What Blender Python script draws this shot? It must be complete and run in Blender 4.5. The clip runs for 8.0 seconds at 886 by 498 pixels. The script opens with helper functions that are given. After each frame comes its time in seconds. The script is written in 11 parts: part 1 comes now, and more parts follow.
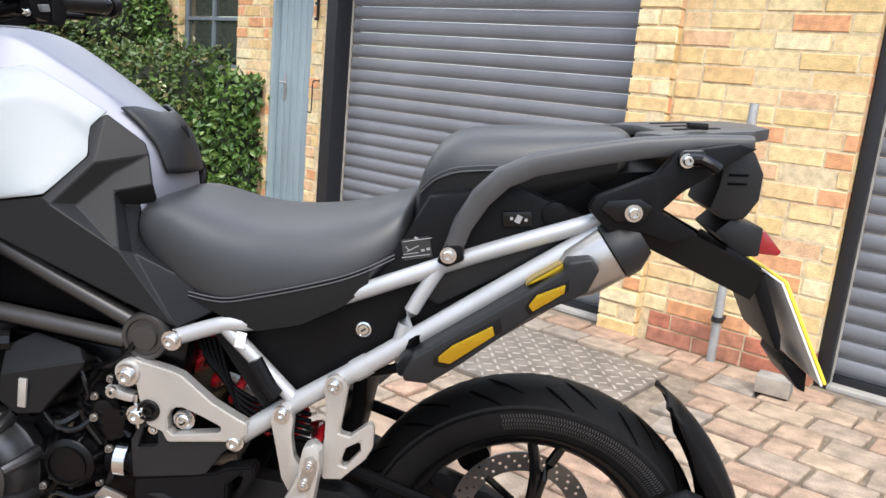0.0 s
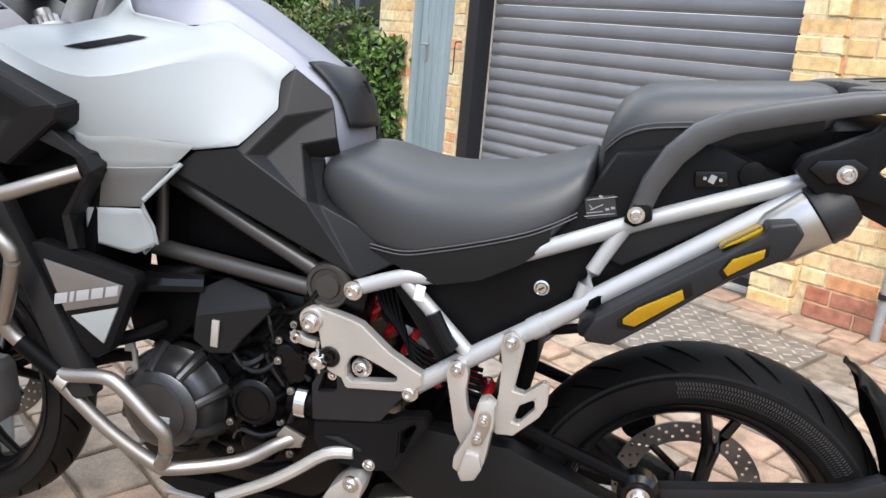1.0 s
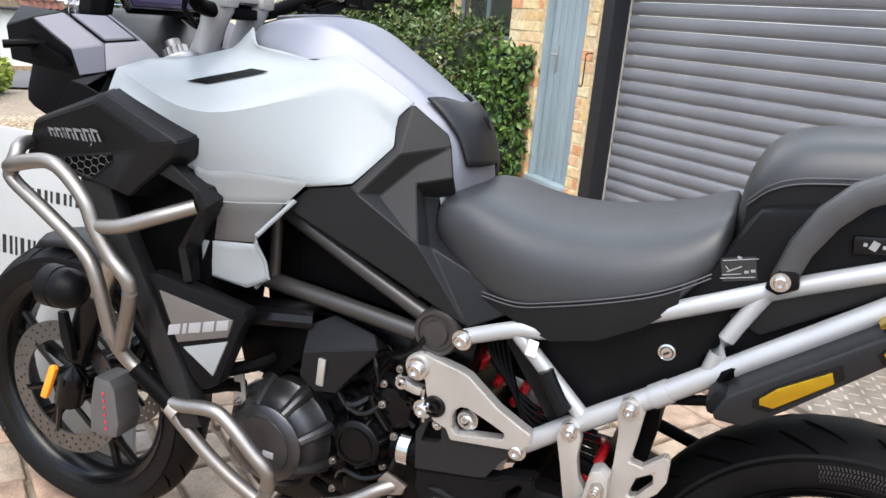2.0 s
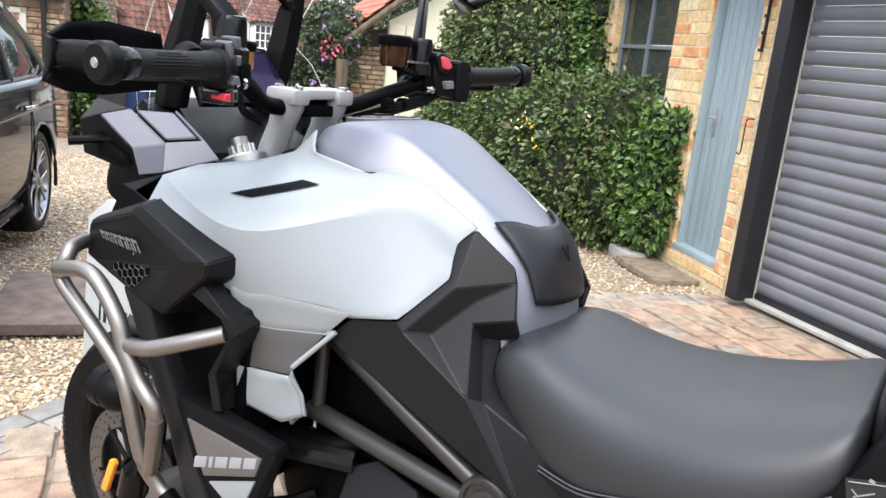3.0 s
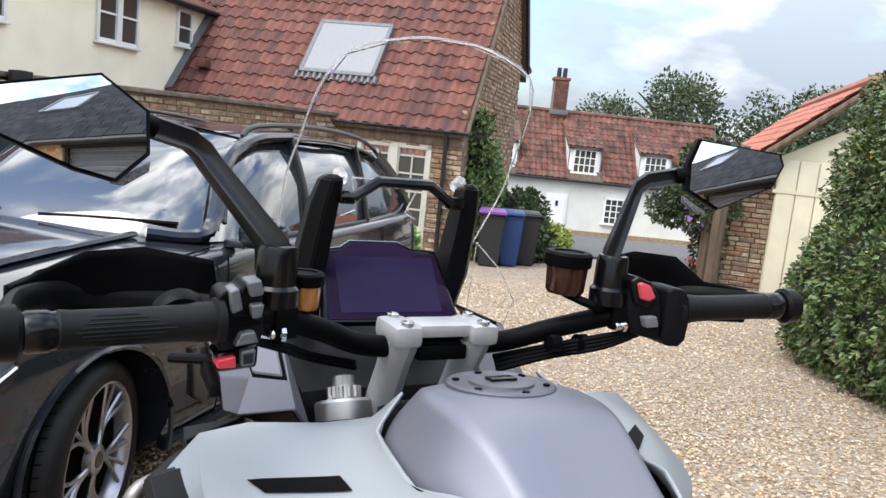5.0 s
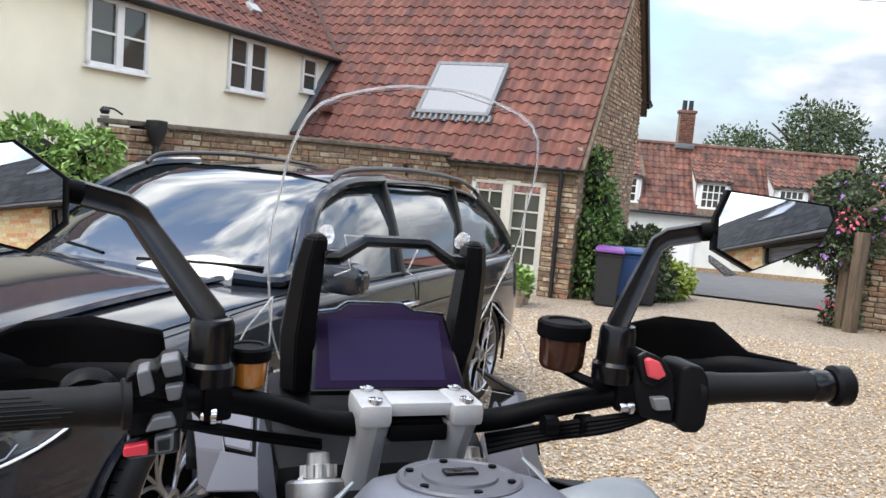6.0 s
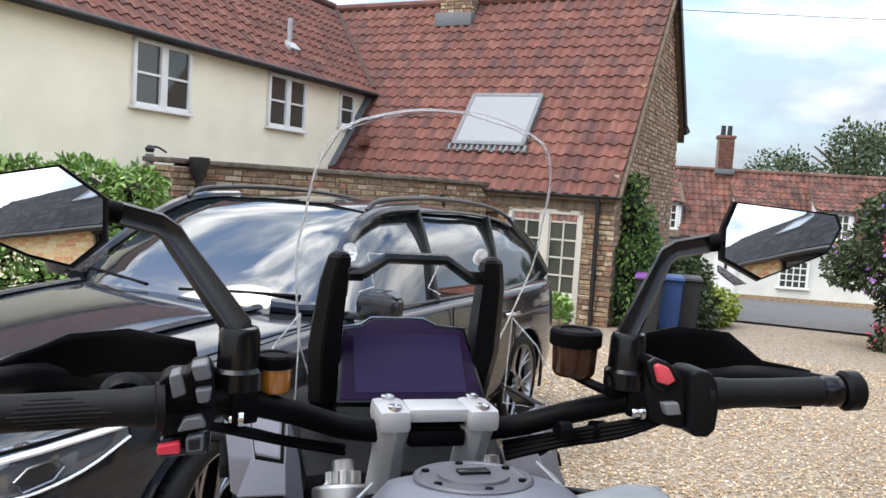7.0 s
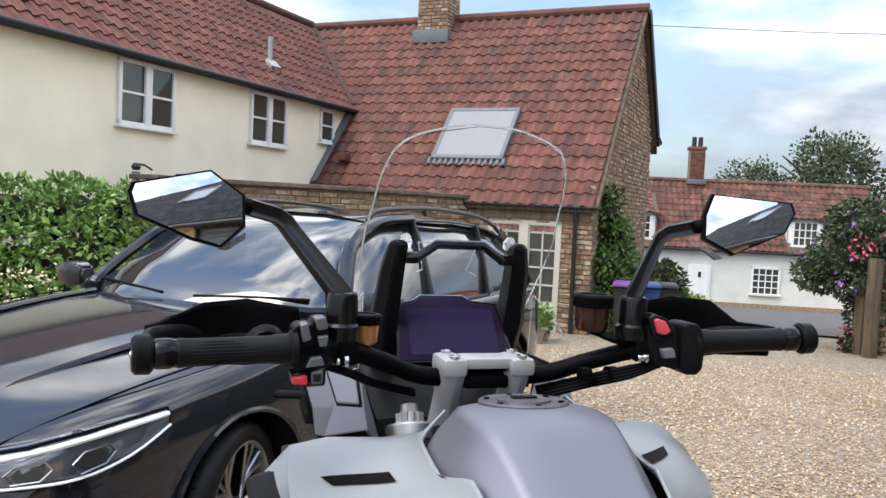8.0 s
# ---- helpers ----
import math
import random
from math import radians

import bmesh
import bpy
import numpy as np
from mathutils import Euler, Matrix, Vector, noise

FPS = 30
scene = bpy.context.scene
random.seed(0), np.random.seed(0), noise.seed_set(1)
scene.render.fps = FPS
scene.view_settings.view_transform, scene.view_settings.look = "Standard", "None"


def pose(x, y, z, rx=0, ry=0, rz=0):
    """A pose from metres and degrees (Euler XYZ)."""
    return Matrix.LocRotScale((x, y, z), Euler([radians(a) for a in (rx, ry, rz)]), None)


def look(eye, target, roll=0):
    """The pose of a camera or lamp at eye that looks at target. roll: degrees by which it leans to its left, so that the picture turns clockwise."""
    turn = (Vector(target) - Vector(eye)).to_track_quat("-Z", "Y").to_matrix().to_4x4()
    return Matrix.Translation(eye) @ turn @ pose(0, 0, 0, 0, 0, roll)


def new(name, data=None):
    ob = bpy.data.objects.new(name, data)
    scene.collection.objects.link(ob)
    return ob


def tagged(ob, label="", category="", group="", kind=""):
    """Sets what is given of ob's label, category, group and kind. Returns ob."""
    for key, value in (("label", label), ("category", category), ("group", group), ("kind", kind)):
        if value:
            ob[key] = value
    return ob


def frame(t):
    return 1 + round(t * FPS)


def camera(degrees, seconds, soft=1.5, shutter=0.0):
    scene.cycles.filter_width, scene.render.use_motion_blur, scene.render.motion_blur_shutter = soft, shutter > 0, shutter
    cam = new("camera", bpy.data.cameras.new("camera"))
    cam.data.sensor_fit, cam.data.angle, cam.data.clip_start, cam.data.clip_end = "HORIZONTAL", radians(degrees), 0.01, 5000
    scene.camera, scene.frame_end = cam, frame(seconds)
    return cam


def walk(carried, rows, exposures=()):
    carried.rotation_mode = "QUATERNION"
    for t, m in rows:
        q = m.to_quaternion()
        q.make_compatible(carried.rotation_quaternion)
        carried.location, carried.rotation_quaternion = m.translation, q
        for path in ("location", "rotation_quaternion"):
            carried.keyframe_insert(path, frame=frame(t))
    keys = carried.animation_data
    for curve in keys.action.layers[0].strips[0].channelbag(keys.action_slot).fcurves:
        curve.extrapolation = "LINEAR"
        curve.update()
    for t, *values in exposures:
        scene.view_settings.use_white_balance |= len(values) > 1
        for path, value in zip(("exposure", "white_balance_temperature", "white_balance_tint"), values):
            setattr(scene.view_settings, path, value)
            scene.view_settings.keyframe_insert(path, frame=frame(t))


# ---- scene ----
cam = camera(59.1, 8.0)
METRES, EYE, TURN = 1.74, 1.1745, 3.15
ROWS = [
    (0.0, 0.0, 0.0, 0.0, 1.13, -12.2, -5.25),
    (0.5, -0.0337, 0.0038, -0.0055, 5.61, -13.88, -5.06),
    (1.0, -0.0505, 0.0017, -0.0133, 10.38, -15.57, -4.85),
    (2.5, -0.057, 0.1154, 0.046, 25.08, -15.52, -5.25),
    (3.0, -0.0431, 0.1988, 0.075, 31.57, -14.2, -5.64),
    (3.5, 0.0135, 0.277, 0.083, 38.9, -12.62, -5.95),
    (4.0, 0.0189, 0.3471, 0.1104, 46.38, -10.94, -6.04),
    (4.5, -0.0391, 0.4379, 0.1445, 53.53, -9.32, -6.03),
    (5.0, -0.0779, 0.5134, 0.1608, 59.84, -8.02, -5.92),
    (6.5, -0.0853, 0.6495, 0.1874, 71.15, -5.13, -4.22),
    (7.0, -0.0537, 0.6363, 0.1749, 71.72, -4.11, -3.65),
    (7.5, 0.0011, 0.5858, 0.1637, 71.01, -3.32, -3.18),
    (8.0, 0.0714, 0.5306, 0.1562, 69.9, -2.95, -2.79),
]
EXPOSURES = [(0.0, 1.33), (2.5, 1.4), (3.5, 1.47), (4.5, 1.08), (6.5, 1.1), (8.0, 0.86)]
walk(cam, [(t, pose(1.064, -1.353, EYE, 0, 0, TURN) @ pose(METRES * x, METRES * y, METRES * z, 90 + pitch, roll, yaw)) for t, x, y, z, yaw, pitch, roll in ROWS], EXPOSURES)

# ---- world and sun: bright broken cloud ----
SUN_AZ, SUN_EL = radians(164), radians(53)
world = bpy.data.worlds.new("sky")
scene.world = world
world.use_nodes = True
wn, wl = world.node_tree.nodes, world.node_tree.links
wn.clear()
w_out, w_bg = wn.new("ShaderNodeOutputWorld"), wn.new("ShaderNodeBackground")
w_sky = wn.new("ShaderNodeTexSky")
w_sky.sky_type, w_sky.sun_disc = "NISHITA", False
w_sky.sun_elevation, w_sky.sun_rotation = SUN_EL, SUN_AZ
w_co = wn.new("ShaderNodeTexCoord")
w_map = wn.new("ShaderNodeMapping")
w_map.inputs["Scale"].default_value = (1.0, 1.0, 2.6)
w_map.inputs["Location"].default_value = (0.9, 0.55, 0.75)
w_noise = wn.new("ShaderNodeTexNoise")
w_noise.inputs["Scale"].default_value, w_noise.inputs["Detail"].default_value, w_noise.inputs["Roughness"].default_value = 1.7, 7, 0.55
w_ramp = wn.new("ShaderNodeValToRGB")
w_ramp.color_ramp.elements[0].position, w_ramp.color_ramp.elements[1].position = 0.41, 0.54
w_noise2 = wn.new("ShaderNodeTexNoise")
w_noise2.inputs["Scale"].default_value, w_noise2.inputs["Detail"].default_value = 2.6, 8
w_cloud = wn.new("ShaderNodeValToRGB")
w_cloud.color_ramp.elements[0].position, w_cloud.color_ramp.elements[0].color = 0.42, (2.9, 3.3, 3.9, 1)
w_cloud.color_ramp.elements[1].position, w_cloud.color_ramp.elements[1].color = 0.64, (9.6, 9.6, 9.5, 1)
w_mix = wn.new("ShaderNodeMix")
w_mix.data_type = "RGBA"
wl.new(w_co.outputs["Generated"], w_map.inputs["Vector"])
wl.new(w_map.outputs["Vector"], w_noise.inputs["Vector"])
wl.new(w_map.outputs["Vector"], w_noise2.inputs["Vector"])
wl.new(w_noise.outputs["Fac"], w_ramp.inputs["Fac"])
wl.new(w_noise2.outputs["Fac"], w_cloud.inputs["Fac"])
wl.new(w_ramp.outputs["Color"], w_mix.inputs["Factor"])
wl.new(w_sky.outputs["Color"], w_mix.inputs["A"])
wl.new(w_cloud.outputs["Color"], w_mix.inputs["B"])
w_sep = wn.new("ShaderNodeSeparateXYZ")
w_up = wn.new("ShaderNodeMath")
w_up.operation = "MULTIPLY_ADD"
w_up.inputs[1].default_value, w_up.inputs[2].default_value = 1.7, 0.5
w_fade = wn.new("ShaderNodeVectorMath")
w_fade.operation = "SCALE"
wl.new(w_co.outputs["Generated"], w_sep.inputs["Vector"])
wl.new(w_sep.outputs["Z"], w_up.inputs[0])
wl.new(w_mix.outputs["Result"], w_fade.inputs[0])
wl.new(w_up.outputs["Value"], w_fade.inputs["Scale"])
wl.new(w_fade.outputs["Vector"], w_bg.inputs["Color"])
w_bg.inputs["Strength"].default_value = 0.15
wl.new(w_bg.outputs["Background"], w_out.inputs["Surface"])

sun = new("sun", bpy.data.lights.new("sun", "SUN"))
sun.data.energy, sun.data.angle, sun.data.color = 1.5, radians(45), (1.0, 0.94, 0.86)
sun.matrix_world = look((0, 0, 0), (-math.sin(SUN_AZ) * math.cos(SUN_EL), -math.cos(SUN_AZ) * math.cos(SUN_EL), -math.sin(SUN_EL)))

# ---- building tools ----
def material(name, color, rough=0.5, metal=0.0, var=0.12, scale=18.0, bump=0.0, bscale=160.0, color2=None, coat=0.0,
             trans=0.0, ior=1.45, pieces=None, emit=None, flat=False, spec=0.5, rvar=0.0, stretch=(1, 1, 1)):
    """A principled material with two scales of variation in world metres; pieces: a list of colours, one picked per piece."""
    m = bpy.data.materials.new(name)
    m.use_nodes = True
    nt, n, l = m.node_tree, m.node_tree.nodes, m.node_tree.links
    b = n["Principled BSDF"]
    b.inputs["Roughness"].default_value, b.inputs["Metallic"].default_value = rough, metal
    b.inputs["Coat Weight"].default_value, b.inputs["Coat Roughness"].default_value = coat, 0.05
    b.inputs["Transmission Weight"].default_value, b.inputs["IOR"].default_value = trans, ior
    b.inputs["Specular IOR Level"].default_value = spec
    b.inputs["Base Color"].default_value = (*color, 1)
    if emit:
        b.inputs["Emission Color"].default_value, b.inputs["Emission Strength"].default_value = (*color, 1), emit
    if flat:
        return m
    geo = n.new("ShaderNodeNewGeometry")
    mp = n.new("ShaderNodeMapping")
    mp.inputs["Scale"].default_value = stretch
    l.new(geo.outputs["Position"], mp.inputs["Vector"])
    big, small = n.new("ShaderNodeTexNoise"), n.new("ShaderNodeTexNoise")
    big.inputs["Scale"].default_value, big.inputs["Detail"].default_value = scale, 4
    small.inputs["Scale"].default_value, small.inputs["Detail"].default_value = bscale, 3
    l.new(mp.outputs["Vector"], big.inputs["Vector"])
    l.new(mp.outputs["Vector"], small.inputs["Vector"])
    base = None
    if pieces:
        info, add, fr = n.new("ShaderNodeObjectInfo"), n.new("ShaderNodeMath"), n.new("ShaderNodeMath")
        add.operation, fr.operation = "ADD", "FRACT"
        l.new(info.outputs["Random"], add.inputs[0])
        l.new(geo.outputs["Random Per Island"], add.inputs[1])
        l.new(add.outputs[0], fr.inputs[0])
        ramp = n.new("ShaderNodeValToRGB")
        ramp.color_ramp.interpolation = "CONSTANT"
        while len(ramp.color_ramp.elements) < len(pieces):
            ramp.color_ramp.elements.new(0.5)
        for i, c in enumerate(pieces):
            ramp.color_ramp.elements[i].position, ramp.color_ramp.elements[i].color = i / len(pieces), (*c, 1)
        l.new(fr.outputs[0], ramp.inputs["Fac"])
        base = ramp.outputs["Color"]
    mix = n.new("ShaderNodeMix")
    mix.data_type, mix.blend_type = "RGBA", "MIX" if not base else "MULTIPLY"
    cr = n.new("ShaderNodeMapRange")
    cr.inputs["From Min"].default_value, cr.inputs["From Max"].default_value = 0.3, 0.7
    l.new(big.outputs["Fac"], cr.inputs["Value"])
    if base:
        l.new(base, mix.inputs["A"])
        mix.inputs["B"].default_value = (1 - 2.2 * var,) * 3 + (1,)
    else:
        c2 = color2 or tuple(max(0, c * (1 - 2 * var)) for c in color)
        mix.inputs["A"].default_value, mix.inputs["B"].default_value = (*color, 1), (*c2, 1)
    l.new(cr.outputs["Result"], mix.inputs["Factor"])
    fine = n.new("ShaderNodeMix")
    fine.data_type, fine.blend_type = "RGBA", "MULTIPLY"
    fine.inputs["B"].default_value = (1 - var, 1 - var, 1 - var, 1)
    cf = n.new("ShaderNodeMapRange")
    cf.inputs["From Min"].default_value, cf.inputs["From Max"].default_value = 0.35, 0.65
    l.new(small.outputs["Fac"], cf.inputs["Value"])
    l.new(cf.outputs["Result"], fine.inputs["Factor"])
    l.new(mix.outputs["Result"], fine.inputs["A"])
    l.new(fine.outputs["Result"], b.inputs["Base Color"])
    if rvar:
        rr = n.new("ShaderNodeMapRange")
        rr.inputs["To Min"].default_value, rr.inputs["To Max"].default_value = max(0, rough - rvar), min(1, rough + rvar)
        l.new(big.outputs["Fac"], rr.inputs["Value"])
        l.new(rr.outputs["Result"], b.inputs["Roughness"])
    if bump:
        bp = n.new("ShaderNodeBump")
        bp.inputs["Strength"].default_value, bp.inputs["Distance"].default_value = min(1.0, bump), 0.004 if bump <= 1 else 0.004 * bump
        l.new(small.outputs["Fac"], bp.inputs["Height"])
        l.new(bp.outputs["Normal"], b.inputs["Normal"])
    return m


def link(name, me, mat=None, parent=None, label="", sharp=35):
    if mat and not me.materials:
        me.materials.append(mat)
    if sharp is not None:
        me.polygons.foreach_set("use_smooth", [True] * len(me.polygons))
        me.set_sharp_from_angle(angle=radians(sharp))
    ob = new(name, me)
    ob.parent = parent
    if label:
        ob["label"] = label
    return ob


def part(name, bm, mat, parent=None, label="", sharp=35):
    """One mesh object under a thing or a part."""
    bmesh.ops.recalc_face_normals(bm, faces=bm.faces)
    me = bpy.data.meshes.new(name)
    bm.to_mesh(me)
    bm.free()
    return link(name, me, mat, parent, label, sharp)


def thing(name, at=(0, 0, 0), label="", category="", group="", kind=""):
    ob = new(name)
    ob.empty_display_size = 0.1
    ob.location = at
    return tagged(ob, label, category, group, kind)


def face(bm, vs):
    try:
        return bm.faces.new(vs)
    except ValueError:
        return None


def box(bm, c, s, m=None, bev=0.0):
    """A box of size s round c, bevelled."""
    t = bmesh.new()
    bmesh.ops.create_cube(t, size=1.0)
    for v in t.verts:
        v.co = Vector((v.co.x * s[0], v.co.y * s[1], v.co.z * s[2]))
    if bev:
        bmesh.ops.bevel(t, geom=t.edges[:], offset=bev, segments=2, affect="EDGES", profile=0.6)
    mm = Matrix.Translation(c) @ (m if m else Matrix())
    merge(bm, t, mm)
    return bm


def merge(bm, t, m=None):
    vm = {}
    for v in t.verts:
        vm[v] = bm.verts.new(m @ v.co if m else v.co)
    for f in t.faces:
        face(bm, [vm[v] for v in f.verts])
    t.free()


def prism(outline, a, b, axis="y", bev=0.0, seg=2):
    """An outline (two coordinates) pushed from a to b along an axis, its edges bevelled."""
    bm = bmesh.new()

    def at(p, h):
        return {"y": (p[0], h, p[1]), "z": (p[0], p[1], h), "x": (h, p[0], p[1])}[axis]
    lo, hi = [bm.verts.new(at(p, a)) for p in outline], [bm.verts.new(at(p, b)) for p in outline]
    n = len(outline)
    face(bm, lo)
    face(bm, hi)
    for i in range(n):
        face(bm, (lo[i], lo[(i + 1) % n], hi[(i + 1) % n], hi[i]))
    bmesh.ops.recalc_face_normals(bm, faces=bm.faces)
    if bev:
        bmesh.ops.bevel(bm, geom=bm.edges[:], offset=bev, segments=seg, affect="EDGES", profile=0.6, clamp_overlap=True)
    return bm


def holed(outline, holes, a, b, bev=0.0):
    """An upright plate between y = a and b with openings through it."""
    bm = bmesh.new()
    for loop in [outline] + holes:
        vs = [bm.verts.new((x, a, z)) for x, z in loop]
        for k in range(len(vs)):
            bm.edges.new((vs[k], vs[(k + 1) % len(vs)]))
    bmesh.ops.triangle_fill(bm, edges=bm.edges[:], use_beauty=True)
    got = bmesh.ops.extrude_face_region(bm, geom=bm.faces[:])
    bmesh.ops.translate(bm, vec=(0, b - a, 0), verts=[v for v in got["geom"] if isinstance(v, bmesh.types.BMVert)])
    bmesh.ops.recalc_face_normals(bm, faces=bm.faces)
    if bev:
        bmesh.ops.dissolve_limit(bm, angle_limit=0.01, verts=bm.verts[:], edges=bm.edges[:])
        rim = [e for e in bm.edges if len(e.link_faces) == 2 and e.calc_face_angle(0) > 0.9]
        bmesh.ops.bevel(bm, geom=rim, offset=bev, segments=2, affect="EDGES", clamp_overlap=True)
    return bm


def smooth_line(pts, n=6):
    """A round line through the points."""
    pts = [Vector(p) for p in pts]
    if len(pts) < 3:
        return pts
    out = []
    for i in range(len(pts) - 1):
        p0, p1, p2, p3 = pts[max(i - 1, 0)], pts[i], pts[i + 1], pts[min(i + 2, len(pts) - 1)]
        for k in range(n):
            t = k / n
            out.append(0.5 * ((2 * p1) + (p2 - p0) * t + (2 * p0 - 5 * p1 + 4 * p2 - p3) * t * t + (3 * p1 - p0 - 3 * p2 + p3) * t ** 3))
    out.append(pts[-1])
    return out


def tube(bm, pts, r, seg=12, n=6, flat=1.0, rs=None, up=(0, 0, 1)):
    """A tube along a line; flat squeezes it sideways, rs gives radii along it."""
    line = smooth_line(pts, n) if n > 1 else [Vector(p) for p in pts]
    rings, m = [], len(line)
    for i, p in enumerate(line):
        d = (line[min(i + 1, m - 1)] - line[max(i - 1, 0)]).normalized()
        u = Vector(up)
        if abs(d.dot(u)) > 0.95:
            u = Vector((1, 0, 0))
        s = d.cross(u).normalized()
        v = s.cross(d).normalized()
        f = i / (m - 1)
        rr = r if rs is None else rs[0] + (rs[1] - rs[0]) * f
        rings.append([bm.verts.new(p + s * math.cos(2 * math.pi * k / seg) * rr * flat + v * math.sin(2 * math.pi * k / seg) * rr) for k in range(seg)])
    for a, b in zip(rings, rings[1:]):
        for k in range(seg):
            face(bm, (a[k], a[(k + 1) % seg], b[(k + 1) % seg], b[k]))
    face(bm, rings[0])
    face(bm, rings[-1][::-1])
    return bm


def lathe(bm, prof, seg=32, m=None, closed=False):
    """A profile of (radius, height) turned round the local z axis."""
    rings = []
    for r, h in prof:
        rings.append([bm.verts.new((m or Matrix()) @ Vector((r * math.cos(2 * math.pi * k / seg), r * math.sin(2 * math.pi * k / seg), h))) for k in range(seg)])
    pairs = list(zip(rings, rings[1:])) + ([(rings[-1], rings[0])] if closed else [])
    for a, b in pairs:
        for k in range(seg):
            face(bm, (a[k], a[(k + 1) % seg], b[(k + 1) % seg], b[k]))
    if not closed:
        face(bm, rings[0][::-1])
        face(bm, rings[-1])
    return bm


def loft(bm, rows, cap=True, wrap=False):
    """A skin over rows of points of equal number."""
    vs = [[bm.verts.new(p) for p in row] for row in rows]
    n = len(vs[0])
    for a, b in zip(vs, vs[1:]):
        for k in range(n if wrap else n - 1):
            face(bm, (a[k], a[(k + 1) % n], b[(k + 1) % n], b[k]))
    if cap:
        face(bm, vs[0][::-1])
        face(bm, vs[-1])
    return bm


def flipped(bm):
    """The mirror image across y = 0."""
    for v in bm.verts:
        v.co.y = -v.co.y
    bmesh.ops.reverse_faces(bm, faces=bm.faces[:])
    return bm


def subdivide(ob, level=2, thick=0.0, crease=None):
    if thick:
        md = ob.modifiers.new("shell", "SOLIDIFY")
        md.thickness, md.offset = thick, -1
    md = ob.modifiers.new("round", "SUBSURF")
    md.levels = md.render_levels = level
    return ob


def cage(name, verts, faces, mat, parent, label="", level=2, thick=0.004, creases=(), edge=0.85, mirror=False, corners=0.8):
    """A panel from a coarse cage, rounded; its rim and the named edges stay crisp."""
    bm = bmesh.new()
    vs = [bm.verts.new((x, -y if mirror else y, z)) for x, y, z in verts]
    for f in faces:
        face(bm, [vs[i] for i in (f[::-1] if mirror else f)])
    cl = bm.edges.layers.float.new("crease_edge")
    named = {frozenset(c) for c in creases}
    if corners:
        vl = bm.verts.layers.float.new("crease_vert")
        for v in bm.verts:
            if v.is_boundary:
                v[vl] = corners
    bm.verts.index_update()
    for e in bm.edges:
        if len(e.link_faces) < 2:
            e[cl] = edge
        if frozenset((e.verts[0].index, e.verts[1].index)) in named:
            e[cl] = 1.0
            e.smooth = False
    me = bpy.data.meshes.new(name)
    bm.to_mesh(me)
    bm.free()
    ob = link(name, me, mat, parent, label, None)
    me.polygons.foreach_set("use_smooth", [True] * len(me.polygons))
    subdivide(ob, level)
    if thick:
        md = ob.modifiers.new("shell", "SOLIDIFY")
        md.thickness, md.offset = thick, -1
        md = ob.modifiers.new("crisp", "WEIGHTED_NORMAL")
        md.keep_sharp, md.weight = True, 80
    return ob


def array_of(me):
    v = np.empty(len(me.vertices) * 3)
    me.vertices.foreach_get("co", v)
    return v.reshape(-1, 3), [tuple(p.vertices) for p in me.polygons]


def joined(name, me, mats, mat, parent, label="", sharp=35, kind="stuff"):
    """Many copies of one mesh, as one mesh."""
    v, f = array_of(me)
    allv, allf = [], []
    for i, m in enumerate(mats):
        a = np.array(m)
        allv.append(v @ a[:3, :3].T + a[:3, 3])
        allf.extend(tuple(k + i * len(v) for k in p) for p in f)
    out = bpy.data.meshes.new(name)
    out.from_pydata(np.concatenate(allv).tolist(), [], allf)
    ob = link(name, out, mat, parent, label, sharp)
    if kind:
        ob["kind"] = kind
    return ob


def pieces(name, me, mats, mat, parent, limit=300, label="", sharp=35):
    """Up to limit copies as parts of their own, the rest as one mesh."""
    if not me.materials:
        me.materials.append(mat)
    me.polygons.foreach_set("use_smooth", [True] * len(me.polygons))
    me.set_sharp_from_angle(angle=radians(sharp))
    for m in mats[:limit]:
        ob = new(name, me)
        ob.parent = parent
        ob.matrix_basis = m
    if len(mats) > limit:
        joined(name + "_field", me, mats[limit:], mat, parent, sharp=sharp)


def brick_mesh(l, d, h, ch=0.006):
    """A brick with chamfered face, its back at y = 0 and its face at y = -d."""
    bm = bmesh.new()
    a = [bm.verts.new((x * l / 2, 0, z * h / 2)) for x, z in ((-1, -1), (1, -1), (1, 1), (-1, 1))]
    b = [bm.verts.new((x * l / 2, -d + ch, z * h / 2)) for x, z in ((-1, -1), (1, -1), (1, 1), (-1, 1))]
    c = [bm.verts.new((x * (l / 2 - ch), -d, z * (h / 2 - ch))) for x, z in ((-1, -1), (1, -1), (1, 1), (-1, 1))]
    for p, q in ((a, b), (b, c)):
        for i in range(4):
            face(bm, (p[i], p[(i + 1) % 4], q[(i + 1) % 4], q[i]))
    face(bm, c)
    bmesh.ops.recalc_face_normals(bm, faces=bm.faces)
    me = bpy.data.meshes.new("brick")
    bm.to_mesh(me)
    bm.free()
    return me


def axes(o, ex, ey):
    """The pose with its x along ex, y along ey, at o."""
    ex = Vector(ex).normalized()
    ez = ex.cross(Vector(ey)).normalized()
    ey = ez.cross(ex)
    return Matrix((((ex.x, ey.x, ez.x, o[0])), ((ex.y, ey.y, ez.y, o[1])), ((ex.z, ey.z, ez.z, o[2])), (0, 0, 0, 1)))


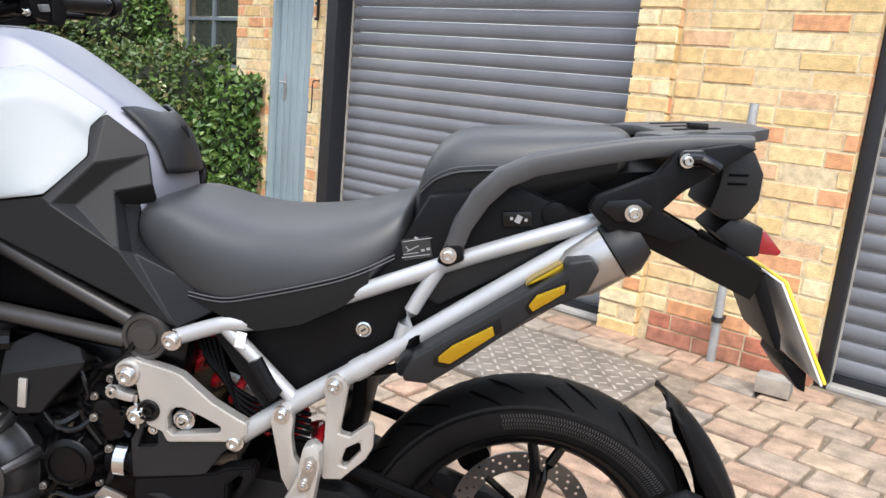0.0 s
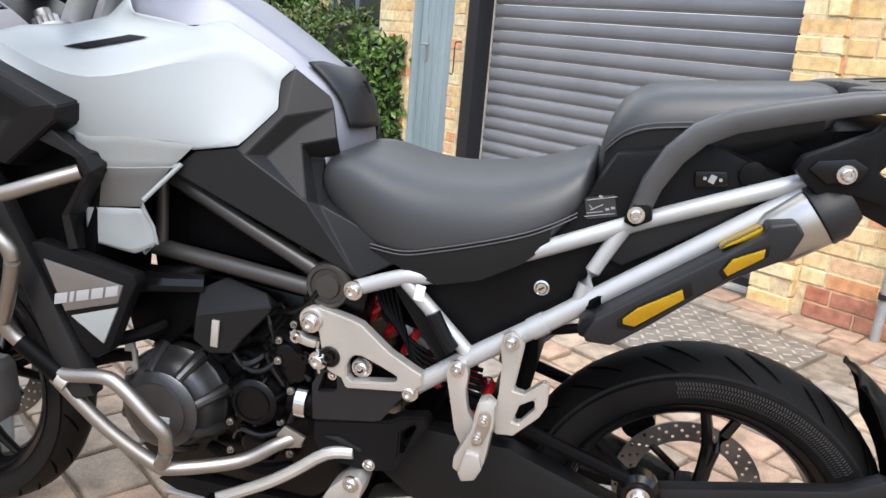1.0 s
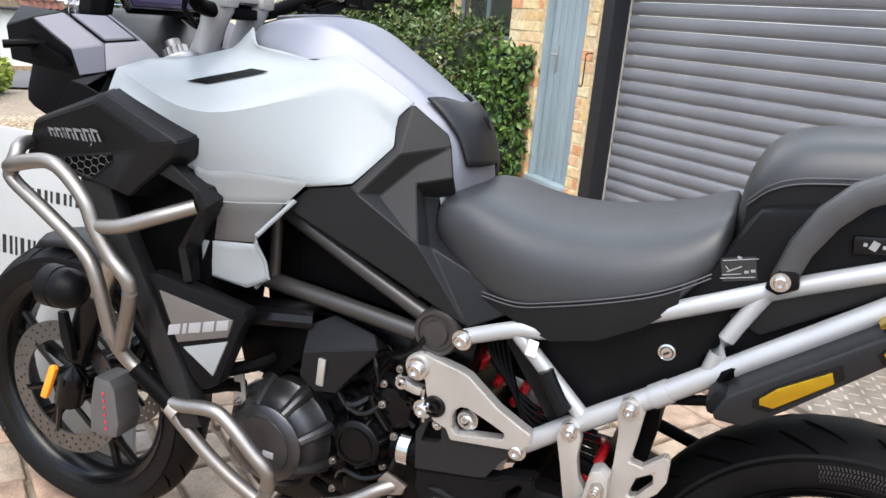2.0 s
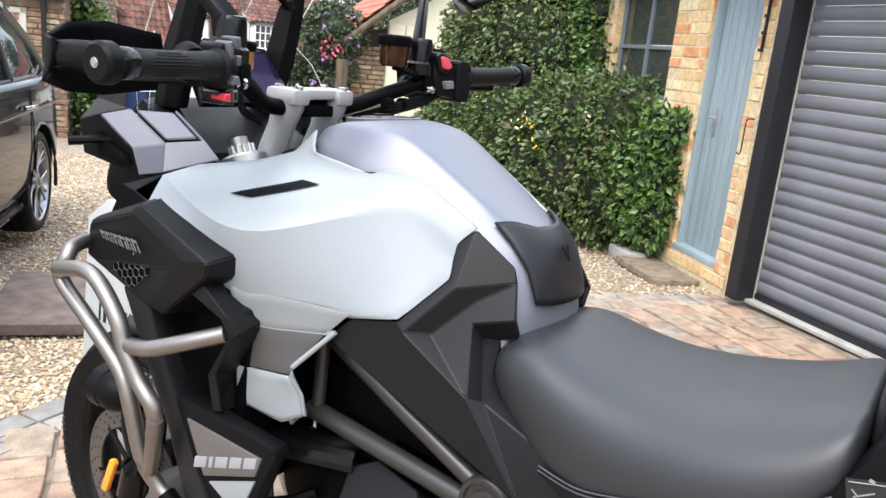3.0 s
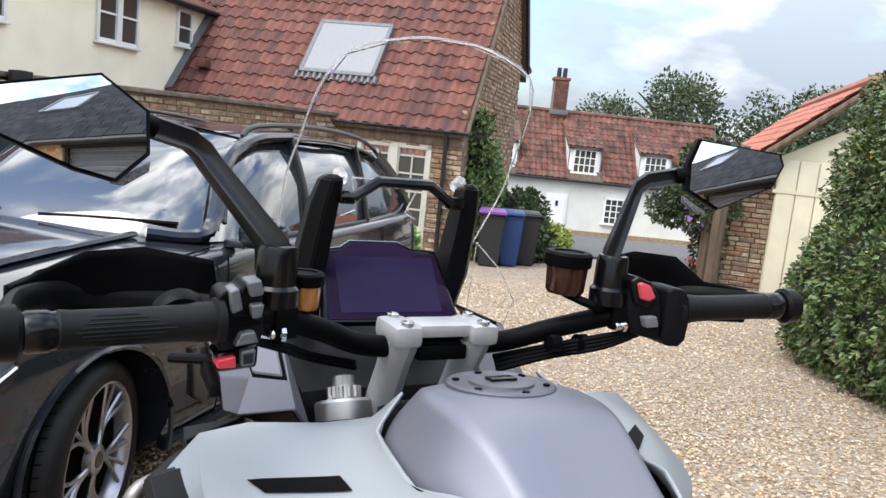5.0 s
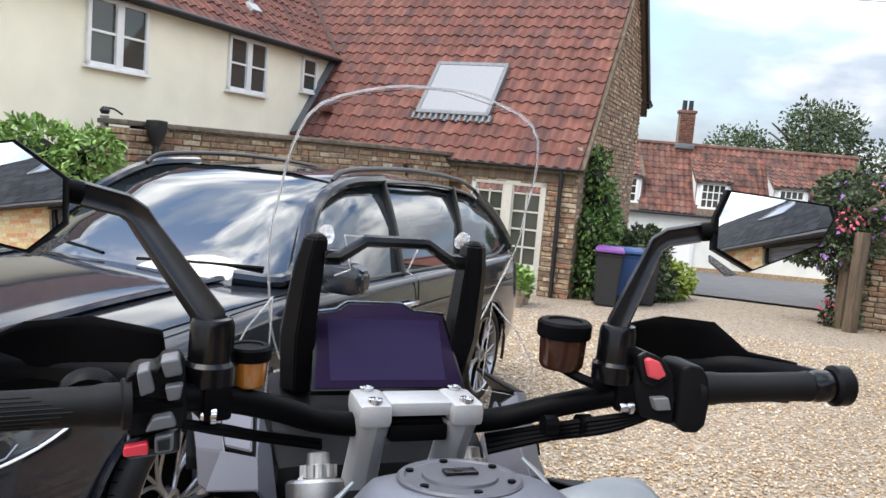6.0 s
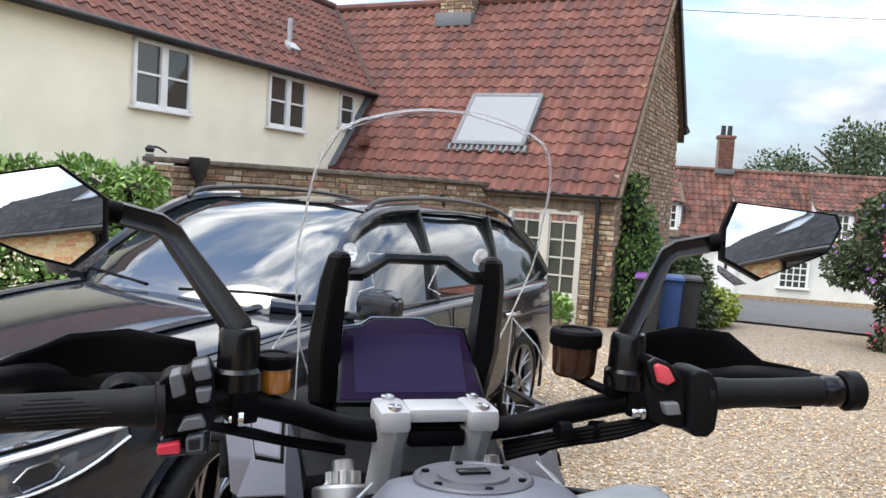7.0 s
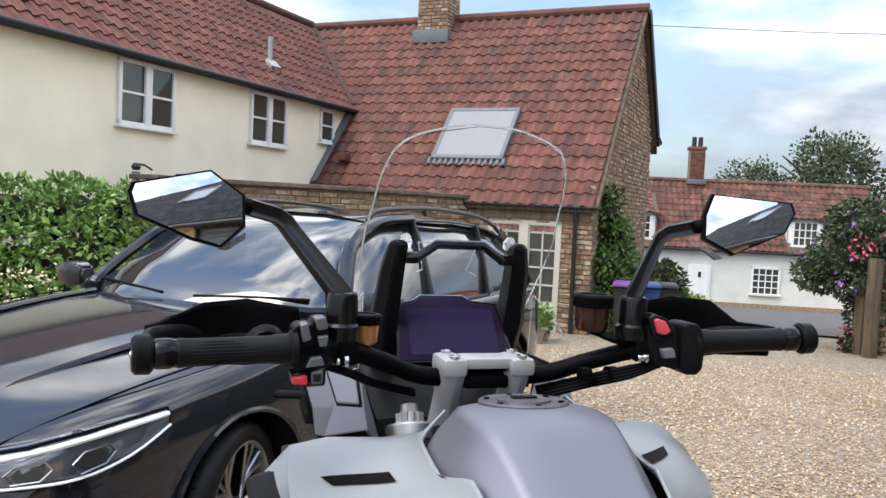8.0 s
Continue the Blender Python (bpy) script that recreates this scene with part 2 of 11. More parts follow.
def courses(frame_m, s0, s1, z0, z1, bl, bh, joint, holes=(), jitter=0.003, rnd=None, keep=None):
    """Poses for bricks of a wall in stretcher bond; frame_m has x along the wall, y into it."""
    rnd = rnd or random
    out, row, z = [], 0, z0
    while z < z1 - 0.01:
        h = min(bh, z1 - z)
        s = s0 - (row % 2) * (bl + joint) / 2
        while s < s1:
            l = bl * rnd.choice((1, 1, 1, 0.5, 0.75)) if rnd.random() < 0.5 else bl
            a, b = max(s, s0), min(s + l, s1)
            spans = [(a, b)]
            for ha, hb, hz0, hz1 in holes:
                if hz0 < z + h / 2 < hz1:
                    spans = [q for p in spans for q in ((p[0], min(p[1], ha)), (max(p[0], hb), p[1])) if q[1] - q[0] > 0.03]
            for a, b in spans:
                if b - a > 0.03 and (keep is None or keep((a + b) / 2, z + h / 2)):
                    out.append(frame_m @ Matrix.Translation(((a + b) / 2, rnd.uniform(-jitter, jitter), z + h / 2)) @ Matrix.Diagonal(((b - a) / bl, 1, h / bh, 1)))
            s += l + joint
        z += bh + joint
        row += 1
    return out


def leaves(name, spots, size, mat, parent, label="", rng=None, kind="stuff", droop=0.35):
    """Leaves at spots of (place, outward way), as one mesh, built in arrays."""
    rng = rng or np.random.default_rng(3)
    p = np.array([s[0] for s in spots], float)
    o = np.array([s[1] for s in spots], float)
    n = len(p)
    d = o + rng.normal(0, 0.75, (n, 3)) + np.array([0, 0, -droop])
    d /= np.linalg.norm(d, axis=1)[:, None] + 1e-9
    r = rng.normal(0, 1, (n, 3))
    x = np.cross(d, r)
    x /= np.linalg.norm(x, axis=1)[:, None] + 1e-9
    z = np.cross(x, d)
    k = size * rng.uniform(0.6, 1.35, (n, 1))
    base = [(0, 0, 0), (0.3, 0.42, 0.1), (0, 1, 0), (-0.3, 0.42, 0.1)]
    v = np.stack([p + k * (a * x + b * d + c * z) for a, b, c in base], 1).reshape(-1, 3)
    me = bpy.data.meshes.new(name)
    me.from_pydata(v.tolist(), [], [(4 * i, 4 * i + 1, 4 * i + 2, 4 * i + 3) for i in range(n)])
    ob = link(name, me, mat, parent, label, None)
    if kind:
        ob["kind"] = kind
    return ob


# ---- materials ----
GRAVEL = material("gravel_bed", (0.42, 0.315, 0.215), 0.95, var=0.42, scale=30, bump=1.0, bscale=70, color2=(0.24, 0.18, 0.12))
STONES = material("gravel_stone", (0.4, 0.3, 0.2), 0.85, var=0.15, pieces=[(0.544, 0.403, 0.249), (0.632, 0.494, 0.328), (0.435, 0.293, 0.160), (0.675, 0.564, 0.416), (0.511, 0.363, 0.222), (0.447, 0.333, 0.214), (0.741, 0.625, 0.471), (0.566, 0.413, 0.266)], bump=0.4)
PAVER = material("paver", (0.42, 0.32, 0.24), 0.9, var=0.22, scale=14, bscale=170, bump=0.6,
                 pieces=[(0.397, 0.282, 0.2), (0.376, 0.255, 0.18), (0.372, 0.29, 0.215), (0.427, 0.309, 0.217), (0.325, 0.272, 0.221), (0.383, 0.264, 0.19), (0.386, 0.3, 0.225), (0.43, 0.284, 0.2), (0.45, 0.34, 0.24)])
SETT = material("edging_sett", (0.3, 0.28, 0.25), 0.9, var=0.16, scale=14, bscale=260, bump=0.6, pieces=[(0.33, 0.3, 0.26), (0.27, 0.26, 0.24), (0.38, 0.33, 0.27), (0.3, 0.28, 0.25)])
GROUT = material("joint_sand", (0.27, 0.215, 0.16), 0.95, var=0.25, bump=0.6)
ASPHALT = material("asphalt", (0.115, 0.112, 0.112), 0.9, var=0.15, scale=3, bump=0.5, bscale=300)
CONCRETE = material("concrete", (0.42, 0.4, 0.36), 0.9, var=0.15, scale=8, bump=0.4, bscale=220)
BRICK = material("yellow_brick", (0.6, 0.46, 0.25), 0.92, var=0.15, scale=26, bscale=190, bump=0.8,
                 pieces=[(0.798, 0.571, 0.262), (0.844, 0.636, 0.32), (0.752, 0.507, 0.233), (0.821, 0.582, 0.3), (0.752, 0.367, 0.174), (0.86, 0.69, 0.388), (0.78, 0.5, 0.29), (0.8, 0.4, 0.2), (0.86, 0.722, 0.445), (0.844, 0.646, 0.348), (0.809, 0.56, 0.271), (0.855, 0.614, 0.339)])
REDBRICK = material("red_brick", (0.5, 0.2, 0.12), 0.9, var=0.2, scale=22, bscale=190, bump=0.6, pieces=[(0.54, 0.2, 0.12), (0.5, 0.18, 0.11), (0.58, 0.26, 0.16), (0.52, 0.22, 0.14)])
MORTAR = material("mortar", (0.8, 0.64, 0.4), 0.95, var=0.2, scale=30, bump=0.7, bscale=300)
OLDSTONE = material("old_brick_and_stone", (0.3, 0.22, 0.15), 0.95, var=0.25, scale=16, bscale=120, bump=0.8,
                    pieces=[(0.37, 0.26, 0.165), (0.3, 0.2, 0.13), (0.46, 0.34, 0.21), (0.25, 0.17, 0.12), (0.56, 0.46, 0.33), (0.34, 0.25, 0.17), (0.43, 0.31, 0.19), (0.36, 0.19, 0.12)])
OLDMORTAR = material("old_mortar", (0.27, 0.21, 0.15), 0.95, var=0.25, bump=0.7, bscale=200)
PANTILE = material("clay_pantile", (0.27, 0.085, 0.058), 0.8, var=0.2, scale=3.5, bscale=60, bump=0.3,
                   pieces=[(0.172, 0.059, 0.040), (0.152, 0.052, 0.036), (0.188, 0.068, 0.046), (0.132, 0.048, 0.036), (0.196, 0.077, 0.054), (0.164, 0.056, 0.040), (0.144, 0.054, 0.040), (0.112, 0.046, 0.038)])
OLDTILE = material("weathered_pantile", (0.2, 0.085, 0.06), 0.85, var=0.3, scale=2.5, bscale=60, bump=0.3, pieces=[(0.21, 0.085, 0.058), (0.24, 0.095, 0.064), (0.17, 0.075, 0.056), (0.2, 0.1, 0.075), (0.14, 0.07, 0.055)])
DARKBRICK = material("sooty_red_brick", (0.22, 0.1, 0.07), 0.92, var=0.25, scale=20, bscale=190, bump=0.6, pieces=[(0.24, 0.1, 0.07), (0.19, 0.09, 0.065), (0.27, 0.13, 0.09), (0.16, 0.085, 0.065)])
NEWTILE = material("orange_pantile", (0.4, 0.14, 0.09), 0.75, var=0.12, scale=3, pieces=[(0.4, 0.14, 0.09), (0.36, 0.125, 0.082), (0.43, 0.16, 0.105)])
SLATE = material("slate", (0.03, 0.031, 0.034), 0.85, spec=0.08, var=0.2, scale=5, pieces=[(0.03, 0.032, 0.036), (0.038, 0.04, 0.044), (0.024, 0.025, 0.028)])
CREAM = material("cream_render", (0.93, 0.86, 0.67), 0.9, var=0.05, scale=1.6, bump=0.3, bscale=240)
WHITEWASH = material("white_wash", (0.72, 0.72, 0.66), 0.9, var=0.08, scale=1.2, bump=0.4, bscale=40)
WHITE = material("white_paint", (0.8, 0.79, 0.76), 0.45, var=0.04, scale=6)
STONE_PAINT = material("stone_paint", (0.5, 0.48, 0.42), 0.5, var=0.06)
BLUE_DOOR = material("pale_blue_paint", (0.29, 0.36, 0.385), 0.55, var=0.08, scale=9, bump=0.15, bscale=90, stretch=(1, 1, 0.15))
BLUE_WIN = material("grey_blue_paint", (0.17, 0.2, 0.22), 0.5, var=0.08)
SHUTTER = material("anthracite_shutter", (0.175, 0.18, 0.194), 0.42, var=0.1, scale=3, bump=0.12, bscale=500)
JAMB = material("anthracite_frame", (0.014, 0.015, 0.018), 0.45, var=0.08)
OAK = material("brown_wood", (0.2, 0.1, 0.045), 0.6, var=0.25, scale=12, stretch=(1, 1, 0.12))
TIMBER = material("weathered_timber", (0.16, 0.115, 0.075), 0.85, var=0.3, scale=12, stretch=(1, 1, 0.1), bump=0.3, bscale=80)
CREAM_BOARD = material("cream_board", (0.62, 0.58, 0.43), 0.7, var=0.07, scale=3)
GLASS_DARK = material("window_glass", (0.045, 0.05, 0.042), 0.04, spec=0.8, flat=True)
VALLEY_TILE = material("weathered_valley_tile", (0.09, 0.05, 0.04), 0.85, var=0.3)
COPING = material("weathered_coping", (0.2, 0.165, 0.13), 0.9, var=0.3, scale=9, bump=0.4, bscale=80)
LEAD = material("lead", (0.15, 0.16, 0.17), 0.6, var=0.15)
BLIND = material("skylight_blind", (0.18, 0.19, 0.205), 0.3, var=0.03, coat=0.15)
BLACKPIPE = material("black_iron", (0.018, 0.018, 0.02), 0.5, var=0.15)
CHECKER = material("steel_plate", (0.25, 0.215, 0.18), 0.6, 0.15, var=0.25, scale=9)
WORN_LUG = material("worn_steel_lug", (0.5, 0.45, 0.4), 0.5, 0.3, var=0.2)
IRON = material("cast_iron", (0.2, 0.15, 0.125), 0.75, 0.3, var=0.25, scale=12)
ZINC = material("zinc_pipe", (0.42, 0.43, 0.43), 0.5, 0.4, var=0.12)
HEDGE = material("hedge_leaf", (0.07, 0.12, 0.035), 0.4, var=0.2, scale=4, pieces=[(0.08, 0.135, 0.036), (0.105, 0.17, 0.045), (0.065, 0.105, 0.03), (0.145, 0.215, 0.06), (0.085, 0.14, 0.04), (0.05, 0.085, 0.026), (0.17, 0.16, 0.06)])
IVY = material("ivy_leaf", (0.07, 0.14, 0.03), 0.42, var=0.15, pieces=[(0.075, 0.15, 0.03), (0.11, 0.2, 0.045), (0.05, 0.11, 0.025), (0.16, 0.25, 0.06)])
TREE = material("tree_leaf", (0.05, 0.085, 0.03), 0.6, var=0.2, pieces=[(0.05, 0.085, 0.03), (0.065, 0.105, 0.035), (0.04, 0.065, 0.026), (0.085, 0.11, 0.045)])
LIME = material("lime_leaf", (0.3, 0.38, 0.05), 0.5, var=0.15, pieces=[(0.3, 0.38, 0.05), (0.22, 0.31, 0.05), (0.36, 0.42, 0.08)])
FERNY = material("light_leaf", (0.19, 0.32, 0.07), 0.5, var=0.15, pieces=[(0.21, 0.36, 0.08), (0.17, 0.29, 0.06), (0.28, 0.44, 0.12), (0.13, 0.22, 0.05)])
PETAL_Y = material("yellow_petal", (0.75, 0.5, 0.06), 0.6, var=0.1)
PETAL_C = material("cream_petal", (0.8, 0.74, 0.5), 0.6, var=0.1)
PETAL_P = material("purple_petal", (0.25, 0.12, 0.35), 0.6, var=0.1)
PETAL_R = material("pink_petal", (0.55, 0.1, 0.16), 0.6, var=0.1)
BARK = material("bark", (0.13, 0.1, 0.07), 0.9, var=0.25, bump=0.6, bscale=60)
# near-black colour standing for the unlit inside of hedges and shrubs
SHADE_CORE = material("shade_fill", (0.02, 0.028, 0.012), 0.95, var=0.3)
# motorcycle
WHITE_PAINT = material("pearl_white_paint", (0.225, 0.245, 0.258), 0.32, var=0.015, scale=3, spec=0.35)
SILVER_PAINT = material("satin_silver_paint", (0.16, 0.166, 0.195), 0.44, 0.55, var=0.03, scale=4, bscale=900, spec=0.4)
CAP_GREY = material("filler_cap_paint", (0.09, 0.09, 0.104), 0.36, 0.3, var=0.04)
SILVER_DARK = material("satin_grey_paint", (0.1, 0.1, 0.122), 0.45, 0.2, var=0.03)
SILVER_MID = material("satin_cowl_silver", (0.115, 0.115, 0.137), 0.45, 0.2, var=0.03)
RACK_GREY = material("satin_rack_grey", (0.04, 0.04, 0.042), 0.42, var=0.08, bump=0.1, bscale=1200)
GREY_BAND = material("grey_decal", (0.062, 0.06, 0.058), 0.45, var=0.02, spec=0.3)
PALE_BAND = material("pale_grey_decal", (0.215, 0.228, 0.232), 0.42, var=0.02, spec=0.3)
BLACK_PLASTIC = material("black_plastic", (0.006, 0.006, 0.0068), 0.37, var=0.15, scale=7, bump=0.1, bscale=1400, spec=0.1)
GREY_PLASTIC = material("dark_grey_plastic", (0.011, 0.0113, 0.0127), 0.4, var=0.1, bump=0.1, bscale=1400, spec=0.3)
MATT_BLACK = material("matt_black", (0.002, 0.002, 0.0025), 0.5, var=0.15, spec=0.06)
STEM_BLACK = material("satin_stem_black", (0.006, 0.006, 0.007), 0.28, var=0.06, spec=0.4)
PANEL_BLACK = material("satin_panel_black", (0.0075, 0.0076, 0.0083), 0.42, var=0.06, bump=0.04, bscale=1600, spec=0.2)
GLOSS_BLACK = material("gloss_black", (0.003, 0.003, 0.0035), 0.2, var=0.05, rvar=0.05, spec=0.3)
VINYL = material("seat_vinyl", (0.017, 0.0178, 0.0198), 0.42, var=0.07, scale=9, spec=0.6, bump=0.12, bscale=1500, rvar=0.06)
VINYL_SIDE = material("seat_side_vinyl", (0.004, 0.004, 0.0045), 0.6, var=0.1, bump=0.25, bscale=1100, spec=0.25)
STITCH = material("stitching", (0.05, 0.05, 0.055), 0.7, flat=True)
RUBBER = material("tyre_rubber", (0.006, 0.006, 0.0065), 0.55, var=0.25, scale=16, bump=0.1, bscale=900, rvar=0.08, spec=0.2)
TYRE_MARK = material("tyre_relief", (0.025, 0.025, 0.027), 0.42, flat=True)
DISC = material("disc_steel", (0.2, 0.195, 0.19), 0.36, 0.9, var=0.1, scale=10)
GROOVE = material("tyre_groove", (0.001, 0.001, 0.001), 0.9, flat=True, spec=0.05)
SILVER_FRAME = material("silver_frame_paint", (0.36, 0.365, 0.375), 0.36, 0.4, var=0.04, bump=0.08, bscale=700)
BRONZE_FRAME = material("graphite_frame_paint", (0.05, 0.048, 0.047), 0.34, 0.5, var=0.06)
CRASH_STEEL = material("bead_blasted_steel", (0.28, 0.26, 0.24), 0.4, 0.9, var=0.1, scale=10, bump=0.06, bscale=600, rvar=0.06)
STEEL = material("brushed_stainless", (0.42, 0.40, 0.38), 0.33, 0.95, var=0.1, scale=10, bump=0.06, bscale=600, rvar=0.06)
CHROME = material("bright_bolt", (0.6, 0.6, 0.6), 0.16, 1.0, var=0.05)
ALLOY = material("cast_alloy", (0.37, 0.37, 0.375), 0.42, 0.4, var=0.06, bump=0.1, bscale=500)
BRUSHED = material("brushed_alloy", (0.5, 0.485, 0.465), 0.4, 0.7, var=0.1, scale=9, bump=0.08, bscale=500, rvar=0.08)
ENGINE = material("engine_graphite", (0.085, 0.085, 0.09), 0.3, 0.85, var=0.15, bump=0.12, bscale=500)
CALIPER = material("grey_caliper", (0.14, 0.14, 0.145), 0.4, 0.5, var=0.08)
ENGINE_BLK = material("engine_black", (0.0025, 0.0025, 0.003), 0.24, 0.0, var=0.1, bump=0.1, bscale=600, spec=0.2)
GOLD = material("gold_insert", (0.58, 0.38, 0.03), 0.27, 0.9, var=0.12, scale=6, stretch=(1, 1, 14))
RED_SPRING = material("red_spring", (0.5, 0.012, 0.02), 0.3, var=0.05, coat=0.4)
RED_LENS = material("red_lens", (0.2, 0.003, 0.008), 0.12, flat=True, coat=0.6)
AMBER = material("amber_lens", (0.85, 0.28, 0.02), 0.18, flat=True, coat=0.6)
AMBER_LIGHT = material("light_amber_fluid", (0.3, 0.11, 0.012), 0.1, flat=True, coat=0.8)
AMBER_FLUID = material("amber_fluid", (0.03, 0.01, 0.004), 0.12, flat=True, coat=0.2, spec=0.3)
RED_BTN = material("red_switch", (0.62, 0.03, 0.05), 0.35, var=0.03)
PINK_BTN = material("faded_red_switch", (0.46, 0.05, 0.065), 0.4, var=0.03)
GREY_BTN = material("grey_switch", (0.11, 0.113, 0.12), 0.35, var=0.04)
SCREEN_TFT = material("tft_glass", (0.014, 0.008, 0.024), 0.1, flat=True, spec=0.05)
SCREEN_IN = material("tft_panel", (0.02, 0.015, 0.042), 0.16, flat=True, spec=0.05)
LABEL_W = material("white_label", (0.6, 0.6, 0.59), 0.5, flat=True)
BOARD_WHITE = material("board_white", (0.36, 0.365, 0.36), 0.5, var=0.03, scale=5)
LABEL_K = material("black_label", (0.015, 0.015, 0.015), 0.5, flat=True)
BADGE = material("badge_letter", (0.55, 0.54, 0.53), 0.35, 0.3, flat=True)
BADGE_DIM = material("grey_letter", (0.23, 0.23, 0.24), 0.45, flat=True)
BADGE_PANEL = material("bronze_badge_panel", (0.135, 0.125, 0.12), 0.4, 0.4, var=0.05)
PLATE_Y = material("yellow_plate", (0.72, 0.58, 0.05), 0.4, var=0.04)
MIRROR = material("mirror_glass", (0.86, 0.88, 0.9), 0.01, 1.0, flat=True)
CLEAR = material("clear_screen", (1.0, 1.0, 1.0), 0.0, flat=True, trans=1.0, ior=1.12)
CLEAR_EDGE = material("clear_screen_rim", (0.92, 0.93, 0.95), 0.2, flat=True, trans=0.8, ior=1.12)
REFLECT = material("reflector_mesh", (0.24, 0.24, 0.25), 0.35, var=0.5, scale=500, bscale=900)
# car
CAR = material("dark_grey_car_paint", (0.01, 0.0115, 0.016), 0.5, 0.0, var=0.02, coat=1.0, spec=0.05)
CARGLASS = material("car_glass", (0.012, 0.016, 0.018), 0.02, flat=True, spec=0.8, ior=1.8)
CAR_TRIM = material("car_trim", (0.02, 0.02, 0.02), 0.35, var=0.05)
CAR_CHROME = material("car_bright_trim", (0.55, 0.55, 0.56), 0.15, 1.0, flat=True)
RIM_CUT = material("machined_alloy", (0.32, 0.32, 0.33), 0.28, 0.9, var=0.04)
LAMP_GLASS = material("lamp_lens", (0.09, 0.1, 0.115), 0.05, 0.5, flat=True, coat=1.0)
LAMP_WHITE = material("lamp_light_guide", (0.75, 0.77, 0.8), 0.15, flat=True, coat=1.0)
BIN_BLACK = material("bin_black", (0.02, 0.021, 0.023), 0.5, var=0.1)
BIN_BLUE = material("bin_blue", (0.015, 0.05, 0.16), 0.5, var=0.1)
BIN_PURPLE = material("bin_purple", (0.16, 0.05, 0.23), 0.5, var=0.1)
POT = material("terracotta_pot", (0.42, 0.33, 0.24), 0.85, var=0.2)

# gravel bed: pebbles as cells, each with its own tint, and relief
nt = GRAVEL.node_tree
vor = nt.nodes.new("ShaderNodeTexVoronoi")
vor.inputs["Scale"].default_value = 42
geo = nt.nodes.new("ShaderNodeNewGeometry")
nt.links.new(geo.outputs["Position"], vor.inputs["Vector"])
sep = nt.nodes.new("ShaderNodeSeparateColor")
nt.links.new(vor.outputs["Color"], sep.inputs["Color"])
ramp = nt.nodes.new("ShaderNodeValToRGB")
ramp.color_ramp.elements[0].color, ramp.color_ramp.elements[1].color = (0.30, 0.21, 0.13, 1), (0.72, 0.64, 0.53, 1)
mid = ramp.color_ramp.elements.new(0.5)
mid.color = (0.52, 0.41, 0.29, 1)
nt.links.new(sep.outputs[0], ramp.inputs["Fac"])
# colour darkened towards the pebble rims, as shade in the gaps between stones
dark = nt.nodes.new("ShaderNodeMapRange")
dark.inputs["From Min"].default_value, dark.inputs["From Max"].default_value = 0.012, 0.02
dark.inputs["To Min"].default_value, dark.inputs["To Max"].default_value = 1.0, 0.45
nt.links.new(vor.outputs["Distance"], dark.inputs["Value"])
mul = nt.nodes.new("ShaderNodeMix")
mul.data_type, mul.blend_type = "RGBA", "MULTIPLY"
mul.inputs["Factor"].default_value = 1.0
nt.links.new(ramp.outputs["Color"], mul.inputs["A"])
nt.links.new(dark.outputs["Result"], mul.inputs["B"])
bs = nt.nodes["Principled BSDF"]
nt.links.new(mul.outputs["Result"], bs.inputs["Base Color"])
bmp = nt.nodes.new("ShaderNodeBump")
bmp.invert = True
bmp.inputs["Strength"].default_value, bmp.inputs["Distance"].default_value = 0.9, 0.012
nt.links.new(vor.outputs["Distance"], bmp.inputs["Height"])
nt.links.new(bmp.outputs["Normal"], bs.inputs["Normal"])

# ---- the ground: level by the garage, falling to the road ----
def ground_z(x, y):
    q = min(-0.93 * x + 0.37 * y, 31.0)
    t = q - 1.0
    return -0.025 * (t + math.sqrt(t * t + 0.6)) - 0.0005 * max(0.0, q - 4.0) ** 2


EDGE = [(-9, -0.6), (-4, -1.0), (-1, -1.4), (0, -1.48), (0.5, -1.55), (1.5, -1.52), (2.36, -1.35), (2.8, -1.13), (3.4, -0.74), (4.0, -0.2), (4.6, 0.35)]


def edge_x(y):
    """Where the paving ends and the gravel begins."""
    for (y0, x0), (y1, x1) in zip(EDGE, EDGE[1:]):
        if y <= y1:
            return x0 + (x1 - x0) * max(0, (y - y0)) / (y1 - y0)
    return EDGE[-1][1] + (y - EDGE[-1][0])


G0, GD = Vector((-0.12, 3.93)), Vector((2.93, -2.09)).normalized()      # the garage front: a point and its way
GN = Vector((-GD.y, GD.x))                                              # into the garage
if GN.y < 0:
    GN = -GN


def behind_garage(x, y):
    return (Vector((x, y)) - G0).dot(GN) > 0.02


bm = bmesh.new()
xs = sorted(set([-900, -400, -200, -120, -80, -60, -48, -42] + [round(-36 + 1.0 * i, 2) for i in range(26)] + [round(-10 + 0.25 * i, 2) for i in range(57)] + [5, 7, 10, 20, 50, 120, 400, 900]))
ys = sorted(set([-900, -400, -120, -50, -25, -15, -10, -8] + [round(-7 + 0.25 * i, 2) for i in range(81)] + [round(14 + i, 2) for i in range(30)] + [46, 52, 70, 120, 250, 500, 900]))
grid = [[bm.verts.new((x, y, ground_z(x, y) - 0.016 + 0.006 * noise.noise((x * 0.9, y * 0.9, 0)))) for y in ys] for x in xs]
for a, b in zip(grid, grid[1:]):
    for k in range(len(ys) - 1):
        face(bm, (a[k], b[k], b[k + 1], a[k + 1]))
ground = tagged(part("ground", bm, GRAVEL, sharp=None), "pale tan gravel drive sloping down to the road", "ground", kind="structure")

